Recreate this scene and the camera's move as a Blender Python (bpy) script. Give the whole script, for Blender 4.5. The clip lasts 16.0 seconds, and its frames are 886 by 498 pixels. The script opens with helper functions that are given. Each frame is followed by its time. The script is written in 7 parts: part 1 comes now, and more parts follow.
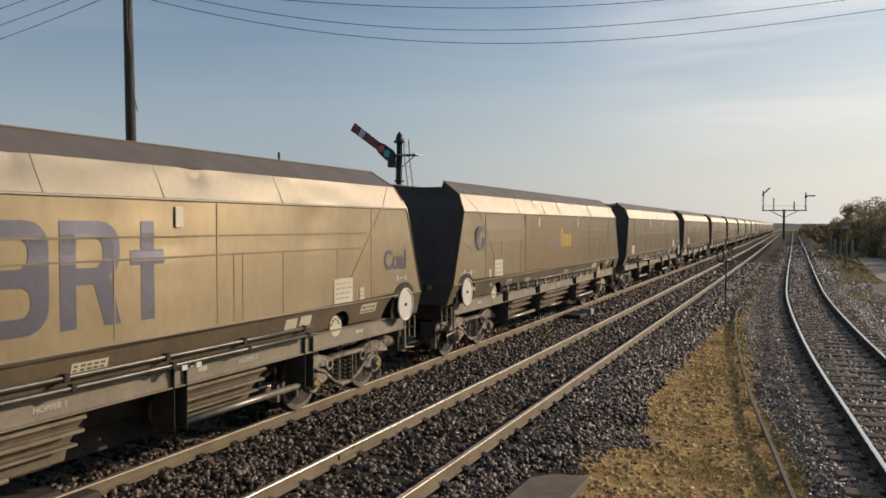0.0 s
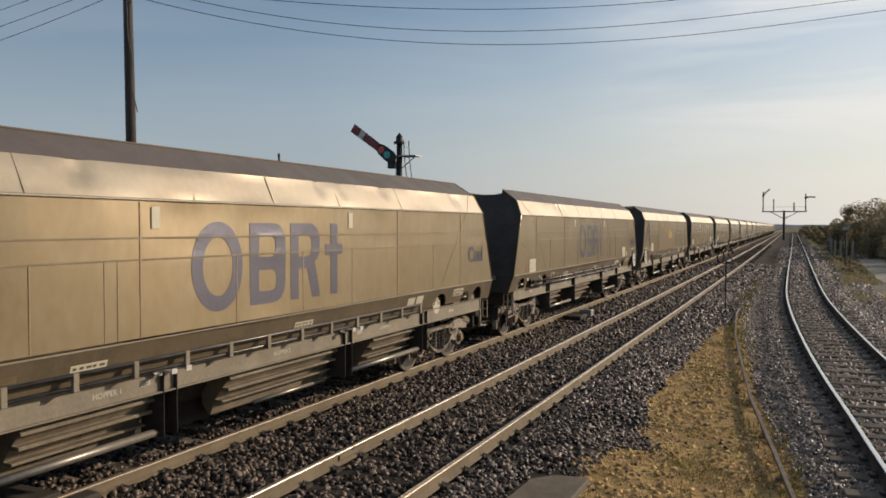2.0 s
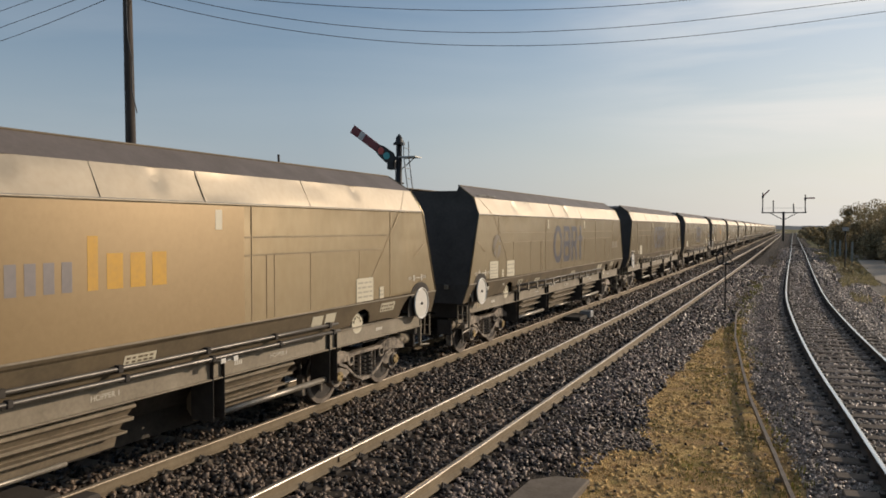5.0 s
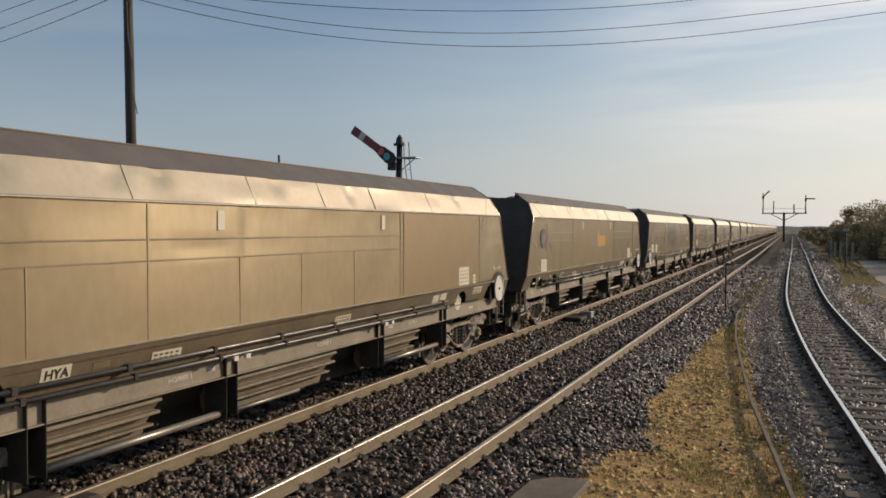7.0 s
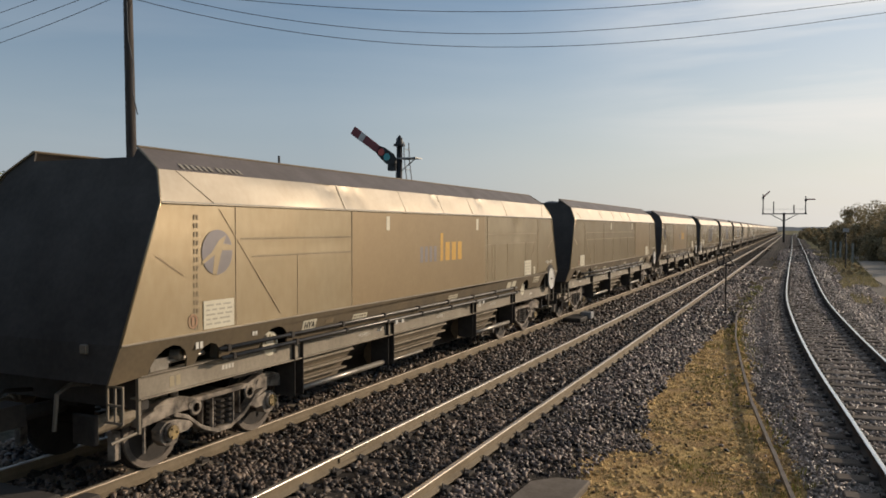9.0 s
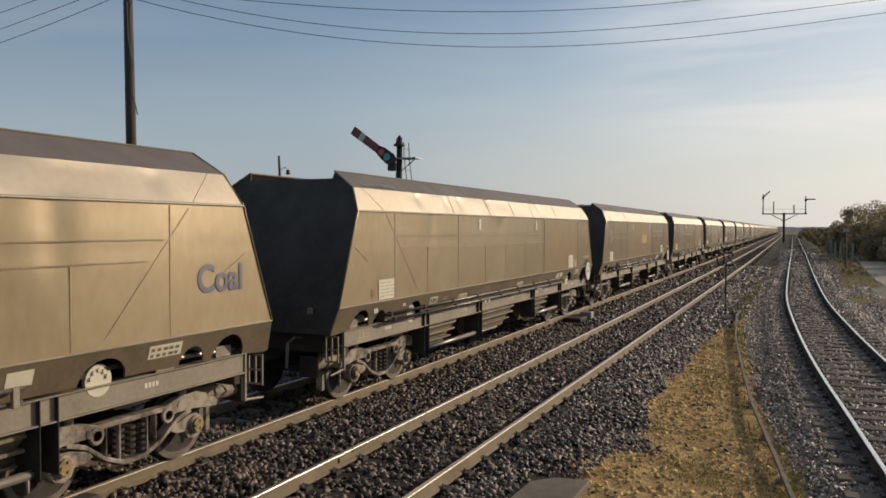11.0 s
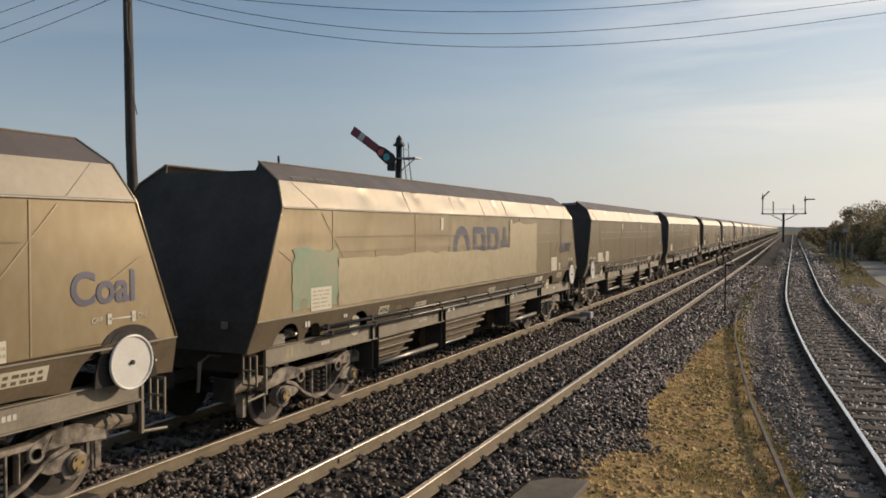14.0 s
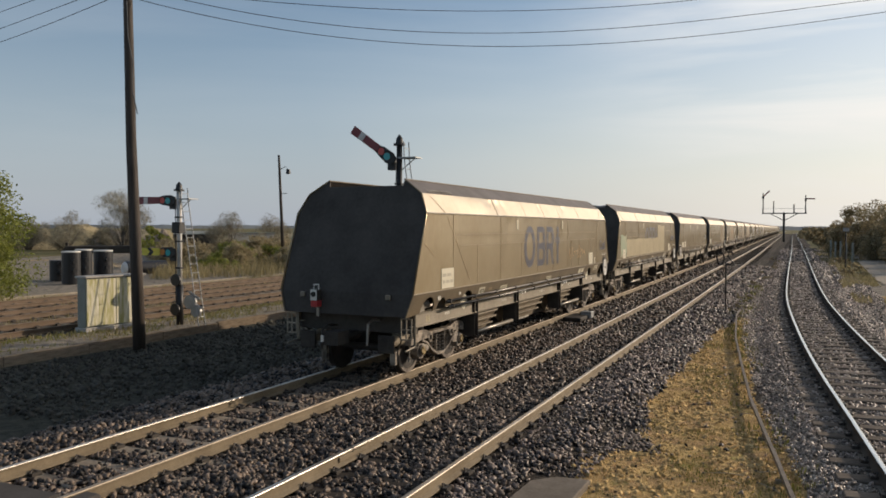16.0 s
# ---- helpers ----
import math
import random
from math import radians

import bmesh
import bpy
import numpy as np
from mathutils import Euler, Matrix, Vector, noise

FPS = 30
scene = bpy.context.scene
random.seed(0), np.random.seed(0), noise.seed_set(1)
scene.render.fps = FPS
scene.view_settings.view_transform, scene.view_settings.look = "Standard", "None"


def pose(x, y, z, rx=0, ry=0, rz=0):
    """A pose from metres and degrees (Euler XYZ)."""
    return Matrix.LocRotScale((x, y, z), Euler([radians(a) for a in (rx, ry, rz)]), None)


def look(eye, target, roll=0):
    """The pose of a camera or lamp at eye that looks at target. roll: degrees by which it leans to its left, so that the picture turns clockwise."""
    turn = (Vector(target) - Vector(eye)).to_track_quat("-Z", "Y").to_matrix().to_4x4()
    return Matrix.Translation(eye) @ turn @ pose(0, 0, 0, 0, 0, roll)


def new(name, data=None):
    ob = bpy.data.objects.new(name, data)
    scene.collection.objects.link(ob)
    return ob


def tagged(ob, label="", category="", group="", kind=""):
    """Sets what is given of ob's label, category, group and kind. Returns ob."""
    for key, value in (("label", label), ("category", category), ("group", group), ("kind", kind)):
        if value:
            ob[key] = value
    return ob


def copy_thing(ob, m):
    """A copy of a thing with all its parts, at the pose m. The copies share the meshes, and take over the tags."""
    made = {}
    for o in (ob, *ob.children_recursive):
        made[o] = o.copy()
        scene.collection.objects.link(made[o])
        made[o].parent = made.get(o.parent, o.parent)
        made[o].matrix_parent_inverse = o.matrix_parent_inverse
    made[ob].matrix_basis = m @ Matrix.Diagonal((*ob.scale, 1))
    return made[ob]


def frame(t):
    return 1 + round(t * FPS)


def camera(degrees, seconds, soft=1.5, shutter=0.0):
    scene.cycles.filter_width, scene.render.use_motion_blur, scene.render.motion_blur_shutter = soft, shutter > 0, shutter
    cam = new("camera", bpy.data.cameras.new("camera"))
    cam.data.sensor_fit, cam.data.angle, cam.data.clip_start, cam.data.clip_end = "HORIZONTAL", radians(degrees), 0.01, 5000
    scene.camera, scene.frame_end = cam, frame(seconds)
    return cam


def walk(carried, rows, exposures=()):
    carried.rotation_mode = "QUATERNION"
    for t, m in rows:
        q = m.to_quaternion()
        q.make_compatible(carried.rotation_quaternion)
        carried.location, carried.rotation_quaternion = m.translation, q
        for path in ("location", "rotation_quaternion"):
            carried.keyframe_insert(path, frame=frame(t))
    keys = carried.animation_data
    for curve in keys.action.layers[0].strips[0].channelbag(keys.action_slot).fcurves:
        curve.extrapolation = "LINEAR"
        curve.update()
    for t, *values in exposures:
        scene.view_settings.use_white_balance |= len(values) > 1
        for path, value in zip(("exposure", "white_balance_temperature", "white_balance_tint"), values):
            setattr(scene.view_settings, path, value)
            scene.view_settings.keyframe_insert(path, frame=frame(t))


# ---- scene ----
import mathutils

# ---------- camera and its walk ----------
EYE = (0.0, 0.0, 2.901)
cam = camera(59.12, 16.0, soft=1.7, shutter=0.0)


def aim(down, side=0.0):
    yaw = radians(24.498 - side)
    pitch = radians(down)
    way = Vector((-math.sin(yaw) * math.cos(pitch), math.cos(yaw) * math.cos(pitch), -math.sin(pitch)))
    return look(EYE, Vector(EYE) + way * 10, 0.159)


walk(cam, [(0.0, aim(1.792)), (1.0, aim(1.765)), (2.0, aim(1.709)), (3.0, aim(1.675, 0.02)), (4.0, aim(1.66, 0.03)),
           (5.5, aim(1.615, 0.02)), (7.0, aim(1.585)), (8.0, aim(1.55)), (9.0, aim(1.543)), (12.0, aim(1.543)),
           (13.0, aim(1.543, 0.03)), (14.5, aim(1.543, 0.02)), (15.3, aim(1.56)), (16.0, aim(1.585))],
     exposures=[(0.0, 0.0), (14.8, 0.0), (15.5, 0.06), (16.0, 0.14)])

# ---------- sky and sun ----------
SUN_AZ = 40.0      # degrees to the right of the running line
SUN_EL = 18.0
world = bpy.data.worlds.new("sky")
scene.world = world
world.use_nodes = True
wn, wl = world.node_tree.nodes, world.node_tree.links
wn.clear()
w_out = wn.new("ShaderNodeOutputWorld")
w_bg = wn.new("ShaderNodeBackground")
w_bg.inputs["Strength"].default_value = 0.099
sky = wn.new("ShaderNodeTexSky")
sky.sky_type = "NISHITA"
sky.sun_disc = False
sky.sun_elevation = radians(SUN_EL)
sky.sun_rotation = radians(SUN_AZ)
sky.air_density, sky.dust_density, sky.ozone_density = 1.0, 0.7, 1.6
w_tc = wn.new("ShaderNodeTexCoord")
w_map = wn.new("ShaderNodeMapping")
w_map.inputs["Rotation"].default_value = (radians(4), radians(-7), radians(25))
w_map.inputs["Scale"].default_value = (1.3, 1.6, 11.0)
w_noise = wn.new("ShaderNodeTexNoise")
w_noise.inputs["Scale"].default_value = 1.6
w_noise.inputs["Detail"].default_value = 7
w_noise.inputs["Roughness"].default_value = 0.52
w_noise.inputs["Distortion"].default_value = 0.5
w_ramp = wn.new("ShaderNodeValToRGB")
w_ramp.color_ramp.elements[0].position, w_ramp.color_ramp.elements[0].color = 0.40, (0.24, 0.24, 0.24, 1)
w_ramp.color_ramp.elements[1].position, w_ramp.color_ramp.elements[1].color = 0.66, (1, 1, 1, 1)
# thin high cloud grows brighter towards the sun
w_dot = wn.new("ShaderNodeVectorMath")
w_dot.operation = "DOT_PRODUCT"
w_dot.inputs[1].default_value = (math.sin(radians(SUN_AZ)) * math.cos(radians(SUN_EL)),
                                 math.cos(radians(SUN_AZ)) * math.cos(radians(SUN_EL)), math.sin(radians(SUN_EL)))
w_near = wn.new("ShaderNodeMapRange")
w_near.interpolation_type = "SMOOTHSTEP"
w_near.inputs["From Min"].default_value, w_near.inputs["From Max"].default_value = 0.54, 0.85
w_near.inputs["To Min"].default_value, w_near.inputs["To Max"].default_value = 0.08, 1.0
w_mul = wn.new("ShaderNodeMath")
w_mul.operation = "MULTIPLY"
w_mix = wn.new("ShaderNodeMix")
w_mix.data_type = "RGBA"
w_mix.inputs["B"].default_value = (9.6, 9.35, 9.0, 1)
wl.new(w_tc.outputs["Generated"], w_map.inputs["Vector"])
wl.new(w_map.outputs["Vector"], w_noise.inputs["Vector"])
wl.new(w_noise.outputs["Fac"], w_ramp.inputs["Fac"])
wl.new(w_tc.outputs["Generated"], w_dot.inputs[0])
wl.new(w_dot.outputs["Value"], w_near.inputs["Value"])
wl.new(w_ramp.outputs["Color"], w_mul.inputs[0])
wl.new(w_near.outputs["Result"], w_mul.inputs[1])
wl.new(w_mul.outputs["Value"], w_mix.inputs["Factor"])
wl.new(sky.outputs["Color"], w_mix.inputs["A"])
# pale haze towards the skyline, warmer and brighter towards the sun
w_sep = wn.new("ShaderNodeSeparateXYZ")
w_low = wn.new("ShaderNodeMapRange")
w_low.interpolation_type = "SMOOTHSTEP"
w_low.inputs["From Min"].default_value, w_low.inputs["From Max"].default_value = 0.30, -0.03
w_low.inputs["To Min"].default_value, w_low.inputs["To Max"].default_value = 0.0, 0.88
w_tint = wn.new("ShaderNodeValToRGB")
for e, (p, c) in zip((w_tint.color_ramp.elements[0], w_tint.color_ramp.elements[1]), ((0.30, (0.405, 0.452, 0.53, 1)), (1.0, (1.0, 0.92, 0.80, 1)))):
    e.position, e.color = p, c
w_gain = wn.new("ShaderNodeVectorMath")
w_gain.operation = "SCALE"
w_gain.inputs["Scale"].default_value = 9.2
w_haze = wn.new("ShaderNodeMix")
w_haze.data_type = "RGBA"
wl.new(w_tc.outputs["Generated"], w_sep.inputs["Vector"])
wl.new(w_sep.outputs["Z"], w_low.inputs["Value"])
wl.new(w_dot.outputs["Value"], w_tint.inputs["Fac"])
wl.new(w_tint.outputs["Color"], w_gain.inputs[0])
wl.new(w_low.outputs["Result"], w_haze.inputs["Factor"])
wl.new(w_mix.outputs["Result"], w_haze.inputs["A"])
wl.new(w_gain.outputs["Vector"], w_haze.inputs["B"])
wl.new(w_haze.outputs["Result"], w_bg.inputs["Color"])
wl.new(w_bg.outputs["Background"], w_out.inputs["Surface"])

sun_data = bpy.data.lights.new("sun", "SUN")
sun_data.energy = 3.2
sun_data.angle = radians(0.6)
sun_data.color = (1.0, 0.825, 0.645)
sun = new("sun", sun_data)
sun_way = Vector(w_dot.inputs[1].default_value)
sun.matrix_world = look(sun_way * 200, (0, 0, 0))


# ---------- materials ----------
def mat(name, base, dark=None, rough=0.6, metal=0.0, fine=40.0, coarse=2.0, amount=0.5, bump=0.2, depth=0.01,
        rand=0.0, island=0.0, streak=(1, 1, 1), spec=0.5, rough_var=0.15, world_space=False, pass_light=0.0):
    m = bpy.data.materials.new(name)
    m.use_nodes = True
    n, l = m.node_tree.nodes, m.node_tree.links
    bsdf = n["Principled BSDF"]
    dark = dark or tuple(c * 0.6 for c in base)
    tc = n.new("ShaderNodeTexCoord")
    if world_space:
        geo = n.new("ShaderNodeNewGeometry")
        vec = geo.outputs["Position"]
    else:
        vec = tc.outputs["Object"]
    mp = n.new("ShaderNodeMapping")
    mp.inputs["Scale"].default_value = streak
    l.new(vec, mp.inputs["Vector"])
    n1 = n.new("ShaderNodeTexNoise")
    n1.inputs["Scale"].default_value, n1.inputs["Detail"].default_value, n1.inputs["Roughness"].default_value = coarse, 6, 0.6
    n2 = n.new("ShaderNodeTexNoise")
    n2.inputs["Scale"].default_value, n2.inputs["Detail"].default_value = fine, 4
    l.new(mp.outputs["Vector"], n1.inputs["Vector"])
    l.new(mp.outputs["Vector"], n2.inputs["Vector"])
    add = n.new("ShaderNodeMath")
    add.operation = "MULTIPLY_ADD"
    add.inputs[1].default_value = 0.45
    l.new(n2.outputs["Fac"], add.inputs[0])
    l.new(n1.outputs["Fac"], add.inputs[2])
    mr = n.new("ShaderNodeMapRange")
    mr.inputs["From Min"].default_value, mr.inputs["From Max"].default_value = 0.5, 0.95
    mr.inputs["To Min"].default_value, mr.inputs["To Max"].default_value = 0.5 - amount / 2, 0.5 + amount / 2
    l.new(add.outputs["Value"], mr.inputs["Value"])
    fac = mr.outputs["Result"]
    if rand or island:
        src = n.new("ShaderNodeObjectInfo").outputs["Random"] if rand else n.new("ShaderNodeNewGeometry").outputs["Random Per Island"]
        a2 = n.new("ShaderNodeMath")
        a2.operation = "MULTIPLY_ADD"
        a2.inputs[1].default_value = rand or island
        l.new(src, a2.inputs[0])
        sub = n.new("ShaderNodeMath")
        sub.operation = "SUBTRACT"
        sub.inputs[1].default_value = (rand or island) / 2
        l.new(fac, sub.inputs[0])
        l.new(sub.outputs["Value"], a2.inputs[2])
        fac = a2.outputs["Value"]
    mix = n.new("ShaderNodeMix")
    mix.data_type = "RGBA"
    mix.inputs["A"].default_value, mix.inputs["B"].default_value = (*dark, 1), (*base, 1)
    l.new(fac, mix.inputs["Factor"])
    l.new(mix.outputs["Result"], bsdf.inputs["Base Color"])
    rr = n.new("ShaderNodeMapRange")
    rr.inputs["To Min"].default_value, rr.inputs["To Max"].default_value = min(1, rough + rough_var), max(0.05, rough - rough_var)
    l.new(n1.outputs["Fac"], rr.inputs["Value"])
    l.new(rr.outputs["Result"], bsdf.inputs["Roughness"])
    bsdf.inputs["Metallic"].default_value = metal
    bsdf.inputs["Specular IOR Level"].default_value = spec
    if pass_light:
        # thin leaves let light through
        tl = n.new("ShaderNodeBsdfTranslucent")
        mx = n.new("ShaderNodeMixShader")
        mx.inputs["Fac"].default_value = pass_light
        l.new(mix.outputs["Result"], tl.inputs["Color"])
        l.new(bsdf.outputs["BSDF"], mx.inputs[1])
        l.new(tl.outputs["BSDF"], mx.inputs[2])
        l.new(mx.outputs["Shader"], n["Material Output"].inputs["Surface"])
    if bump:
        b = n.new("ShaderNodeBump")
        b.inputs["Strength"].default_value, b.inputs["Distance"].default_value = bump, depth
        l.new(add.outputs["Value"], b.inputs["Height"])
        l.new(b.outputs["Normal"], bsdf.inputs["Normal"])
    return m


M_body = mat("gold_grey_paint", (0.44, 0.352, 0.22), (0.30, 0.225, 0.122), 0.245, 0.46, 9, 0.9, 0.8, 0.10, 0.02, rand=0.3, streak=(1, 1, 0.55), rough_var=0.06)
M_body.node_tree.nodes["Principled BSDF"].inputs["Coat Weight"].default_value = 0.22
M_body.node_tree.nodes["Principled BSDF"].inputs["Coat Roughness"].default_value = 0.38


def brushed(m, amount):
    """Rolled sheet: its shine is drawn out up and down."""
    n, l = m.node_tree.nodes, m.node_tree.links
    up = n.new("ShaderNodeCombineXYZ")
    up.inputs["Z"].default_value = 1.0
    n["Principled BSDF"].inputs["Anisotropic"].default_value = amount
    l.new(up.outputs["Vector"], n["Principled BSDF"].inputs["Tangent"])
    return m


M_patch = mat("repainted_tan_panel", (0.31, 0.225, 0.122), (0.23, 0.162, 0.082), 0.34, 0.4, 14, 1.2, 0.7, 0.05, rough_var=0.06)
M_upper = mat("pale_dented_steel", (0.43, 0.37, 0.28), (0.32, 0.265, 0.19), 0.40, 0.55, 12, 1.1, 0.7, 0.08, 0.012, rough_var=0.06)
brushed(M_body, 0.60)
brushed(M_patch, 0.50)
M_top = mat("coal_dusted_capping", (0.195, 0.162, 0.138), (0.12, 0.10, 0.084), 0.62, 0.1, 20, 1.5, 0.7, 0.1)
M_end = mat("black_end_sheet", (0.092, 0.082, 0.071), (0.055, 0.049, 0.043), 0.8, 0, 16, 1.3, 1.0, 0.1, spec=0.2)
M_skirt = mat("brown_dusty_skirt", (0.185, 0.138, 0.08), (0.095, 0.072, 0.042), 0.6, 0, 18, 1.6, 0.8, 0.12)
M_sole = mat("dusty_grey_solebar", (0.33, 0.28, 0.205), (0.19, 0.157, 0.11), 0.6, 0.1, 22, 1.8, 0.9, 0.15)
M_under = mat("brake_dust_brown", (0.30, 0.243, 0.165), (0.14, 0.11, 0.072), 0.75, 0, 22, 3, 0.8, 0.3)
M_bogie = mat("dusty_bogie_steel", (0.38, 0.315, 0.24), (0.075, 0.060, 0.045), 0.7, 0.0, 9, 4, 1.6, 0.5, 0.02)
M_dark = mat("dark_oily_steel", (0.075, 0.064, 0.052), (0.028, 0.024, 0.020), 0.75, 0.0, 18, 2, 0.8, 0.2, spec=0.25)
M_pipe = mat("worn_steel_pipe", (0.36, 0.33, 0.28), (0.19, 0.165, 0.13), 0.4, 0.5, 30, 3, 0.8, 0.1)
M_pipe2 = mat("dark_grey_air_pipe", (0.16, 0.145, 0.125), (0.065, 0.057, 0.047), 0.38, 0.35, 30, 3, 0.9, 0.1)
M_cant = mat("rubbed_bright_cantrail", (0.60, 0.53, 0.42), (0.44, 0.375, 0.28), 0.24, 0.65, 20, 2, 0.8, 0.05, rough_var=0.08)
# paler than the wheel: the sun on the rim is put into its colour
M_tyre = mat("sunlit_tone_tyre", (0.24, 0.195, 0.15), (0.10, 0.082, 0.064), 0.7, 0.1, 20, 4, 0.9, 0.2)
M_dust = mat("dusty_data_panel", (0.42, 0.37, 0.28), (0.30, 0.255, 0.18), 0.5, 0, 30, 4, 0.9, 0.02)
# wheel colour darkened for the shade behind the bogie frame
M_wheel = mat("shade_darkened_wheel", (0.055, 0.044, 0.034), (0.022, 0.018, 0.014), 0.75, 0.0, 20, 4, 0.9, 0.2)
M_cap = mat("yellow_axle_cap", (0.46, 0.32, 0.12), (0.14, 0.10, 0.05), 0.6, 0, 40, 8, 0.9, 0.2)
M_disc = mat("white_enamel_disc", (0.80, 0.77, 0.70), (0.66, 0.61, 0.52), 0.35, 0, 25, 3, 0.6, 0.03)
M_white = mat("off_white_lettering", (0.72, 0.69, 0.60), (0.52, 0.47, 0.38), 0.5, 0, 60, 4, 0.9, 0.02)
M_plate = mat("cream_notice_plate", (0.72, 0.665, 0.51), (0.57, 0.51, 0.37), 0.45, 0, 40, 3, 0.7, 0.02)
M_ink = mat("faded_notice_ink", (0.47, 0.42, 0.31), (0.36, 0.315, 0.225), 0.5, 0, 40, 3, 0.7, 0.0)
M_blue = brushed(mat("faded_blue_paint", (0.122, 0.120, 0.150), (0.085, 0.085, 0.112), 0.33, 0.55, 16, 2.2, 0.9, 0.05, rough_var=0.06), 0.5)
M_greyblue = mat("washed_grey_blue_paint", (0.25, 0.225, 0.215), (0.18, 0.165, 0.17), 0.42, 0.3, 16, 2.2, 0.9, 0.05)
M_yellow = mat("faded_yellow_paint", (0.66, 0.36, 0.03), (0.50, 0.28, 0.05), 0.45, 0, 20, 2.5, 0.8, 0.03)
M_green = mat("washed_green_paint", (0.21, 0.29, 0.19), (0.32, 0.31, 0.19), 0.5, 0.05, 8, 1.6, 1.2, 0.04)
M_tan = mat("pale_overpaint", (0.54, 0.46, 0.31), (0.40, 0.335, 0.215), 0.36, 0.45, 7, 0.7, 1.3, 0.08, 0.018)
M_orange = mat("orange_spray_paint", (0.72, 0.47, 0.22), (0.60, 0.40, 0.20), 0.5, 0, 30, 4, 0.8, 0.0)
M_red = mat("red_lamp_body", (0.55, 0.05, 0.05), (0.35, 0.03, 0.03), 0.35, 0, 20, 3, 0.6, 0.05)
M_dullmark = mat("dull_brown_grey_paint", (0.21, 0.178, 0.14), (0.15, 0.127, 0.10), 0.42, 0.3, 16, 2.2, 0.9, 0.03)
M_trace = mat("trace_of_old_paint", (0.33, 0.28, 0.20), (0.25, 0.205, 0.14), 0.42, 0.3, 16, 2.2, 0.9, 0.03)
M_faded = mat("faded_red_paint", (0.40, 0.20, 0.12), (0.34, 0.235, 0.14), 0.45, 0.2, 20, 6, 1.2, 0.0)
M_seam = mat("weld_seam", (0.36, 0.285, 0.18), (0.22, 0.165, 0.10), 0.45, 0.5, 30, 2, 0.9, 0.1)
M_grime = mat("grimy_ledge", (0.27, 0.21, 0.125), (0.15, 0.115, 0.066), 0.6, 0.1, 24, 1.5, 1.0, 0.1)
M_coal = mat("coal", (0.045, 0.042, 0.039), (0.012, 0.012, 0.012), 0.55, 0, 30, 5, 0.9, 0.6, 0.03)
M_railside = mat("rusty_rail_side", (0.265, 0.205, 0.125), (0.145, 0.107, 0.062), 0.75, 0.0, 30, 2, 0.8, 0.25)
M_railtop = mat("worn_rail_head", (0.82, 0.80, 0.76), (0.68, 0.65, 0.59), 0.22, 0.85, 60, 2, 0.7, 0.02, rough_var=0.06)
# siding rail sides, their brown darkened to stand for the shaded face
M_railshade = mat("shade_dark_rail_side", (0.105, 0.080, 0.056), (0.05, 0.038, 0.028), 0.8, 0.0, 30, 2, 0.8, 0.25, spec=0.2)
M_railrust = mat("rusty_siding_rail", (0.20, 0.14, 0.09), (0.105, 0.072, 0.046), 0.8, 0.0, 30, 2, 0.8, 0.3)
M_sleeper = mat("dusty_concrete_sleeper", (0.34, 0.285, 0.215), (0.19, 0.152, 0.11), 0.85, 0, 30, 4, 0.9, 0.3, rand=0.4, spec=0.2)
M_timber = mat("tarred_timber_sleeper", (0.060, 0.048, 0.036), (0.026, 0.021, 0.016), 0.9, 0, 40, 3, 0.9, 0.4, rand=0.5, streak=(1, 6, 6), spec=0.2)
M_siding_wood = mat("dusty_grey_timber_sleeper", (0.20, 0.162, 0.125), (0.085, 0.068, 0.052), 0.9, 0, 40, 3, 0.9, 0.4, rand=0.5, streak=(1, 6, 6), spec=0.15)
M_clip = mat("dark_rail_clip", (0.06, 0.05, 0.04), (0.03, 0.025, 0.02), 0.7, 0.2, 30, 4, 0.8, 0.2)
M_railmid = mat("part_polished_rail_head", (0.60, 0.55, 0.48), (0.45, 0.40, 0.33), 0.34, 0.75, 60, 2, 0.8, 0.02, rough_var=0.08)
M_railworn = mat("brown_worn_rail_head", (0.52, 0.45, 0.36), (0.38, 0.32, 0.24), 0.38, 0.6, 50, 2, 0.8, 0.03, rough_var=0.08)
M_railgrey = mat("grey_rail_head", (0.58, 0.54, 0.48), (0.42, 0.375, 0.31), 0.37, 0.55, 50, 2, 0.8, 0.05, rough_var=0.08)
M_raildull = mat("dusty_brown_rail_head", (0.42, 0.35, 0.26), (0.30, 0.235, 0.165), 0.5, 0.35, 50, 2, 0.8, 0.05, rough_var=0.08)


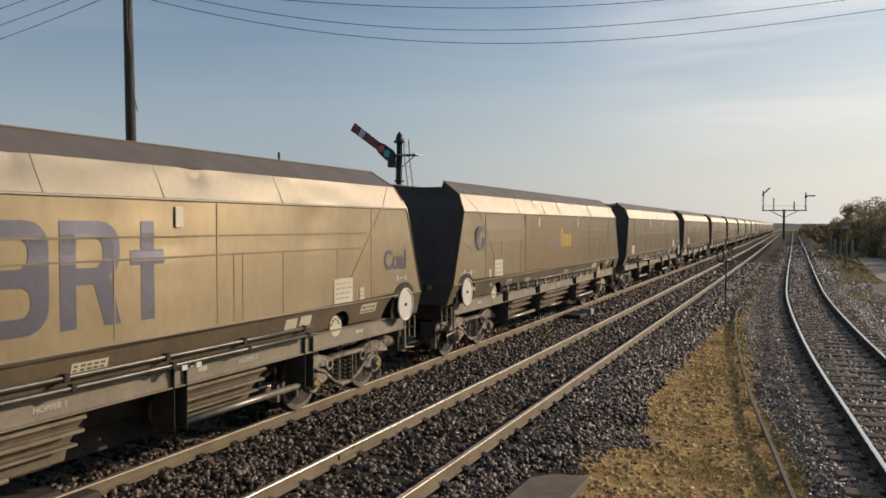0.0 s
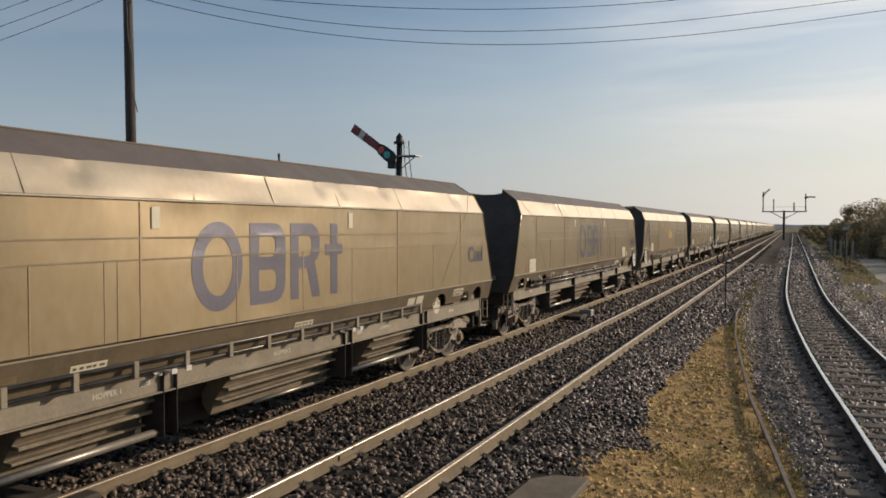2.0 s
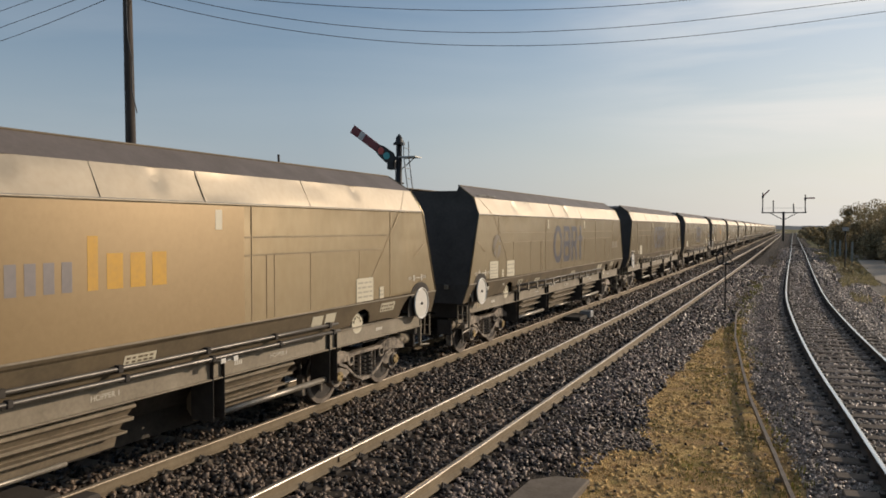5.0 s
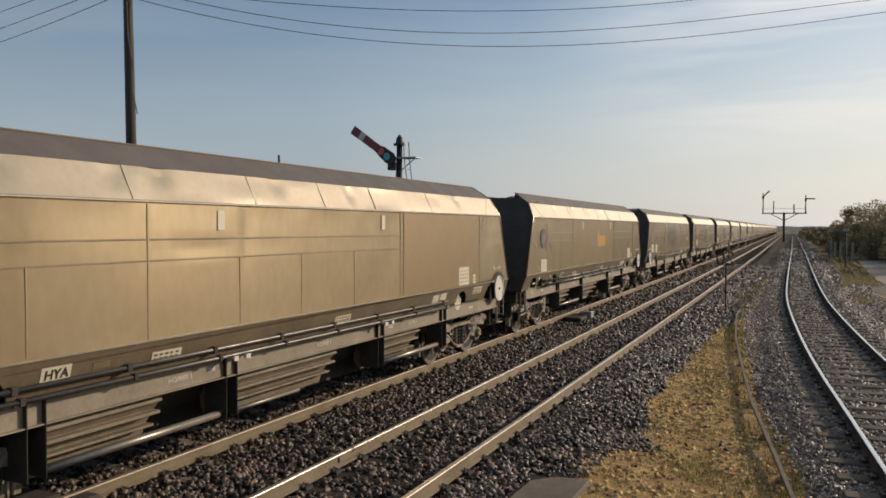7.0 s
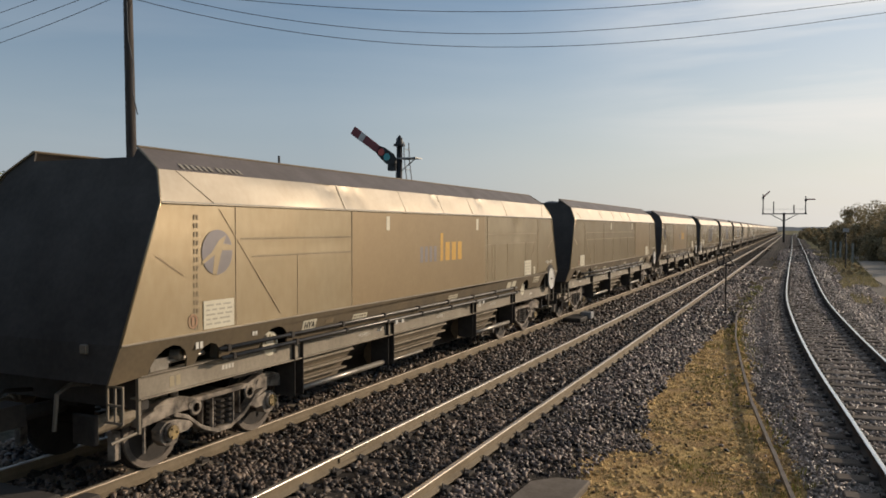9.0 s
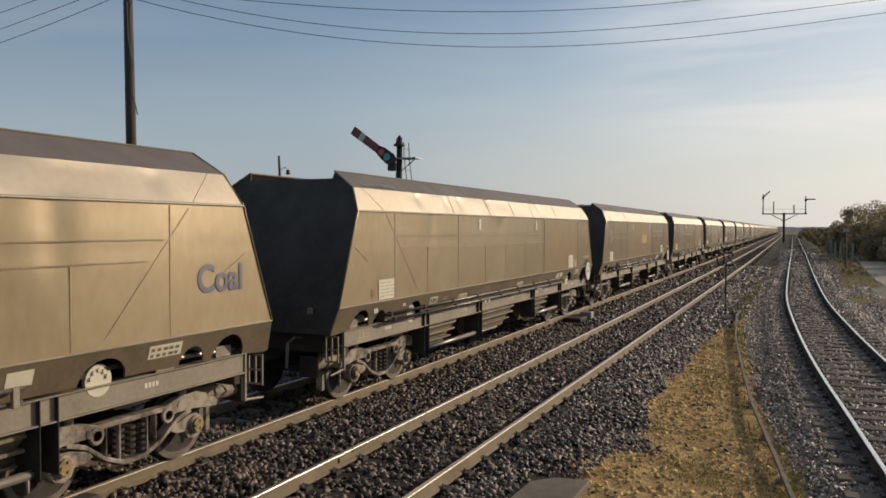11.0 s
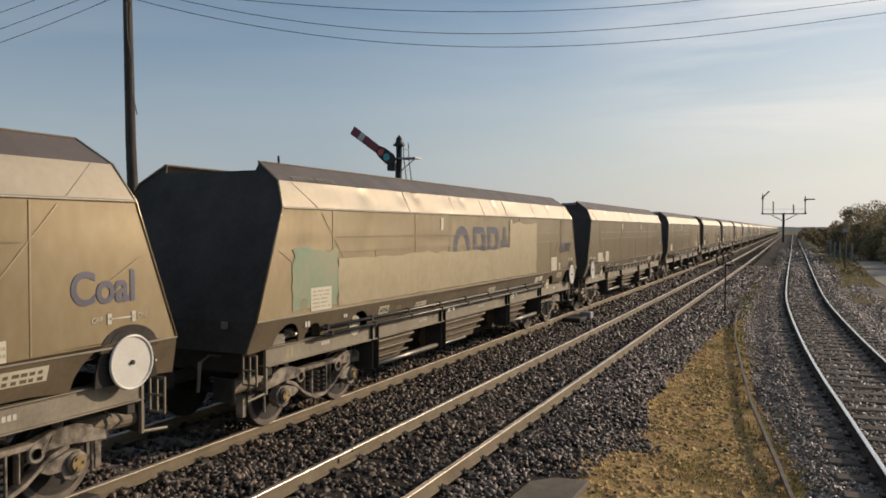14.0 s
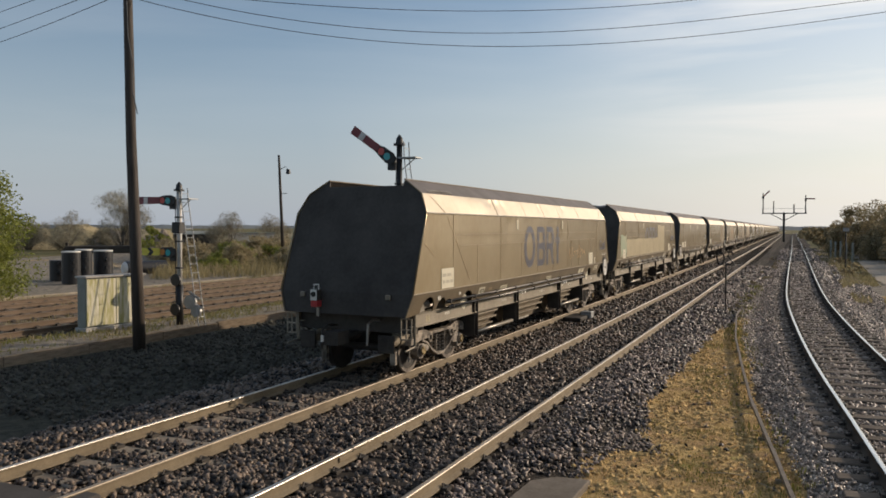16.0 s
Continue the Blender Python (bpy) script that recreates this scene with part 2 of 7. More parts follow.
# ---------- mesh building ----------
class Build:
    """Gathers boxes, tubes and plates into one mesh."""

    def __init__(self):
        self.v, self.f = [], []

    def add(self, verts, faces):
        o = len(self.v)
        self.v += [tuple(p) for p in verts]
        self.f += [tuple(i + o for i in q) for q in faces]
        return self

    def box(self, x0, x1, y0, y1, z0, z1, m=None):
        p = [Vector((x, y, z)) for z in (z0, z1) for y in (y0, y1) for x in (x0, x1)]
        if m:
            p = [m @ q for q in p]
        return self.add(p, [(0, 2, 3, 1), (4, 5, 7, 6), (0, 1, 5, 4), (2, 6, 7, 3), (0, 4, 6, 2), (1, 3, 7, 5)])

    def tube(self, pts, r, n=8, r1=None):
        pts = [Vector(p) for p in pts]
        rings = []
        for i, p in enumerate(pts):
            a, b = pts[max(0, i - 1)], pts[min(len(pts) - 1, i + 1)]
            d = (b - a).normalized()
            u = d.orthogonal().normalized() if abs(d.z) > 0.9 else d.cross(Vector((0, 0, 1))).normalized()
            w = d.cross(u)
            rr = r if r1 is None else r + (r1 - r) * i / max(1, len(pts) - 1)
            rings.append([p + (u * math.cos(2 * math.pi * k / n) + w * math.sin(2 * math.pi * k / n)) * rr for k in range(n)])
        verts = [q for ring in rings for q in ring]
        faces = [(i * n + k, i * n + (k + 1) % n, (i + 1) * n + (k + 1) % n, (i + 1) * n + k) for i in range(len(pts) - 1) for k in range(n)]
        faces += [tuple(range(n))[::-1], tuple((len(pts) - 1) * n + k for k in range(n))]
        return self.add(verts, faces)

    def slab(self, pts, off):
        """A plate: a flat outline moved along off."""
        pts = [Vector(p) for p in pts]
        n, off = len(pts), Vector(off)
        verts = pts + [p + off for p in pts]
        faces = [tuple(range(n))[::-1], tuple(range(n, 2 * n))] + [(i, (i + 1) % n, n + (i + 1) % n, n + i) for i in range(n)]
        return self.add(verts, faces)

    def data(self, name, materials, bevel=0.0, smooth=False):
        me = bpy.data.meshes.new(name)
        me.from_pydata(self.v, [], self.f)
        bm = bmesh.new()
        bm.from_mesh(me)
        if bevel:
            sharp = [e for e in bm.edges if len(e.link_faces) == 2 and e.calc_face_angle(0) > 0.6]
            bmesh.ops.bevel(bm, geom=sharp, offset=bevel, segments=1, affect="EDGES", clamp_overlap=True)
        bmesh.ops.recalc_face_normals(bm, faces=bm.faces)
        bmesh.ops.triangulate(bm, faces=[f for f in bm.faces if len(f.verts) > 4])
        bm.to_mesh(me)
        bm.free()
        for m in materials if isinstance(materials, (list, tuple)) else [materials]:
            me.materials.append(m)
        if smooth:
            me.shade_smooth()
        return me


def part(name, build, material, parent=None, label="", bevel=0.0, smooth=False, m=None):
    ob = new(name, build if isinstance(build, bpy.types.Mesh) else build.data(name, material, bevel, smooth))
    if parent is not None:
        ob.parent = parent
    if m is not None:
        ob.matrix_basis = m
    if label:
        ob["label"] = label
    return ob


def quick(name, verts, faces, materials, slots=None, smooth=False):
    me = bpy.data.meshes.new(name)
    me.from_pydata(verts, [], faces)
    for m in materials:
        me.materials.append(m)
    if slots is not None:
        me.polygons.foreach_set("material_index", slots)
    if smooth:
        me.shade_smooth()
    return me


def empty(name, m=None):
    ob = new(name)
    ob.empty_display_size = 0.3
    if m is not None:
        ob.matrix_basis = m
    return ob


# ---------- the running line ----------
BEND, BEND_FROM, BEND_LENGTH = 8.88e-5, 10.0, 100.0
NEAR_LINE, TRAIN_LINE = -4.581, -7.913


def along(s, d, z=0.0):
    """A point s metres down the line and d metres to its right."""
    q = max(0.0, s - BEND_FROM)
    c = min(q, BEND_LENGTH)
    th = BEND * c
    return Vector((-BEND * (c * c / 2 + c * (q - c)) + d * math.cos(th), s + d * math.sin(th), z))


def heading(s):
    return math.degrees(BEND * min(BEND_LENGTH, max(0.0, s - BEND_FROM)))


def rail_pose(s, d, z=0.0):
    p = along(s, d, z)
    return pose(p.x, p.y, p.z, 0, 0, heading(s))


SIDING = [(-40, 11.5), (-20, 6.6), (-8, 4.1), (0, 2.85), (6, 2.16), (10.7, 1.74), (13.8, 1.49), (17.7, 1.17), (22.5, 0.87), (29.1, 0.56), (35, 0.37),
          (42, 0.28), (55, 0.235), (75, 0.24), (97, 0.31), (140, 0.44), (214, 0.64), (300, 0.92), (515, 1.80), (700, 2.6)]


def siding(s):
    """How far to the right of the main line's datum the curving siding lies."""
    for (a, p), (b, q) in zip(SIDING, SIDING[1:]):
        if s <= b:
            i = SIDING.index((a, p))
            p0 = SIDING[max(0, i - 1)]
            p3 = SIDING[min(len(SIDING) - 1, i + 2)]
            m1 = (q - p0[1]) / (b - p0[0]) if i else (q - p) / (b - a)
            m2 = (p3[1] - p) / (p3[0] - a)
            u, h = (s - a) / (b - a), b - a
            return (2 * u ** 3 - 3 * u * u + 1) * p + (u ** 3 - 2 * u * u + u) * h * m1 + (3 * u * u - 2 * u ** 3) * q + (u ** 3 - u * u) * h * m2
    return SIDING[-1][1]


def ramp(x, a, b):
    u = min(1.0, max(0.0, (x - a) / (b - a)))
    return u * u * (3 - 2 * u)


ROD = [(4, 0.55), (9.52, 0.03), (12.02, -0.31), (15.3, -0.76), (19.5, -1.19), (24, -1.62), (30, -2.0), (60, -2.1), (400, -1.6)]


def rod_line(s):
    """Where the rodding runs along the edge of the grass."""
    pts = ROD
    for (a, p), (b, q) in zip(pts, pts[1:]):
        if s <= b:
            return p + (q - p) * (s - a) / (b - a)
    return -1.6


BED = -0.205
LOW = -0.37


def ground_z(s, d):
    h = 0.03 * noise.noise((s * 0.35, d * 0.35, 3.1)) + 0.012 * noise.noise((s * 1.7, d * 1.7, 7.7))
    reach = 0.35 * (1 - ramp(s, 9.5, 10.4))
    main = ramp(d, -10.7, -9.9) * (1 - ramp(d, -3.05 - reach, -2.50 - reach))
    c = siding(s)
    side = ramp(d, c - 1.95, c - 1.25) * (1 - ramp(d, c + 1.25, c + 2.1))
    yard = 0.0
    for k in YARD:
        yard = max(yard, ramp(d, k - 1.9, k - 1.3) * (1 - ramp(d, k + 1.3, k + 1.9)))
    z = LOW + (BED - LOW) * max(main, side)
    # the yard stands a step above the cess, behind its timber edging
    z += (0.25 - 0.08 * yard) * ramp(-d, -YARD_EDGE + 0.02, -YARD_EDGE + 0.10) * (1 - ramp(-d, 29, 31))
    if d < -34:
        z += 0.9 * ramp(-d, 38, 60) * (0.6 + 0.6 * noise.noise((s * 0.05, d * 0.05, 1.0)))
    return z + h * (0.35 if max(main, side) > 0.9 else 1.0)


YARD = (-20.35, -23.9, -27.2)
YARD_EDGE = -16.62


# ---------- ground ----------
def ground_material():
    m = bpy.data.materials.new("railway_ground")
    m.use_nodes = True
    n, l = m.node_tree.nodes, m.node_tree.links
    bsdf = n["Principled BSDF"]
    geo = n.new("ShaderNodeNewGeometry")

    def grain(scale, detail=6, rough=0.6):
        t = n.new("ShaderNodeTexNoise")
        t.inputs["Scale"].default_value, t.inputs["Detail"].default_value, t.inputs["Roughness"].default_value = scale, detail, rough
        l.new(geo.outputs["Position"], t.inputs["Vector"])
        return t.outputs["Fac"]

    def tone(fac, stops):
        r = n.new("ShaderNodeValToRGB")
        while len(r.color_ramp.elements) < len(stops):
            r.color_ramp.elements.new(0.5)
        for e, (p, c) in zip(r.color_ramp.elements, stops):
            e.position, e.color = p, (*c, 1)
        l.new(fac, r.inputs["Fac"])
        return r.outputs["Color"]

    def blend(fac, a, b):
        x = n.new("ShaderNodeMix")
        x.data_type = "RGBA"
        l.new(fac, x.inputs["Factor"])
        l.new(a, x.inputs["A"])
        l.new(b, x.inputs["B"])
        return x.outputs["Result"]

    def weight(name, brk, amount=0.6):
        a = n.new("ShaderNodeAttribute")
        a.attribute_name = name
        q = n.new("ShaderNodeMath")
        q.operation = "MULTIPLY_ADD"
        q.inputs[1].default_value = amount
        l.new(brk, q.inputs[0])
        l.new(a.outputs["Fac"], q.inputs[2])
        r = n.new("ShaderNodeMapRange")
        r.interpolation_type = "SMOOTHSTEP"
        r.inputs["From Min"].default_value, r.inputs["From Max"].default_value = 0.42 + amount / 2, 0.60 + amount / 2
        l.new(q.outputs["Value"], r.inputs["Value"])
        return r.outputs["Result"]

    g40, g6, g1, g02 = grain(38), grain(7), grain(1.1), grain(0.16)
    stone = tone(g40, [(0.30, (0.016, 0.0135, 0.011)), (0.52, (0.050, 0.042, 0.034)), (0.74, (0.14, 0.115, 0.09))])
    turf = tone(g6, [(0.30, (0.10, 0.068, 0.03)), (0.44, (0.47, 0.315, 0.125)), (0.60, (0.66, 0.46, 0.19)), (0.78, (0.78, 0.58, 0.27))])
    bare = tone(g40, [(0.35, (0.20, 0.125, 0.06)), (0.65, (0.62, 0.40, 0.19))])
    bm_ = n.new("ShaderNodeMapRange")
    bm_.inputs["From Min"].default_value, bm_.inputs["From Max"].default_value = 0.42, 0.58
    l.new(grain(2.3, 5), bm_.inputs["Value"])
    turf = blend(bm_.outputs["Result"], turf, bare)
    green = tone(g6, [(0.30, (0.12, 0.12, 0.03)), (0.70, (0.36, 0.33, 0.09))])
    gm = n.new("ShaderNodeMapRange")
    gm.inputs["From Min"].default_value, gm.inputs["From Max"].default_value = 0.60, 0.72
    l.new(g1, gm.inputs["Value"])
    turf = blend(gm.outputs["Result"], turf, green)
    dirt = tone(grain(3.0), [(0.30, (0.13, 0.112, 0.09)), (0.52, (0.28, 0.242, 0.19)), (0.75, (0.43, 0.375, 0.29))])
    field = tone(g02, [(0.30, (0.085, 0.092, 0.034)), (0.50, (0.165, 0.145, 0.066)), (0.70, (0.25, 0.20, 0.095))])
    col = blend(weight("dirt", g1), stone, dirt)
    # cess tone kept dark to deepen the train's shadow there
    cess_shade = tone(g6, [(0.30, (0.042, 0.042, 0.031)), (0.50, (0.075, 0.072, 0.054)), (0.72, (0.12, 0.11, 0.082))])
    col = blend(weight("cess", g1), col, cess_shade)
    col = blend(weight("field", g1), col, field)
    col = blend(weight("turf", g6, 0.8), col, turf)
    l.new(col, bsdf.inputs["Base Color"])
    bsdf.inputs["Roughness"].default_value = 0.92
    bsdf.inputs["Specular IOR Level"].default_value = 0.12
    h = n.new("ShaderNodeMath")
    h.operation = "MULTIPLY_ADD"
    h.inputs[1].default_value = 0.6
    l.new(g40, h.inputs[0])
    l.new(g6, h.inputs[2])
    b = n.new("ShaderNodeBump")
    b.inputs["Strength"].default_value, b.inputs["Distance"].default_value = 1.0, 0.05
    l.new(h.outputs["Value"], b.inputs["Height"])
    l.new(b.outputs["Normal"], bsdf.inputs["Normal"])
    return m


M_ground = ground_material()


def turf_weight(s, d):
    """1 on the mossy strip beside the near line, 0 off it."""
    w = 0.22 * noise.noise((s * 0.55, d * 0.8, 0.0)) + 0.10 * noise.noise((s * 2.1, d * 2.1, 5.0))
    edge = -2.62 + 0.25 * ramp(s, 10.5, 12.5) * (1 - ramp(s, 13.5, 14.5)) + 0.12 * ramp(s, 16, 20) + 0.5 * ramp(s, 24, 30)
    rod = rod_line(s)
    a = ramp(d + w, edge - 0.14, edge + 0.14) * (1 - ramp(d + w, rod + 0.05, rod + 0.45))
    # a tongue of ballast that spills onto the turf
    spill = math.exp(-((s - 12.05 + 0.55 * (d + 2.5)) / 0.42) ** 2) * (1 - ramp(d + w, -2.25, -1.85))
    return a * (1 - ramp(s + 12 * w, 31, 37)) * (1 - spill)


def spread(stops):
    out = []
    for a, b, step in stops:
        k = max(1, round((b - a) / step))
        out += [a + (b - a) * i / k for i in range(k)]
    return out + [stops[-1][1]]


def make_ground():
    ss = spread([(-900, -60, 120), (-60, -6, 6), (-6, 4, 1.0), (4, 36, 0.3), (36, 80, 1.0), (80, 200, 5), (200, 600, 25), (600, 4200, 300)])
    ds = spread([(-3600, -300, 220), (-300, -70, 16), (-70, -30, 2.0), (-30, -17.0, 0.5), (-17.0, -16.3, 0.07), (-16.3, -11, 0.5), (-11, 4.5, 0.25), (4.5, 16, 1.0), (16, 80, 8), (80, 3600, 220)])
    verts, faces, turf, dirt, field, cess = [], [], [], [], [], []
    n = len(ds)
    for s in ss:
        for d in ds:
            verts.append(along(s, d, ground_z(s, d)) if -500 < d < 500 else Vector((d, s, LOW)))
            wob = noise.noise((s * 0.12, d * 0.2, 4.0))
            turf.append(max(turf_weight(s, d) if s < 40 and -4 < d < 2 else 0.0,
                            0.50 * ramp(wob, 0.12, 0.40) * (d < YARD_EDGE) * (d > -60) * (s < 75),
                            0.62 * ramp(noise.noise((s * 0.11, d * 0.5, 8.0)), 0.12, 0.40) * ramp(d, 2.2, 3.2) * (1 - ramp(d, 5.5, 7)) * (s > 20) * (s < 110)))
            near = -10.9 < d < siding(s) + 2.4 + wob and s < 500
            dirt.append(1.0 if (-62 < d < YARD_EDGE and -30 < s < 75) or (0 < d < 4.6 and not near and s < 64) or (d > rod_line(s) + 0.25 and near and 4 < s < 44) else 0.0)
            field.append(0.0 if near or YARD_EDGE < d < -10 or dirt[-1] else 1.0)
            cess.append(ramp(-d, 10.6, 11.2) * (YARD_EDGE < d))
    for i in range(len(ss) - 1):
        for j in range(n - 1):
            faces.append((i * n + j, i * n + j + 1, (i + 1) * n + j + 1, (i + 1) * n + j))
    me = quick("ground", verts, faces, [M_ground], None, True)
    for name, data in (("turf", turf), ("dirt", dirt), ("field", field), ("cess", cess)):
        me.attributes.new(name, "FLOAT", "POINT").data.foreach_set("value", data)
    return tagged(new("ground", me), "railway land of ballast, cinders, dry turf and dirt", "ground", kind="structure")


ground = make_ground()


# ---------- tracks ----------
M_yardwood = mat("weathered_brown_sleeper", (0.20, 0.15, 0.10), (0.10, 0.075, 0.05), 0.9, 0, 40, 3, 0.9, 0.4, rand=0.5, streak=(1, 6, 6), spec=0.2)


def rail_mesh(name, s0, s1, offset, side_mat, top_mat, gap=None):
    """One rail: foot, web and head, swept along the line."""
    prof = [(-0.065, -0.158), (0.065, -0.158), (0.065, -0.146), (0.010, -0.118), (0.010, -0.045), (0.035, -0.034), (0.035, -0.015), (0.0335, -0.009), (0.030, -0.0045), (0.024, -0.0015),
            (0.012, 0.0), (-0.012, 0.0), (-0.024, -0.0015), (-0.030, -0.0045), (-0.0335, -0.009), (-0.035, -0.015), (-0.035, -0.034), (-0.010, -0.045), (-0.010, -0.118), (-0.065, -0.146)]
    ss, s = [], s0
    while s < s1:
        ss.append(s)
        s += 1.5 if s < 60 else 6 if s < 200 else 30
    ss.append(s1)
    verts, faces, slots = [], [], []
    n = len(prof)
    for s in ss:
        d = offset(s)
        lean = (offset(s + 0.5) - offset(s - 0.5))
        p = along(s, d)
        right = (along(s, d + 1) - p) - (along(s + 1, d) - p) * lean
        right.normalize()
        verts += [p + right * w + Vector((0, 0, z)) for w, z in prof]
    for i in range(len(ss) - 1):
        for k in range(n):
            faces.append((i * n + k, i * n + (k + 1) % n, (i + 1) * n + (k + 1) % n, (i + 1) * n + k))
            slots.append(1 if 6 <= k <= 12 else 0)
    faces += [tuple(range(n))[::-1], tuple((len(ss) - 1) * n + k for k in range(n))]
    slots += [0, 0]
    me = quick(name, verts, faces, [side_mat, top_mat], slots)
    me.polygons.foreach_set("use_smooth", [k == 1 for k in slots])
    return me


def sleeper_build(w, h, length):
    b = Build()
    b.box(-length / 2, length / 2, -w / 2, w / 2, -h, 0)
    return b


CLIP = Build()
for sx in (-1, 1):
    for side_x in (-0.10, 0.10):
        CLIP.box(sx * 0.7525 + side_x - 0.045, sx * 0.7525 + side_x + 0.045, -0.07, 0.07, 0.0, 0.045)
        CLIP.tube([(sx * 0.7525 + side_x, -0.08, 0.03), (sx * 0.7525 + side_x * 0.6, 0.0, 0.07), (sx * 0.7525 + side_x, 0.08, 0.03)], 0.014, 6)


def make_track(name, label, offset, s0, s1, near0, near1, far1, side_mat, top_mat, sl_mat, top, step=0.655, phase=0.0, width=0.26):
    track = empty(name)
    tagged(track, label, "railway track", kind="structure")
    for sx, head in zip((-0.7525, 0.7525), top_mat if isinstance(top_mat, tuple) else (top_mat, top_mat)):
        part("rail", rail_mesh("rail", s0, s1, lambda s: offset(s) + sx, side_mat, head), None, track)
    sl = sleeper_build(width, 0.18, 2.55).data("sleeper", sl_mat, 0.015)
    cl = CLIP.data("rail_clip", M_clip)
    far = Build()
    k = 0
    s = near0 + phase
    while s < far1:
        lean = -math.degrees(math.atan(offset(s + 0.5) - offset(s - 0.5)))
        p = along(s, offset(s), top + 0.008 * noise.noise((s * 3.1, offset(0), 0)))
        m = pose(p.x, p.y, p.z, 0, 0, heading(s) + lean + 1.2 * noise.noise((s * 5.3, 2, offset(0))))
        if s < near1:
            part("sleeper", sl, None, track, m=m)
            part("rail_clip", cl, None, track, m=m)
        else:
            far.box(-1.27, 1.27, -width / 2, width / 2, -0.18, 0, m)
        s += step
        k += 1
    if far.v:
        ob = part("sleepers_beyond", far, sl_mat, track)
        ob["kind"] = "stuff"
    return track


near_track = make_track("near_main_track", "running line with polished rails on ballasted sleepers", lambda s: NEAR_LINE, -40, 900, 3.6, 46, 140, M_railside, (M_railmid, M_railworn), M_timber, -0.186, phase=0.1)
make_track("train_main_track", "running line with brown rail sides on dusty sleepers", lambda s: TRAIN_LINE, -60, 900, 2.4, 34, 140, M_railside, (M_railgrey, M_raildull), M_sleeper, -0.180, phase=0.3)
make_track("curving_siding", "curving siding with bright rails on dark timber sleepers", siding, -30, 600, 6.0, 62, 160, M_railshade, M_railtop, M_siding_wood, -0.16, step=0.70)
# one bolted joint in the near line's far rail
joint = rail_pose(8.80, NEAR_LINE - 0.7525)
part("joint_gap", Build().box(-0.0365, 0.0365, -0.006, 0.006, -0.05, 0.0015), M_clip, near_track, m=joint)
for jx in (-1, 1):
    part("fishplate", Build().box(*sorted((jx * 0.012, jx * 0.032)), -0.33, 0.33, -0.112, -0.048), M_railside, near_track, m=joint, bevel=0.006)
for yard_d in YARD:
    make_track("yard_siding", "rusty disused siding with weathered timber sleepers", lambda s, c=yard_d: c, -10, 160, 4.0, 40, 90, M_railrust, M_railrust, M_yardwood, -0.185, step=0.72, phase=0.2)


# ---------- hopper wagon ----------
# half profile of the body: half width, height
P_TOP, P_KNEE, P_CANT, P_LOW = (0.871, 3.842), (1.287, 3.563), (1.467, 3.181), (1.471, 1.650)
HALF = 7.52          # half length at the cantrail
PITCH = 17.711
RAKE = 0.380         # ends lean inwards going up


def end_y(z):
    return HALF - (z - 3.181) * RAKE


def strip(rows, z_fn=None):
    """A sheet from rows of points."""
    n = len(rows[0])
    verts = [p for r in rows for p in r]
    faces = [(i * n + j, i * n + j + 1, (i + 1) * n + j + 1, (i + 1) * n + j) for i in range(len(rows) - 1) for j in range(n - 1)]
    return verts, faces


BAYS = (-8.1, -6.26, -4.92, -3.44, -1.9, -0.55, 0.9, 2.48, 2.95, 3.84, 5.2, 6.26, 8.1)
TIERS = (1.65, 2.53, 2.76, 3.181)


def dished(y, z, seed):
    """How far the sheet is drawn in between its stiffeners, a little differently in each panel."""
    for i in range(len(BAYS) - 1):
        for k in range(len(TIERS) - 1):
            a, b, c, e = BAYS[i], BAYS[i + 1], TIERS[k], TIERS[k + 1]
            if a <= y <= b and c <= z <= e:
                u, v = (2 * y - a - b) / (b - a), (2 * z - c - e) / (e - c)
                deep = 0.0035 + 0.0045 * noise.noise((i * 3.7 + seed, k * 5.3, seed * 1.7))
                lean = 0.9 * noise.noise((i * 2.9, k * 4.1 + seed, 3.3))
                return deep * min(1.0, (b - a) / 1.3) * (1 - u * u) * (1 + lean * u) * (1 - v ** 4)
    return 0.0


def bumps(sx, y, z, u, v, dent, seed, buckles=(), panels=False, pocks=()):
    """How far the sheet stands out at y, z; u runs up it and v along it from 0 to 1."""
    edge = min(1, 8 * u * (1 - u)) * min(1, 6 * v * (1 - v))
    n = dent * edge * (noise.noise((y * 0.9 + seed, z * 1.6, sx * 5)) + 0.6 * min(0, noise.noise((y * 2.7 + seed, z * 2.0, 8)) + 0.1))
    if panels:
        n -= dished(y, z, seed)
    for py, pu, wide, deep in pocks:
        n -= deep * math.exp(-((y - py) / wide) ** 2 - ((u - pu) / 0.35) ** 2)
    for c, wide in buckles:
        n -= 0.009 * edge * (0.4 + 0.6 * u) * math.exp(-((y - c - 0.3 * (z - 2.4)) / wide) ** 2)
    return n


def side_sheet(sx, lo, hi, rows, cols, inward=0.02, **relief):
    """One long sheet of the body side between two profile points, with dents, and its thickness."""
    def sheet(off, dents):
        out = []
        for i in range(rows + 1):
            u = i / rows
            w, z = lo[0] + (hi[0] - lo[0]) * u, lo[1] + (hi[1] - lo[1]) * u
            ye = end_y(z)
            ys = [-ye + 2 * ye * j / cols for j in range(cols + 1)]
            out.append([(sx * (w - off + (bumps(sx, y, z, u, (y + ye) / (2 * ye), **relief) if dents else 0)), y, z) for y in ys])
        return strip(out)
    b = Build()
    b.add(*sheet(0, 1))
    b.add(*sheet(inward, 0))
    return b


def arch(y0, y1, z0, z1, n=8):
    c, r = (y0 + y1) / 2, (y1 - y0) / 2
    return [(c - r * math.cos(math.pi * k / n), z0 + (z1 - z0) * math.sin(math.pi * k / n)) for k in range(n + 1)]


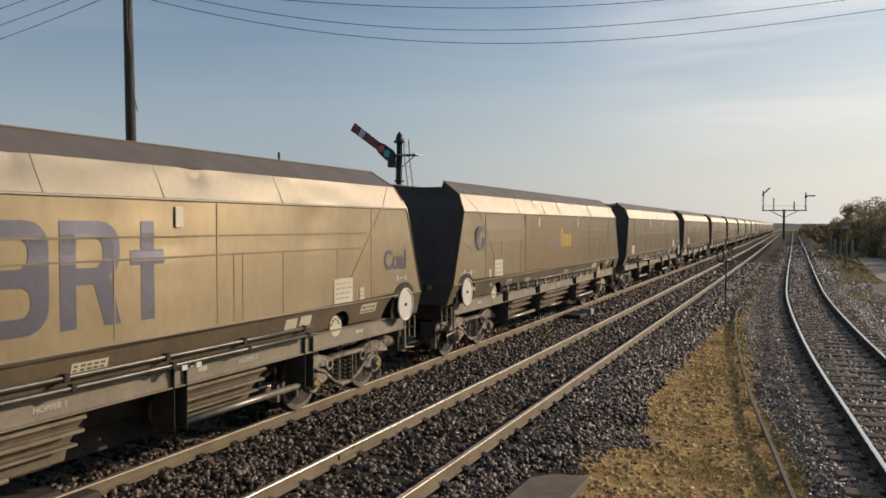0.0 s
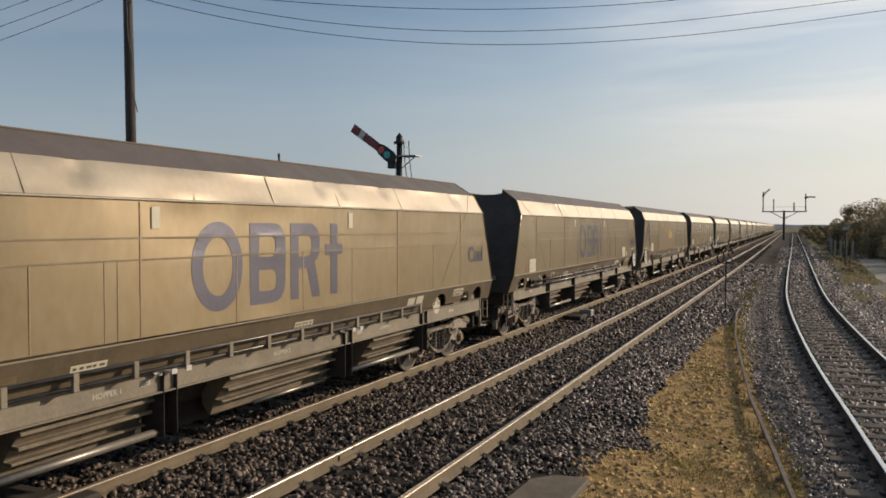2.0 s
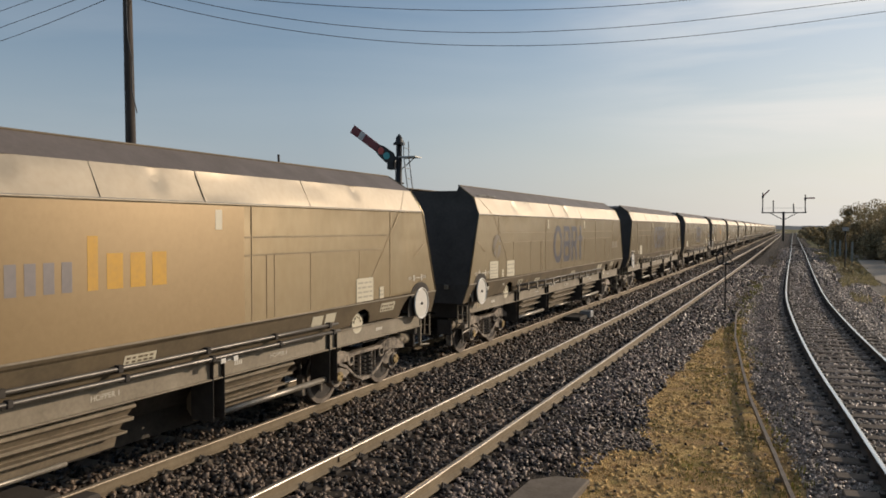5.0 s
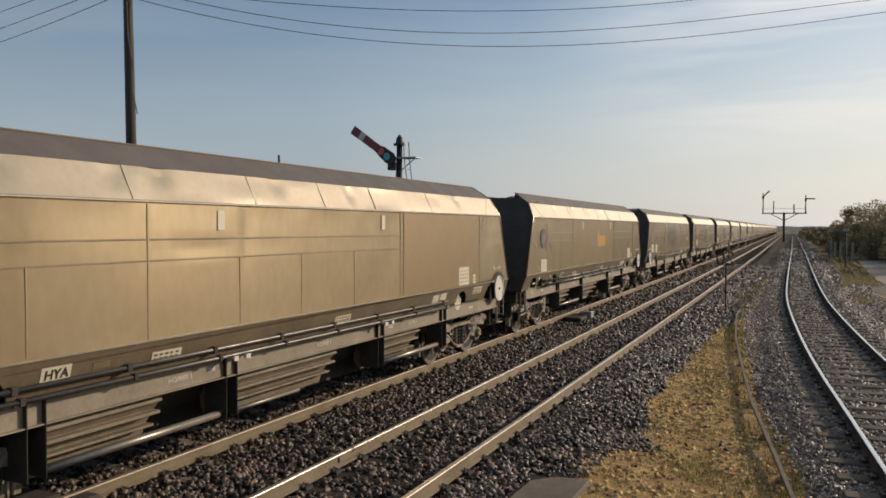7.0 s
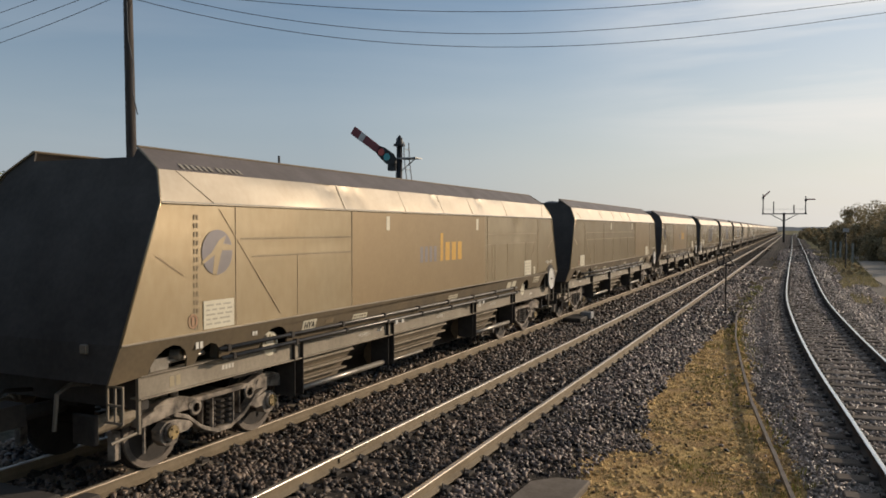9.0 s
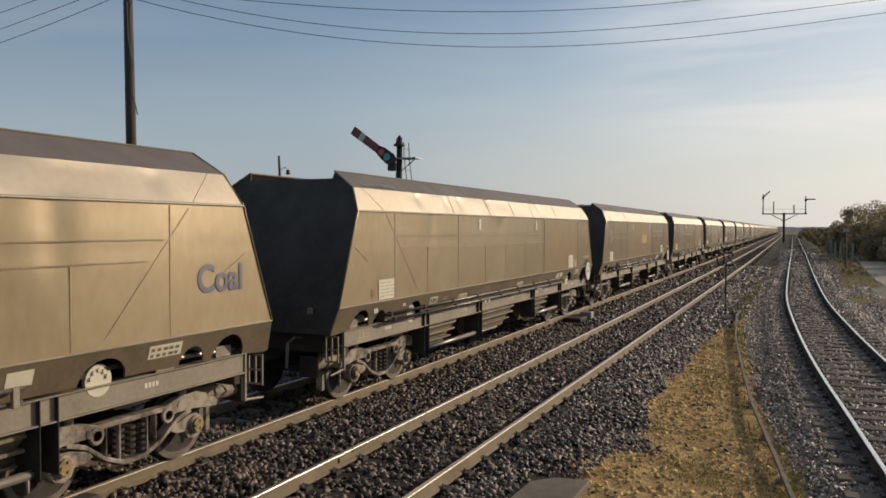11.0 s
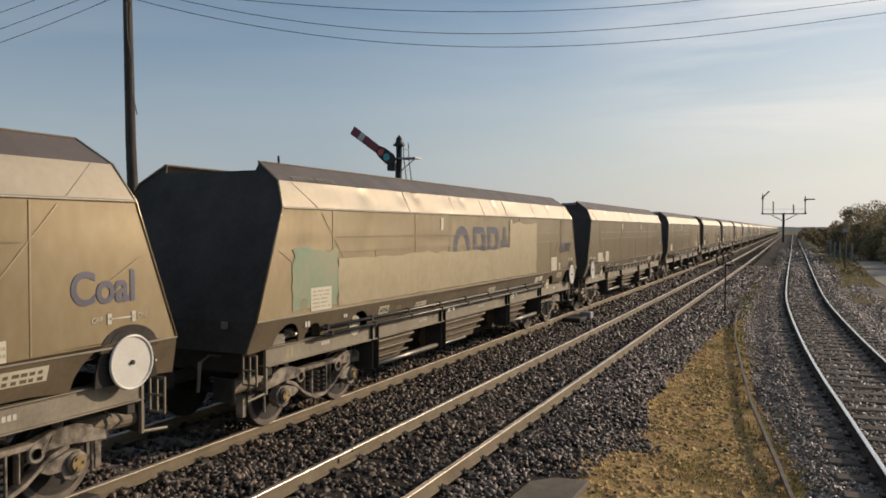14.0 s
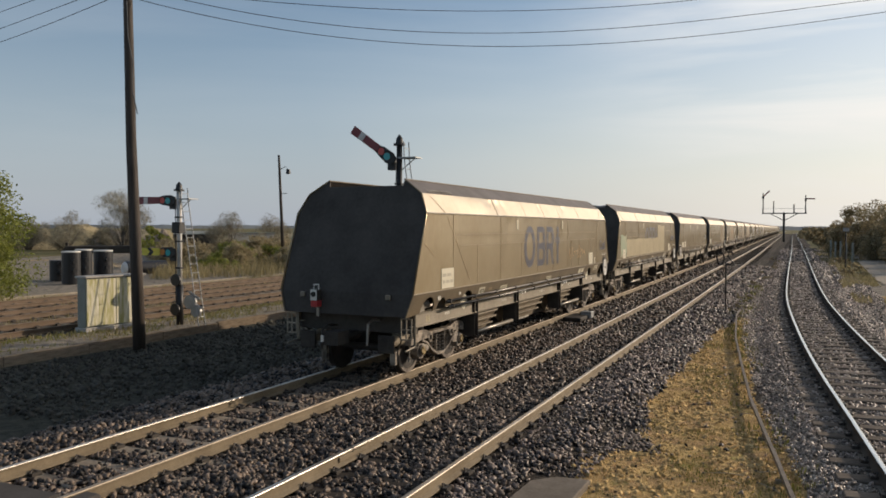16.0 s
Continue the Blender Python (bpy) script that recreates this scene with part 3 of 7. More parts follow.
def skirt_outline():
    """Outline in (y, z) of the lower skirt, with its openings at both ends, running from rear to front."""
    zt, zb = 1.650, 1.30
    tip = end_y(1.65) + 0.06
    pts = [(-end_y(zt), zt), (-tip, 1.235), (-tip + 0.10, 1.225)]
    pts += arch(-7.62, -7.02, 1.26, 1.56)
    pts += arch(-6.88, -6.46, 1.28, 1.50, 6)
    pts += [(-6.1, zb), (-5.8, zb)]
    pts += arch(-5.68, -5.06, zb, 1.55, 8)
    pts += [(-4.7, zb), (4.3, zb)]
    pts += arch(5.06, 5.68, zb, 1.55, 8)
    pts += [(5.8, zb), (6.3, zb)]
    pts += arch(6.75, 7.75, 1.26, 1.72, 10)
    pts += [(tip, 1.235), (end_y(zt), zt)]
    return pts


BUCKLES = (((-3.05, 0.20), (4.35, 0.26), (0.6, 0.3)), ((-1.1, 0.3), (5.6, 0.22)), ((2.0, 0.35), (-5.3, 0.25)))


# knocks in the side: place along, place up, width, depth
KNOCKS = (((1.75, 0.75, 0.30, 0.010), (5.6, 0.5, 0.25, 0.008)), ((-4.75, 0.85, 0.20, 0.016), (-4.2, 0.3, 0.30, 0.010)), ((-1.75, 0.8, 0.14, 0.014), (6.7, 0.7, 0.35, 0.014), (-6.9, 0.5, 0.25, 0.010)))


def flank_relief(sx, kind):
    return dict(dent=0.0018, seed=sx * 3.0 + 11 * kind, buckles=BUCKLES[kind], panels=True, pocks=KNOCKS[kind])


def flank(sx, kind):
    return side_sheet(sx, P_LOW, P_CANT, 16, 200, **flank_relief(sx, kind))


def shoulder(sx, kind):
    rng = random.Random(17 + kind + sx)
    pocks = [(rng.uniform(-6.5, 6.5), rng.uniform(0.6, 1.0), rng.uniform(0.05, 0.16), rng.uniform(0.010, 0.030)) for _ in range(6)]
    return side_sheet(sx, P_CANT, P_KNEE, 6, 180, dent=0.012, seed=sx * 7.0 + 2 + 5 * kind, pocks=pocks)


def sheet_kind(n):
    """Which of the three dented sheets wagon n carries."""
    return (n * 2 + n // 3) % 3 if n else 0


def draped(build, name, material, n, flip):
    """A painted shape cut small and laid onto the dented side of wagon n."""
    me = build.data(name, material)
    bm = bmesh.new()
    bm.from_mesh(me)
    for k in range(-80, 81):
        for axis, at, no in ((1, k * 0.1, (0, 1, 0)), (2, 2.4 + k * 0.1, (0, 0, 1))):
            co = [v.co[axis] for v in bm.verts]
            if min(co) < at < max(co):
                bmesh.ops.bisect_plane(bm, geom=bm.verts[:] + bm.edges[:] + bm.faces[:], plane_co=(0, at, 0) if axis == 1 else (0, 0, at), plane_no=no)
    sx = -1 if flip else 1
    relief = flank_relief(sx, sheet_kind(n))
    for v in bm.verts:
        z = v.co.z
        ye = end_y(z)
        v.co.x += 0.0005 - 0.0030 + bumps(sx, sx * v.co.y, z, (z - 1.65) / 1.531, (sx * v.co.y + ye) / (2 * ye), **relief)
    bm.to_mesh(me)
    bm.free()
    return me


def make_wagon():
    wagon = empty("coal_hopper_wagon")
    tagged(wagon, "dusty gold-grey bogie coal hopper wagon loaded with coal", "hopper wagon", "wagons of the coal train")
    for sx in (1, -1):
        part("side_sheet", flank(sx, 0), M_body, wagon, smooth=True)
        part("upper_sheet", shoulder(sx, 0), M_upper, wagon, "pale dented steel upper sheet", smooth=True)
        part("capping_sheet", side_sheet(sx, P_KNEE, P_TOP, 3, 60, dent=0.012, seed=sx * 11.0), M_top, wagon, "dark coal-dusted capping sheet", smooth=True)
        # cantrail lip and upper lip
        ye = end_y(3.18)
        part("cantrail", Build().box(sx * 1.462, sx * 1.487, -ye, ye, 3.160, 3.192), M_cant, wagon, bevel=0.009)
        yt = end_y(3.84)
        part("top_lip", Build().tube([(sx * 0.871, -yt, 3.842), (sx * 0.871, yt, 3.842)], 0.018, 6), M_skirt, wagon)
        # seams and stiffeners showing on the side sheet
        seams = Build()
        for y in (-6.25, -3.44, 2.48, 6.25):
            seams.box(sx * 1.460, sx * 1.4748, y - 0.011, y + 0.011, 1.66, 3.15)
        for y in (-4.92, -1.9, -0.55, 0.9, 2.79, 2.96, 3.82, 5.2):
            seams.box(sx * 1.458, sx * 1.4742, y - 0.008, y + 0.008, 1.68, 2.52)
        ledge = Build()
        for z, a, b in ((2.76, -6.15, 6.15), (2.525, -5.92, 5.92)):
            ledge.box(sx * 1.458, sx * 1.4738, a, b, z - 0.009, z + 0.009)
        part("side_ledge", ledge, M_grime, wagon, "grimy narrow ledge along the side")
        for sy in (-1, 1):
            a, b = Vector((sx * 1.4705, sy * 6.55, 3.12)), Vector((sx * 1.4705, sy * 5.33, 1.74))
            seams.slab([a + Vector((0, -0.012, 0)), a + Vector((0, 0.012, 0)), b + Vector((0, 0.012, 0)), b + Vector((0, -0.012, 0))], (sx * 0.003, 0, 0))
            a, b = Vector((sx * 1.4712, sy * 7.58, 2.58)), Vector((sx * 1.4712, sy * 7.16, 2.34))
            seams.slab([a + Vector((0, -0.03, 0)), a + Vector((0, 0.03, 0)), b + Vector((0, 0.015, 0)), b + Vector((0, -0.015, 0))], (sx * 0.0025, 0, 0))
        part("weld_seam", seams, M_seam, wagon)["kind"] = "stuff"
        for y, back in ((-6.64, 0.46), (-3.64, 0), (-1.57, 0), (0.08, 0), (1.62, 0), (3.82, 0), (6.64, -0.46)):
            lap = Build()
            a, b = Vector((sx * 1.285, y - back, 3.560)), Vector((sx * 1.464, y, 3.185))
            lap.slab([a, a + Vector((0, 0.030, 0)), b + Vector((0, 0.030, 0)), b], (sx * 0.0075, 0, 0.0036))
            part("lap_joint", lap, M_upper, wagon)
        # skirt, brown and sloping in towards the frame
        outline = skirt_outline()
        sk = Build()
        sk.slab([(sx * (1.478 - (1.65 - z) * 0.30), y, z) for y, z in outline], (-sx * 0.025, 0, 0))
        part("skirt", sk, M_skirt, wagon, "dark brown dusty lower skirt")
        part("skirt_lip", Build().box(sx * 1.470, sx * 1.490, -end_y(1.65), end_y(1.65), 1.640, 1.662), M_sole, wagon, bevel=0.004)
        # solebar, a channel with flanges
        so = Build().slab([(sx * x, -7.72, z) for x, z in ((1.20, 0.995), (1.365, 0.995), (1.365, 1.012), (1.325, 1.016), (1.325, 1.244), (1.365, 1.248), (1.365, 1.262), (1.20, 1.262), (1.20, 1.245), (1.30, 1.240), (1.30, 1.02), (1.20, 1.012))], (0, 15.44, 0))
        part("solebar", so, M_sole, wagon, "dusty grey solebar", bevel=0.003)
        # hanging brackets
        for y in (-4.75, -1.95, 1.95, 4.58):
            br = Build()
            br.box(sx * 1.02, sx * 1.375, y - 0.11, y - 0.095, 0.48, 1.25)
            br.box(sx * 1.02, sx * 1.375, y + 0.095, y + 0.11, 0.48, 1.25)
            br.box(sx * 1.05, sx * 1.09, y - 0.095, y + 0.095, 0.52, 1.27)
            part("hopper_bracket", br, M_dark, wagon, bevel=0.004)
            if abs(y) < 3:
                part("door_lever", Build().slab([(sx * 1.375, y + 0.13, 1.25), (sx * 1.375, y + 0.30, 1.27), (sx * 1.375, y + 0.24, 1.215), (sx * 1.375, y + 0.15, 1.20)], (sx * 0.012, 0, 0)), M_disc, wagon, "white door release lever")
                for tab in (-0.16, 0.07):
                    part("lever_tab", Build().box(sx * 1.36, sx * 1.545, y + tab, y + tab + 0.09, 1.252, 1.262).box(sx * 1.530, sx * 1.545, y + tab, y + tab + 0.09, 1.225, 1.285), M_disc, wagon, "small white lever end", bevel=0.003)
        # door shafts under the hoppers
        for a, b in ((-4.62, -2.08), (2.08, 4.46)):
            part("door_shaft", Build().tube([(sx * 1.28, a, 0.54), (sx * 1.28, b, 0.54)], 0.045, 10), M_pipe, wagon, smooth=True)
        # bottom doors: long sloping ledges
        for a, b in ((-4.62, -3.0), (-1.85, 0.75), (2.05, 3.75)):
            shape = ((1.22, 0.93), (1.235, 0.91), (1.235, 0.885), (1.19, 0.885), (1.10, 0.78), (1.20, 0.78), (1.20, 0.74), (1.07, 0.74), (0.98, 0.61),
                     (1.10, 0.61), (1.10, 0.58), (0.95, 0.58), (0.90, 0.40), (0.86, 0.40), (0.75, 0.55), (0.75, 1.05), (1.05, 1.05))
            ch = Build().slab([(sx * x, a, z) for x, z in shape], (0, b - a, 0))
            part("hopper_door", ch, M_under, wagon, bevel=0.006)
            part("door_edge_bar", Build().tube([(sx * 1.02, a + 0.05, 0.43), (sx * 1.02, b - 0.75, 0.43)], 0.03, 8), M_pipe, wagon, smooth=True)
        # side lifting bracket boxes behind the skirt openings
        part("valve_box", Build().box(sx * 1.18, sx * 1.37, -6.42, -6.12, 1.262, 1.52), M_sole, wagon, bevel=0.01)
        for y in (-5.37, 5.37):
            gear = Build()
            gear.tube([(sx * 1.28, y, 1.31), (sx * 1.33, y, 1.31)], 0.17, 16)
            for k in range(5):
                a = math.pi * (k + 0.5) / 5
                gear.tube([(sx * 1.33, y + 0.11 * math.cos(a), 1.31 + 0.11 * math.sin(a)), (sx * 1.35, y + 0.11 * math.cos(a), 1.31 + 0.11 * math.sin(a))], 0.024, 6)
            part("brake_gear", gear, M_plate, wagon, "pale toothed brake gear")
        gear = Build()
        gear.box(sx * 1.12, sx * 1.28, -7.50, -7.22, 1.265, 1.40).tube([(sx * 1.25, -7.4, 1.33), (sx * 1.25, -6.6, 1.36)], 0.03, 8)
        gear.tube([(sx * 1.2, -7.1, 1.40), (sx * 1.30, -7.05, 1.40)], 0.07, 12)
        part("distributor_valve", gear, M_pipe, wagon)
    # side A carries twin pipes on clips, side B a row of rack brackets
    for z, w in ((1.405, 1.46), (1.300, 1.50)):
        part("air_pipe", Build().tube([(w, -6.55, z), (w, -2.0, z), (w, 3.0, z), (w, 4.55, z)], 0.026, 10), M_pipe2, wagon, smooth=True)
    for k in range(9):
        y = -6.4 + k * 1.34
        cl = Build()
        cl.box(1.36, 1.52, y - 0.03, y + 0.03, 1.262, 1.278).box(1.425, 1.495, y - 0.035, y + 0.035, 1.36, 1.445)
        cl.box(1.465, 1.535, y + 0.02, y + 0.08, 1.262, 1.34)
        part("pipe_clip", cl, M_dark, wagon, bevel=0.006)
    rack = Build()
    rack.tube([(-1.49, -4.4, 1.43), (-1.49, 5.0, 1.43)], 0.022, 8)
    rack.tube([(-1.46, -4.4, 1.30), (-1.46, 5.0, 1.30)], 0.018, 8)
    part("rack_rail", rack, M_pipe2, wagon, smooth=True)
    for k in range(13):
        y = -4.3 + k * 0.765
        part("rack_bracket", Build().box(-1.52, -1.36, y - 0.035, y + 0.035, 1.262, 1.28).box(-1.515, -1.475, y - 0.035, y + 0.035, 1.27, 1.45), M_sole, wagon, bevel=0.005)
    # end sheets with a stiffening frame, headstock and steps
    for sy in (1, -1):
        es = Build()
        prof = [P_LOW, P_CANT, P_KNEE, P_TOP]
        ring = [(-w, z) for w, z in prof] + [(w, z) for w, z in reversed(prof)]
        ring = [(-1.36, 1.235)] + ring + [(1.36, 1.235)]
        ring[4] = (-0.871, 3.842)
        drop = []
        for w, z in ring:
            yy = min(end_y(z), end_y(1.65) + 0.06)
            drop.append((w * 0.992, sy * (yy - 0.02), z))
        # the middle of the top edge sits lower than its corners
        drop.insert(5, (-0.84, sy * (end_y(3.72) - 0.02), 3.720))
        drop.insert(6, (0.84, sy * (end_y(3.72) - 0.02), 3.720))
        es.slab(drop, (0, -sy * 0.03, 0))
        part("end_sheet", es, M_end, wagon, "near-black end sheet")
        for sx in (1, -1):
            ang = Build()
            a = [(sx * w * 1.002, sy * (min(end_y(z), end_y(1.65)) + 0.004), z) for w, z in (P_LOW, P_CANT, P_KNEE, P_TOP)]
            ang.tube(a, 0.014, 6)
            part("corner_angle", ang, M_body, wagon, smooth=True)
            for z in (0.80, 0.99, 1.19):
                part("step_tread", Build().box(sx * 1.16, sx * 1.40, sy * 8.0 - 0.012, sy * 8.0 + 0.012, z - 0.012, z + 0.012), M_sole, wagon)
            for x in (1.17, 1.28, 1.39):
                part("step_upright", Build().box(sx * x - 0.012, sx * x + 0.012, sy * 8.0 - 0.010, sy * 8.0 + 0.010, 0.80, 1.20), M_sole, wagon)
            part("step_hanger", Build().box(sx * 1.30, sx * 1.345, sy * 7.72 - 0.02, sy * 7.72 + 0.02, 0.62, 1.25), M_sole, wagon, bevel=0.003)
            part("foot_iron", Build().tube([(sx * 1.32, sy * 7.72, 0.64), (sx * 1.32, sy * 8.1, 0.60)], 0.018, 6), M_sole, wagon)
            bf = Build()
            bf.tube([(sx * 0.87, sy * 7.62, 0.72), (sx * 0.87, sy * 8.02, 0.70)], 0.105, 14)
            bf.tube([(sx * 0.87, sy * 7.0, 0.74), (sx * 0.87, sy * 7.64, 0.72)], 0.13, 14)
            buffer = part("buffer", bf, M_under, wagon, bevel=0.01)
            part("buffer_head", Build().box(sx * 0.87 - 0.17, sx * 0.87 + 0.17, sy * 8.03 - 0.03, sy * 8.03 + 0.03, 0.53, 0.86), M_dark, buffer, bevel=0.01)
            part("lamp_bracket", Build().box(sx * 0.95 - 0.05, sx * 0.95 + 0.05, sy * (end_y(1.62)) - 0.02, sy * (end_y(1.62)) + 0.03, 1.54, 1.64), M_sole, wagon, bevel=0.01)
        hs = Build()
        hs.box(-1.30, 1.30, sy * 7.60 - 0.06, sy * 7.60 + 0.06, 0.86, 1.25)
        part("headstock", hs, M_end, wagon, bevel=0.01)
        cp = Build()
        cp.tube([(0, sy * 7.6, 0.80), (0, sy * 8.52, 0.80)], 0.09, 10).box(-0.16, 0.16, sy * 8.40 - 0.2, sy * 8.40 + 0.2, 0.70, 0.95)
        cp.tube([(-0.45, sy * 7.66, 0.95), (-0.45, sy * 8.0, 1.00), (-0.45, sy * 8.18, 0.90), (-0.45, sy * 8.2, 0.55)], 0.025, 8)
        part("coupling", cp, M_dark, wagon)
        part("brake_hose", Build().tube([(0.52, sy * 7.66, 1.10), (0.52, sy * 7.92, 1.14), (0.52, sy * 8.10, 1.06), (0.52, sy * 8.14, 0.66)], 0.026, 8), M_pipe, wagon, "pale grey brake hose")
        part("coupling_tag", Build().box(-0.20, -0.14, sy * 8.61 - 0.01, sy * 8.61 + 0.01, 0.76, 0.88), M_disc, wagon, "small white tag")
    # the belly of the hopper and the centre sill, with an added dark filler
    by = Build()
    by.slab([(-1.34, -5.4, 1.66), (1.34, -5.4, 1.66), (0.72, -4.6, 0.62), (-0.72, -4.6, 0.62)], (0, 10.0, 0))
    by.box(-0.25, 0.25, -7.6, 7.6, 0.80, 1.20)
    # made-up block that gives the underside its shaded black
    by.box(-0.55, 0.55, -4.55, 4.45, 0.26, 0.95)
    for sy in (1, -1):
        by.slab([(-1.42, sy * end_y(1.7) * 0.985, 1.70), (1.42, sy * end_y(1.7) * 0.985, 1.70), (1.3, sy * 4.6, 1.35), (-1.3, sy * 4.6, 1.35)], (0, 0, -0.05))
        by.box(-1.3, 1.3, sy * 5.85 - 0.25, sy * 5.85 + 0.25, 0.95, 1.28)
    part("hopper_belly", by, M_dark, wagon)
    # load: a humped bed of coal
    rows = []
    for i in range(13):
        row = []
        x = -1.05 + 2.1 * i / 12
        for j in range(81):
            y = -7.2 + 14.4 * j / 80
            h = 3.735 + 0.30 * (1 - (x / 1.05) ** 2) * min(1, (7.2 - abs(y)) / 1.2) * (0.55 + 0.5 * noise.noise((y * 0.33, 2.0, 0))) + 0.06 * noise.noise((x * 3, y * 3, 1)) - 0.25 * max(0, abs(x) - 0.8) - 0.60 * ramp(abs(y), 3.6, 6.6)
            row.append((x, y, h))
        rows.append(row)
    part("coal_load", Build().add(*strip(rows)), M_coal, wagon, "heaped black coal", smooth=True)
    # bogies
    for sy in (1, -1):
        yc = sy * 6.06
        for sx in (1, -1):
            fr = Build()
            # cast side frame: top chord, bowed bottom chord, columns and a pedestal over each axle
            x0, dx = sx * 0.97, sx * 0.13
            top = [(-1.26, 0.66), (-1.20, 0.80), (-1.00, 0.86), (-0.72, 0.84), (-0.50, 0.775), (0.50, 0.775), (0.72, 0.84), (1.00, 0.86), (1.20, 0.80), (1.26, 0.66), (0.78, 0.68), (0.48, 0.715), (-0.48, 0.715), (-0.78, 0.68)]
            fr.slab([(x0, yc + y, z) for y, z in top], (dx, 0, 0))
            bow = [(-0.90, 0.68), (-0.66, 0.60), (-0.40, 0.41), (-0.14, 0.305), (0.14, 0.305), (0.40, 0.41), (0.66, 0.60), (0.90, 0.68)]
            low = [(y * 1.01, z - 0.055) for y, z in reversed(bow)]
            fr.slab([(x0, yc + y, z) for y, z in bow + low], (dx * 1.1, 0, 0))
            for s2 in (1, -1):
                fr.box(x0 + dx * 0.2, x0 + dx, yc + s2 * 0.20 - 0.016, yc + s2 * 0.20 + 0.016, 0.31, 0.74)
                fr.box(x0 + dx * 0.1, x0 + dx * 0.8, yc + s2 * 0.36 - 0.012, yc + s2 * 0.36 + 0.012, 0.40, 0.74)
                # horn over the axle, and below it the arm that holds the axlebox
                horn = [(1.42, 0.60), (1.40, 0.70), (1.10, 0.80), (0.70, 0.80), (0.62, 0.66), (0.95, 0.655), (1.12, 0.63)]
                fr.slab([(x0 - sx * 0.02, yc + s2 * y, z) for y, z in horn], (dx * 1.25, 0, 0))
                hold = [(1.13, 0.50), (1.02, 0.585), (0.86, 0.585), (0.62, 0.52), (0.56, 0.455), (0.66, 0.405), (0.80, 0.40), (0.84, 0.31), (0.93, 0.275), (1.04, 0.30), (1.12, 0.38)]
                fr.slab([(x0 + sx * 0.0, yc + s2 * y, z) for y, z in hold], (dx * 1.05, 0, 0))
                fr.tube([(sx * 1.00, yc + s2 * 1.27, 0.26), (sx * 1.00, yc + s2 * 1.27, 0.63)], 0.022, 8)
                q = ring_shape(yc + s2 * 0.52, 0.665, 0.10, 0.10, 0.045, 0, 360, 14, x0 + dx * 0.98, sx * 0.02)
                fr.add(q.v, q.f)
                fr.tube([(sx * 1.03, yc + s2 * 0.82, 0.80), (sx * 1.03, yc + s2 * 0.82, 0.95)], 0.06, 8)
                fr.tube([(x0 + dx, yc + s2 * 0.62, 0.70), (x0 + dx * 1.15, yc + s2 * 0.62, 0.70)], 0.05, 10)
            part("bogie_frame", fr, M_bogie, wagon, "dust-caked cast bogie side frame", bevel=0.012)
            sp = Build()
            for y in (-0.16, 0.0, 0.16):
                for k in range(5):
                    sp.tube([(sx * 1.02, yc + y, 0.34 + k * 0.07), (sx * 1.02, yc + y, 0.375 + k * 0.07)], 0.07, 10)
            part("spring_nest", sp, M_dark, wagon)["kind"] = "stuff"
            for s2 in (1, -1):
                part("axlebox", Build().tube([(sx * 1.02, yc + s2 * 0.965, 0.46), (sx * 1.15, yc + s2 * 0.965, 0.46)], 0.115, 14), M_bogie, wagon, bevel=0.012)
                cap = Build().tube([(sx * 1.15, yc + s2 * 0.965, 0.46), (sx * 1.175, yc + s2 * 0.965, 0.46)], 0.085, 12)
                for k in range(3):
                    a = 2.1 * k
                    cap.tube([(sx * 1.175, yc + s2 * 0.965 + 0.055 * math.cos(a), 0.46 + 0.055 * math.sin(a)), (sx * 1.19, yc + s2 * 0.965 + 0.055 * math.cos(a), 0.46 + 0.055 * math.sin(a))], 0.016, 6)
                part("axle_cap", cap, M_cap, wagon, "worn yellow axle end cap")
        bo = Build().box(-0.96, 0.96, yc - 0.22, yc + 0.22, 0.46, 0.76)
        bo.box(-0.95, 0.95, yc + 1.55 * 0 - 0.05, yc + 0.05, 0.3, 0.5)
        part("bolster", bo, M_dark, wagon, bevel=0.015)
        for s2 in (1, -1):
            ws = Build()
            ws.tube([(-1.0, 0, 0), (1.0, 0, 0)], 0.08, 10)
            for sx in (1, -1):
                ws.tube([(sx * 0.685, 0, 0), (sx * 0.715, 0, 0)], 0.485, 28)
                ws.tube([(sx * 0.715, 0, 0), (sx * 0.82, 0, 0)], 0.46, 28)
                ws.tube([(sx * 0.82, 0, 0), (sx * 0.845, 0, 0)], 0.13, 12)
            axle = part("wheelset", ws, M_wheel, wagon, m=pose(0, yc + s2 * 0.965, 0.46))
            for sx in (1, -1):
                tv, tf = [], []
                for k in range(32):
                    ca, sa = math.cos(math.pi * k / 16), math.sin(math.pi * k / 16)
                    tv += [(sx * x, r * ca, r * sa) for x, r in ((0.815, 0.375), (0.838, 0.385), (0.838, 0.455), (0.815, 0.463))]
                    o, p2 = 4 * k, 4 * ((k + 1) % 32)
                    tf += [(o + q, o + (q + 1) % 4, p2 + (q + 1) % 4, p2 + q) for q in range(4)]
                part("tyre", Build().add(tv, tf), M_tyre, axle, "tyre rim coloured pale as if sunlit")
            # brake block and hanger outside each wheel
            for sx in (1, -1):
                bb = Build().box(sx * 0.72, sx * 0.84, yc + s2 * 1.50 - 0.05, yc + s2 * 1.50 + 0.05, 0.22, 0.55)
                bb.box(sx * 0.76, sx * 0.80, yc + s2 * 1.52 - 0.02, yc + s2 * 1.52 + 0.02, 0.5, 0.86)
                part("brake_block", bb, M_bogie, wagon, bevel=0.012)
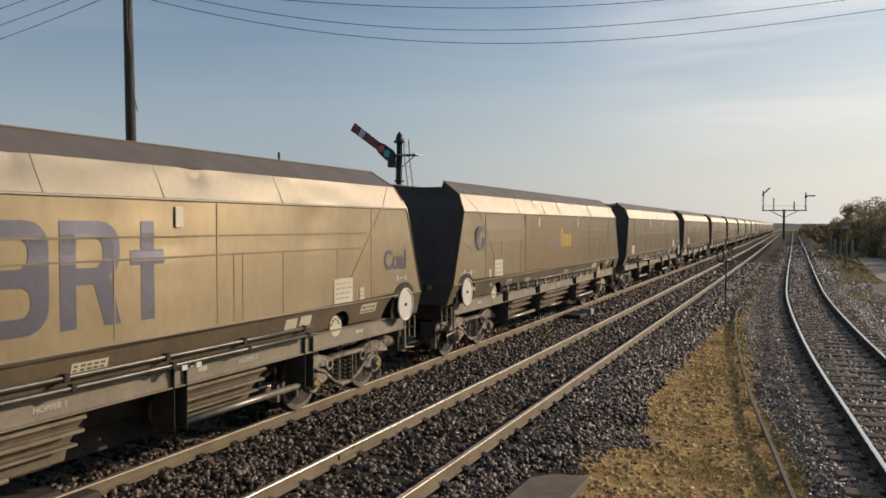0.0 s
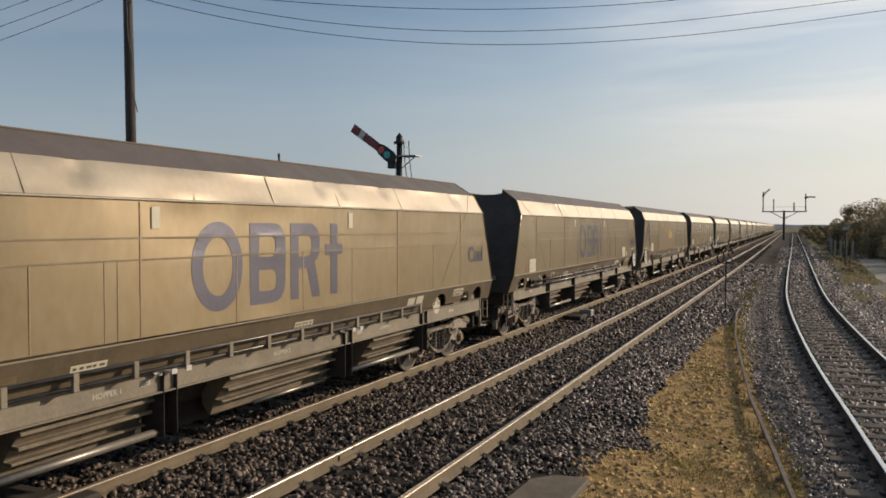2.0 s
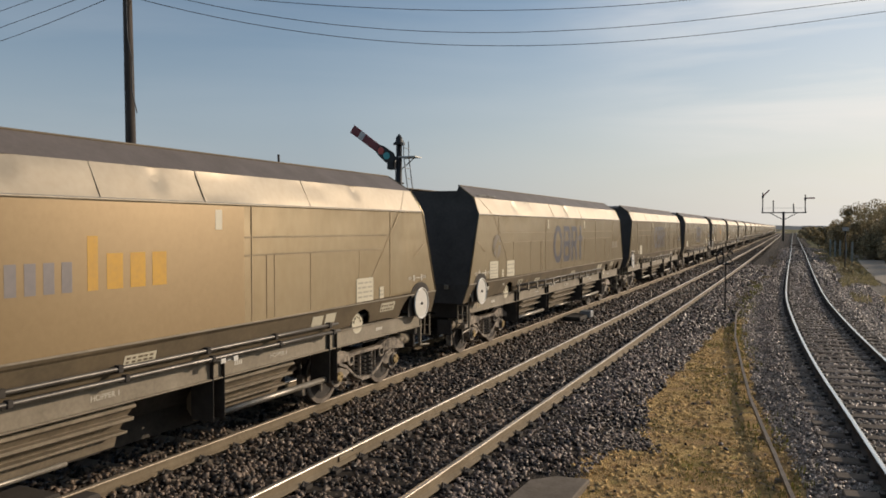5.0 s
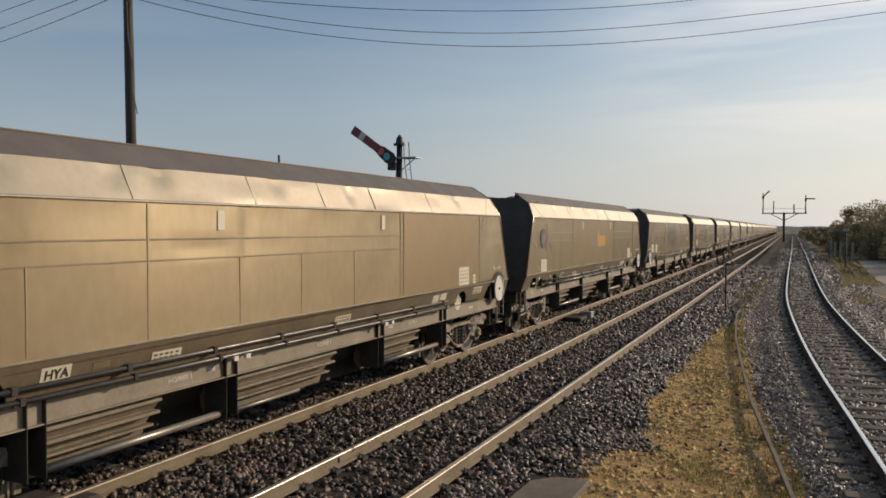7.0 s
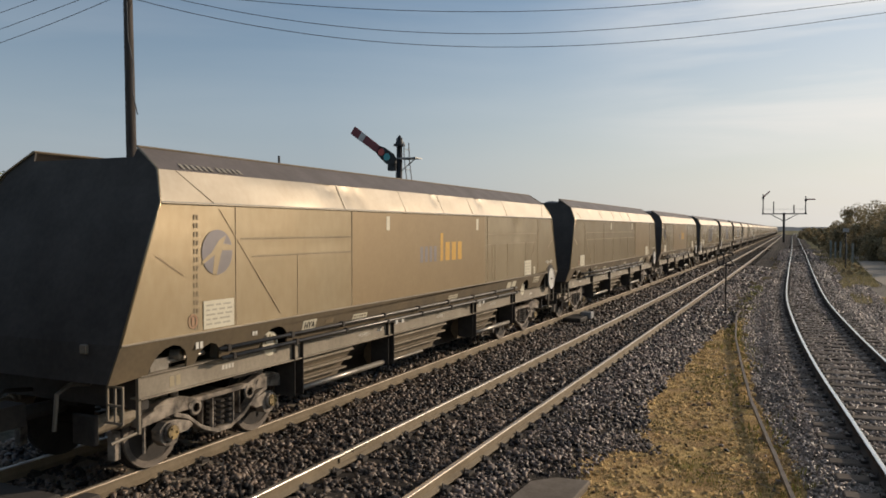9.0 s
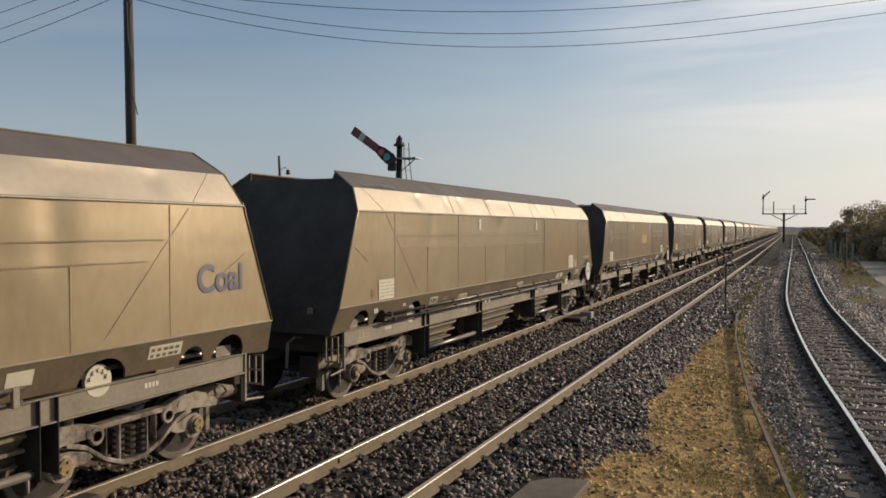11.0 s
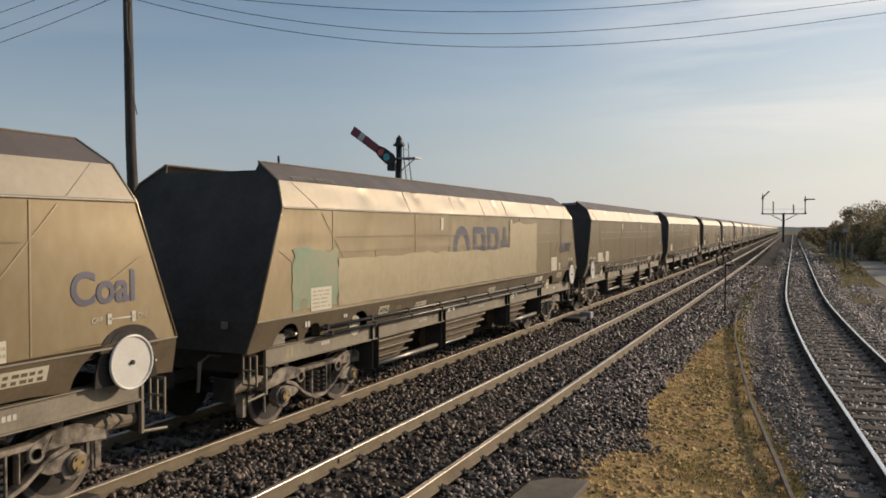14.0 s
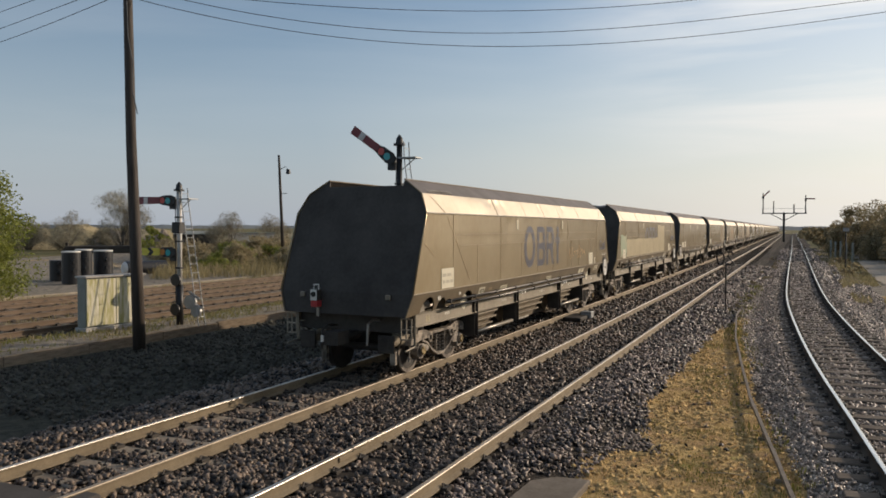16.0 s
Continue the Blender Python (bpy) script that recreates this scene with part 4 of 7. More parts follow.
    # white handbrake wheels at the front end, one a side
    for sx in (1, -1):
        hw = empty("handbrake_wheel")
        hw.parent = wagon
        hw.matrix_basis = pose(sx * 1.44, 7.42, 1.47)
        rv, rf = [], []
        for k in range(32):
            a = 2 * math.pi * k / 32
            for q in range(6):
                b = 2 * math.pi * q / 6
                rr = 0.28 + 0.018 * math.cos(b)
                rv.append((sx * (0.012 + 0.018 * math.sin(b)), rr * math.cos(a), rr * math.sin(a)))
                rf.append((k * 6 + q, k * 6 + (q + 1) % 6, (k + 1) % 32 * 6 + (q + 1) % 6, (k + 1) % 32 * 6 + q))
        part("rim", Build().add(rv, rf), M_disc, hw, smooth=True, m=pose(sx * 0.05, 0, 0))
        # no real hollow: a dark plate paints the recess's shade
        back = arch(-0.42, 0.42, -0.22, 0.38, 12)
        part("recess", Build().slab([(-sx * 0.005 if z < 0.17 else sx * 0.046, y, z) for y, z in back], (-sx * 0.02, 0, 0)).slab([(sx * 0.040, y, z) for y, z in arch(-0.39, 0.39, 0.14, 0.40, 12)], (-sx * 0.02, 0, 0)), M_dark, hw, "dark arched plate standing for a shaded recess")
        part("disc", Build().tube([(0, 0, 0), (sx * 0.012, 0, 0)], 0.265, 32), M_disc, hw, "white enamelled disc", m=pose(sx * 0.05, 0, 0))
        part("hub", Build().tube([(-sx * 0.20, 0, 0), (sx * 0.085, 0, 0)], 0.025, 8), M_dark, hw)
        part("handbrake_handle", Build().slab([(sx * 1.40, 7.86, 1.56), (sx * 1.40, 7.93, 1.50), (sx * 1.40, 7.74, 1.26), (sx * 1.40, 7.70, 1.32)], (sx * 0.012, 0, 0)), M_disc, wagon, "white handbrake release handle")
    return wagon


def letters(text, size, material, name, parent, m, depth=0.001, squeeze=1.0, bold=0.0):
    """Readable writing in the built-in font, as a thin mesh."""
    cu = bpy.data.curves.new(name, "FONT")
    cu.body, cu.size, cu.extrude, cu.offset = text, size, depth, bold
    tmp = bpy.data.objects.new(name, cu)
    me = bpy.data.meshes.new_from_object(tmp)
    bpy.data.objects.remove(tmp)
    me.transform(Matrix.Diagonal((squeeze, 1, 1, 1)))
    me.materials.clear()
    me.materials.append(material)
    ob = new(name, me)
    ob.parent = parent
    ob.matrix_basis = m
    return ob


def facing(y, z, x=1.4752):
    """Onto the side that the camera sees: text runs along +y, upright."""
    return Matrix(((0, 0, 1, x), (1, 0, 0, y), (0, 1, 0, z), (0, 0, 0, 1)))


def ring_shape(cy, cz, ry, rz, thick, a0=0, a1=360, n=28, x=1.4752, t=0.0012):
    out = [(x, cy + ry * math.cos(radians(a0 + (a1 - a0) * k / n)), cz + rz * math.sin(radians(a0 + (a1 - a0) * k / n))) for k in range(n + 1)]
    inn = [(x, cy + (ry - thick) * math.cos(radians(a0 + (a1 - a0) * k / n)), cz + (rz - thick) * math.sin(radians(a0 + (a1 - a0) * k / n))) for k in range(n + 1)]
    full = a1 - a0 == 360
    m = n if full else n + 1
    verts = [(px + k * t, py, pz) for k in (0, 1) for px, py, pz in out[:m] + inn[:m]]
    faces = []
    for k in range(n):
        p, q = k, (k + 1) % m
        faces += [(p, q, m + q, m + p), (2 * m + p, 2 * m + q, 3 * m + q, 3 * m + p), (p, q, 2 * m + q, 2 * m + p), (m + p, m + q, 3 * m + q, 3 * m + p)]
    if not full:
        faces += [(0, m, 3 * m, 2 * m), (m - 1, 2 * m - 1, 4 * m - 1, 3 * m - 1)]
    return Build().add(verts, faces)


def cells(ys, zs, mask, x=1.4752, t=0.0012):
    """A pierced plate on a grid: mask rows run from the top; filled cells share their corners."""
    nz, ny = len(zs), len(ys)
    verts = [(x + k * t, y, z) for k in (0, 1) for z in zs for y in ys]
    faces = []
    def idx(k, i, j):
        return k * nz * ny + i * ny + j
    def on(i, j):
        return 0 <= i < nz - 1 and 0 <= j < ny - 1 and mask[nz - 2 - i][j] == "1"
    for i in range(nz - 1):
        for j in range(ny - 1):
            if on(i, j):
                for k in (0, 1):
                    faces.append((idx(k, i, j), idx(k, i, j + 1), idx(k, i + 1, j + 1), idx(k, i + 1, j)))
                for di, dj, a, b in ((-1, 0, (i, j), (i, j + 1)), (1, 0, (i + 1, j), (i + 1, j + 1)), (0, -1, (i, j), (i + 1, j)), (0, 1, (i, j + 1), (i + 1, j + 1))):
                    if not on(i + di, j + dj):
                        faces.append((idx(0, *a), idx(0, *b), idx(1, *b), idx(1, *a)))
    used = sorted({q for f in faces for q in f})
    new_i = {q: k for k, q in enumerate(used)}
    return Build().add([verts[q] for q in used], [tuple(new_i[q] for q in f) for f in faces])


def pierced(outer, holes, x=1.4744, t=0.0010):
    """A thin painted shape with openings, from outlines in (y, z)."""
    loops = [[Vector((0, y, z)) for y, z in q] for q in [outer] + holes]
    flat = [p for q in loops for p in q]
    tris = mathutils.geometry.tessellate_polygon(loops)
    n = len(flat)
    faces = [tuple(q) for q in tris] + [tuple(n + k for k in q[::-1]) for q in tris]
    o = 0
    for q in loops:
        m = len(q)
        faces += [(o + k, o + (k + 1) % m, n + o + (k + 1) % m, n + o + k) for k in range(m)]
        o += m
    return Build().add([(x + t * k, p.y, p.z) for k in (0, 1) for p in flat], faces)


def soft_block(y0, y1, z0, z1, r_low, r_high, n=7):
    """An upright rectangle whose far corners are rounded."""
    low = [(y1 - r_low + r_low * math.sin(math.pi / 2 * k / n), z0 + r_low - r_low * math.cos(math.pi / 2 * k / n)) for k in range(n + 1)] if r_low else [(y1, z0)]
    high = [(y1 - r_high + r_high * math.cos(math.pi / 2 * k / n), z1 - r_high + r_high * math.sin(math.pi / 2 * k / n)) for k in range(n + 1)] if r_high else [(y1, z1)]
    return [(y0, z0)] + low + high + [(y0, z1)]


def blue_mark(ty, wagon, turn, n, flip, material=M_blue):
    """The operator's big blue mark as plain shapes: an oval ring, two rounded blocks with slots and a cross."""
    z0, z1 = 1.86, 2.93

    def paint(build, label):
        part("painted_mark", draped(build, "painted_mark", material, n, flip), None, wagon, label, m=turn)

    paint(ring_shape(ty + 0.46, (z0 + z1) / 2, 0.46, 0.55, 0.19, x=1.4744), "faded blue oval ring")
    y = ty + 1.07
    paint(pierced(soft_block(y, y + 0.76, z0, z1, 0.27, 0.25), [soft_block(y + 0.19, y + 0.56, z0 + 0.17, 2.31, 0.11, 0.11), soft_block(y + 0.19, y + 0.54, 2.48, z1 - 0.17, 0.11, 0.11)]), "faded blue rounded block with two slots")
    y = ty + 1.95
    legs = [(y, z0), (y + 0.19, z0), (y + 0.19, 2.29), (y + 0.40, 2.29), (y + 0.53, z0), (y + 0.74, z0), (y + 0.60, 2.36)]
    paint(pierced(legs + soft_block(y, y + 0.73, 2.36, z1, 0.22, 0.26)[2:], [soft_block(y + 0.19, y + 0.52, 2.46, z1 - 0.17, 0.12, 0.12)]), "faded blue rounded block on two legs")
    y = ty + 2.82
    paint(cells([y, y + 0.15, y + 0.34, y + 0.49], [z0, 2.46, 2.62, z1], ("010", "111", "010"), x=1.4744), "faded blue upright cross")


def roundel(y, z, wagon, turn, material):
    b = ring_shape(y, z, 0.275, 0.275, 0.274)
    part("painted_roundel", b, material, wagon, "faded blue painted roundel", m=turn)
    sweep = [(-0.27, -0.10), (-0.10, 0.0), (0.02, 0.14), (0.16, 0.20), (0.10, 0.10), (0.27, 0.08), (0.27, 0.02), (0.08, 0.02), (-0.02, -0.27), (-0.09, -0.26), (-0.05, -0.03), (-0.26, -0.14)]
    part("roundel_swoosh", Build().slab([(1.4768, y + a, z + c) for a, c in sweep], (0.001, 0, 0)), M_body, wagon, m=turn)


def notice(y, z, w, h, lines, wagon, turn, slope=0.0, x=1.4752, material=M_plate):
    plate = part("notice_plate", Build().box(x, x + 0.0024, y, y + w, z, z + h), material, wagon, "cream notice plate with small print", m=turn)
    b = Build()
    for k in range(lines):
        zz = z + h - h * (k + 1) / (lines + 1)
        a = y + w * 0.08
        while a < y + w * 0.85:
            q = min(y + w * 0.93, a + w * random.uniform(0.12, 0.35))
            b.box(x + 0.0024, x + 0.0034, a, q, zz - h * 0.16 / lines, zz + h * 0.16 / lines)
            a = q + w * 0.07
    part("print_bar", b, M_ink, plate)
    return plate


def stencil(y, z, w, h, wagon, turn, x=1.4752, n=4, material=M_white):
    """Small stencilled writing too worn to read, as bars."""
    b = Build()
    for k in range(n):
        b.box(x, x + 0.0014, y + w * k / n, y + w * (k + 0.7) / n, z, z + h)
    part("stencil_bar", b, material, wagon, m=turn)


def skirt_panel(y, z, w, h, wagon, turn, material=M_dust, bars=2):
    """A data panel painted on the sloping skirt."""
    y, w, h = (y + 0.2, 0.45, h * 0.85) if w > 0.5 else (y, w, h)
    def at(yy, zz, k):
        return (1.4785 - (1.65 - zz) * 0.30 + k, yy, zz)
    p = part("data_panel", Build().slab([at(y, z, 0.001), at(y + w, z, 0.001), at(y + w, z + h, 0.001), at(y, z + h, 0.001)], (0.003, 0, 0)), material, wagon, m=turn)
    if bars and w > 0.3:
        b = Build()
        for k in range(bars):
            z1 = z + h * (k + 0.8) / (bars + 0.35)
            z2 = z1 - h * 0.55 / (bars + 0.35)
            for q in range(5):
                a, c = y + w * (0.06 + 0.18 * q), y + w * (0.06 + 0.18 * q + random.uniform(0.09, 0.15))
                b.slab([at(a, z2, 0.0045), at(c, z2, 0.0045), at(c, z1, 0.0045), at(a, z1, 0.0045)], (0.001, 0, 0))
        part("print_bar", b, M_skirt, p)["kind"] = "stuff"
    return p


def blotch(name, label, y0, y1, z0, z1, x, material, seed, wagon, turn, wave=0.10):
    """A patch of paint with an uneven brushed edge."""
    pts = []
    def w(a, b):
        return wave * (noise.noise((a * 1.9, b * 1.9, seed)) + 0.5 * noise.noise((a * 6.0, b * 6.0, seed + 3)))
    k = 22
    pts += [(y0 + (y1 - y0) * i / k, z0 + 0.4 * w(i * (y1 - y0) / k, 0)) for i in range(k)]
    pts += [(y1 + w(i * 0.3, 7), z0 + (z1 - z0) * i / 8) for i in range(8)]
    pts += [(y1 - (y1 - y0) * i / k, z1 + w(i * (y1 - y0) / k, 14)) for i in range(k)]
    pts += [(y0 + w(i * 0.3, 21), z1 - (z1 - z0) * i / 8) for i in range(8)]
    part(name, Build().slab([(x, a, b) for a, b in pts], (0.0008, 0, 0)), material, wagon, label, m=turn)


def dress(wagon, n, flip):
    """Lettering and notices on the side that faces the near line; y is counted from the middle."""
    turn = pose(0, 0, 0, 0, 0, 180) if flip else Matrix.Identity(4)
    rnd = random.Random(40 + n)
    if n in (0, 7, 8, 9):
        blue_mark(-1.70, wagon, turn, n, flip)
    if n == 1:
        blue_mark(-1.70, wagon, turn, n, flip)
        blotch("overpaint", "pale streaky overpainted patch", -6.10, 1.75, 1.70, 2.43, 1.4772, M_tan, 1, wagon, turn, 0.06)
        blotch("overpaint", "pale streaky overpainted patch", 1.72, 3.90, 1.70, 3.03, 1.4768, M_tan, 2, wagon, turn, 0.07)
        blotch("green_patch", "washed-out green painted patch", -7.30, -6.12, 1.72, 2.60, 1.4756, M_green, 3, wagon, turn, 0.10)
        for k in range(3):
            y = 6.60 + k * 0.27
            part("painted_mark", Build().slab([(1.4752, y + 0.02, 2.20), (1.4752, y + 0.15, 2.20), (1.4752, y + 0.26, 2.46), (1.4752, y + 0.07, 2.46)], (0.0012, 0, 0)), M_blue, wagon, "blue slanted block", m=turn)
        b = Build()
        for a in (90, 210, 330):
            q = ring_shape(6.33 + 0.11 * math.cos(radians(a)), 2.32 + 0.11 * math.sin(radians(a)), 0.09, 0.09, 0.09, 0, 360, 12)
            b.add(q.v, q.f)
        part("painted_emblem", b, M_blue, wagon, "blue three-lobed emblem", m=turn)
    if n in (0, 2, 8, 9):
        letters("Coal", 0.46, M_blue, "painted_word", wagon, turn @ facing(6.68, 2.13, 1.4735), squeeze=0.95, bold=0.012)
    if n == 0:
        pts = []
        for k in range(60):
            y = 2.58 + k * 0.034
            pts.append((1.4752, y, 2.10 + 0.20 * math.sin(k * 0.72) * (0.6 + 0.4 * math.sin(k * 0.21)) - (0.22 if k < 3 else 0)))
        sc = Build()
        for a, b in zip(pts, pts[1:]):
            sc.slab([a, b, (b[0], b[1] + 0.012, b[2] + 0.022), (a[0], a[1] + 0.012, a[2] + 0.022)], (0.002, 0, 0))
        part("spray_scrawl", sc, M_orange, wagon, "orange sprayed scrawl", m=turn)
    if n in (4, 6, 10):
        part("repainted_panel", Build().box(1.4735, 1.4748, -3.44, 2.32, 1.665, 3.15), M_patch, wagon, "darker repainted middle panel", m=turn)
        x = 1.4752
        y = -0.10
        for k in range(4):
            y0, y1, z1 = ((y, y + 0.13, 2.80), (y + 0.24, y + 0.45, 2.62), (y + 0.55, y + 0.76, 2.62), (y + 0.86, y + 1.07, 2.62))[k]
            part("painted_bar", Build().box(x, x + 0.0014, y0, y1, 2.25, z1), M_yellow, wagon, "yellow painted bar", m=turn)
            part("painted_bar", Build().box(x, x + 0.0014, -1.0 + k * 0.2, -0.88 + k * 0.2, 2.25, 2.55), M_greyblue, wagon, "washed grey painted bar", m=turn)
        roundel(-6.60, 2.60, wagon, turn, M_greyblue if n == 4 else M_blue)
        for k in range(14):
            b = Build().box(1.4722, 1.4732, -7.005, -6.985, 2.99 - k * 0.10, 3.05 - k * 0.10).box(1.4722, 1.4732, -6.955, -6.935, 2.99 - k * 0.10, 3.05 - k * 0.10)
            if n == 4:
                part("gauge_dash", b, M_grime, wagon, m=turn)
    if n in (5, 3):
        part("repainted_panel", Build().box(1.4735, 1.4748, 2.6, 6.1, 1.665, 3.15), M_patch, wagon, "darker repainted panel", m=turn)
    if n == 7:
        roundel(-6.38, 2.45, wagon, turn, M_dullmark)
        stencil(6.05, 2.12, 1.05, 0.24, wagon, turn, n=4, material=M_trace)
    # small notices that every wagon carries
    if flip:
        if n == 2:
            notice(-6.52, 1.67, 0.70, 0.36, 6, wagon, turn)
            notice(-5.76, 1.67, 0.14, 0.18, 2, wagon, turn)
            notice(-5.33, 1.67, 0.54, 0.38, 4, wagon, turn)
            part("warning_roundel", ring_shape(-4.62, 1.80, 0.085, 0.095, 0.02).box(1.4752, 1.4766, -4.64, -4.60, 1.75, 1.85), M_faded, wagon, m=turn)
        else:
            notice(-5.70, 1.68, 0.55, 0.40, 3, wagon, turn)
            notice(-6.05, 1.66, 0.13, 0.22, 2, wagon, turn)
        if n == 7:
            notice(-6.85, 1.68, 0.55, 0.42, 5, wagon, turn)
        for word, y in (("OFF", -7.75), ("ON", -7.02)):
            letters(word, 0.10, M_white, "stencil", wagon, turn @ facing(y, 1.83))
        part("painted_arrow", Build().box(1.4752, 1.4766, -7.50, -7.10, 1.855, 1.875).box(1.4752, 1.4766, -7.52, -7.46, 1.80, 1.94).box(1.4752, 1.4766, -7.14, -7.08, 1.80, 1.94), M_white, wagon, m=turn)
    else:
        notice(5.30 if n == 1 else 5.10, 1.68, 0.54, 0.38, 4, wagon, turn)
        notice(6.06 if n == 1 else 5.86, 1.68, 0.14, 0.20, 2, wagon, turn)
        if n != 0:
            notice(-6.85, 1.68, 0.55, 0.34, 5, wagon, turn)
        else:
            notice(-6.85, 1.68, 0.60, 0.40, 2, wagon, turn)
        q = ring_shape(-7.03, 1.80, 0.075, 0.085, 0.02)
        if n != 0:
            part("warning_roundel", q.box(1.4752, 1.4766, -7.05, -7.01, 1.75, 1.85), M_faded, wagon, m=turn)
        for word, y in (("OFF", 6.93), ("ON", 7.53)):
            letters(word, 0.08, M_white, "stencil", wagon, turn @ facing(y, 1.93))
        part("painted_arrow", Build().box(1.4752, 1.4766, 7.15, 7.48, 1.945, 1.960).box(1.4752, 1.4766, 7.13, 7.18, 1.90, 2.01).box(1.4752, 1.4766, 7.45, 7.50, 1.90, 2.01), M_white, wagon, m=turn)
    for y in (-2.26, 1.84):
        part("number_tag", Build().box(1.4752, 1.4766, y - 0.06, y + 0.06, 2.86, 3.10), M_plate, wagon, m=turn)
    # painted data on the skirt and the solebar
    p = skirt_panel(-4.75, 1.42, 0.34, 0.14, wagon, turn, M_plate, 0)
    letters("HYA", 0.135, M_dark, "stencil", p, Matrix(((0, 0.3, 1, 1.4215), (1, 0, 0, -4.71), (0, 1, -0.3, 1.437), (0, 0, 0, 1))), bold=0.003)
    for y, w, h, z in ((-4.15, 0.22, 0.07, 1.45), (-3.55, 0.62, 0.13, 1.40), (0.2, 0.9, 0.12, 1.42), (5.95, 0.5, 0.15, 1.44), (3.9, 0.28, 0.15, 1.42), (4.25, 0.28, 0.15, 1.43)):
        skirt_panel(y, z, w, h, wagon, turn, M_seam if h < 0.08 else M_plate)
    stencil(-6.95, 1.46, 0.14, 0.08, wagon, turn, 1.445, 2)
    stencil(-5.9, 1.49, 0.12, 0.07, wagon, turn, 1.445, 2)
    for y, w in ((-2.35, 0.18), (2.3, 0.2), (-6.35, 0.3), (6.0, 0.28)):
        stencil(y, 1.11, w * 0.8, 0.055, wagon, turn, 1.3255, 4)
    for y in (-3.0, 0.05, 3.05):
        letters("HOPPER 2" if flip and y == 0.05 else "HOPPER 1", 0.088, M_white, "stencil", wagon, turn @ facing(y, 1.09, 1.3255))
    stencil(-7.25, 1.06, 0.2, 0.12, wagon, turn, 1.3255, 2, M_tan)
    # worn fleet number on the capping, kept as bars
    b = Build()
    nx, nz = P_TOP[1] - P_KNEE[1], P_KNEE[0] - P_TOP[0]
    for k in range(11):
        y = -6.95 + k * 0.10 + 0.05 * (k > 5)
        a = Vector((P_KNEE[0] - 0.03, y, P_KNEE[1] + 0.022))
        c = Vector((P_KNEE[0] - 0.12, y + 0.012, P_KNEE[1] + 0.082))
        off = Vector((0.004, 0, 0.006))
        b.slab([a + off, a + off + Vector((0, 0.05, 0)), c + off + Vector((0, 0.05, 0)), c + off], (0.002, 0, 0.003))
    part("number_bar", b, M_dust, wagon, m=turn)["kind"] = "stuff"


TRAIN = []
FLIPPED = {2, 7, 8, 10, 12, 13, 16, 18, 21, 23}
first = make_wagon()
for n in range(27):
    w = first if n == 0 else copy_thing(first, Matrix.Identity(4))
    TRAIN.append((w, n in FLIPPED))
KINDS = {}
for ob in [c for c in first.children if c.name.startswith(("side_sheet", "upper_sheet"))]:
    sx = 1 if sum(v.co.x for v in ob.data.vertices) > 0 else -1
    make, material = (flank, M_body) if ob.name.startswith("side") else (shoulder, M_upper)
    KINDS[ob.data.name] = [ob.data] + [make(sx, k).data("sheet", material, smooth=True) for k in (1, 2)]
for n, (w, flip) in enumerate(TRAIN):
    for ob in [c for c in w.children if c.name.startswith(("side_sheet", "upper_sheet"))]:
        ob.data = KINDS[ob.data.name][sheet_kind(n)]
for n, (w, flip) in enumerate(TRAIN):
    if n <= 12:
        dress(w, n, flip)
    if n in (0, 7, 8, 9):
        w["label"] = "dusty gold-grey coal hopper wagon with a big blue mark"
    if n in (4, 6, 10):
        w["label"] = "gold-grey coal hopper wagon with a repainted yellow-marked panel"
    if n == 1:
        w["label"] = "coal hopper wagon with green and pale overpainted patches"


def tail_lamp(wagon):
    lamp = empty("tail_lamp")
    lamp.parent = wagon
    lamp.matrix_basis = pose(-0.57, -8.205, 1.42)
    part("lamp_case", Build().box(-0.064, 0.064, -0.09, 0.09, 0.0, 0.28).tube([(0, -0.09, 0.19), (0, -0.13, 0.19)], 0.052, 14), M_dark, lamp, bevel=0.012)
    part("lamp_base", Build().box(-0.068, 0.068, -0.095, 0.095, -0.06, 0.07), M_red, lamp, "red lamp base", bevel=0.012)
    part("lamp_handle", Build().tube([(-0.055, 0, 0.27), (-0.055, 0, 0.37), (0.055, 0, 0.37), (0.055, 0, 0.27)], 0.016, 6), M_disc, lamp)
    part("lamp_reflector", Build().box(-0.072, 0.072, -0.098, -0.092, 0.07, 0.28), M_disc, lamp, bevel=0.02)
    part("lamp_prong", Build().box(-0.03, 0.03, 0.05, 0.10, -0.25, 0.0), M_pipe, lamp)


tail_lamp(TRAIN[0][0])


SLACK = {1: -0.06, 2: -0.18, 4: 0.07, 6: -0.07, 7: 0.12}   # loose couplings


SURGE = {4.0: 0.11, 14.0: 0.17, 14.5: -0.04}                # small surges of the train, in metres


def train_at(t):
    """Where the rear cantrail of the last wagon is at t seconds."""
    return 0.016429 * t * t + 10.69249 * t - 161.888 + SURGE.get(t, 0.0)


# ---------- posts, wires and signals ----------
M_pole = mat("creosoted_pole_wood", (0.085, 0.065, 0.05), (0.035, 0.027, 0.02), 0.8, 0, 50, 4, 0.9, 0.5, 0.01, streak=(4, 4, 0.25))
M_wire = mat("dark_wire", (0.10, 0.10, 0.10), (0.06, 0.06, 0.06), 0.6, 0.2, 30, 3, 0.5, 0)


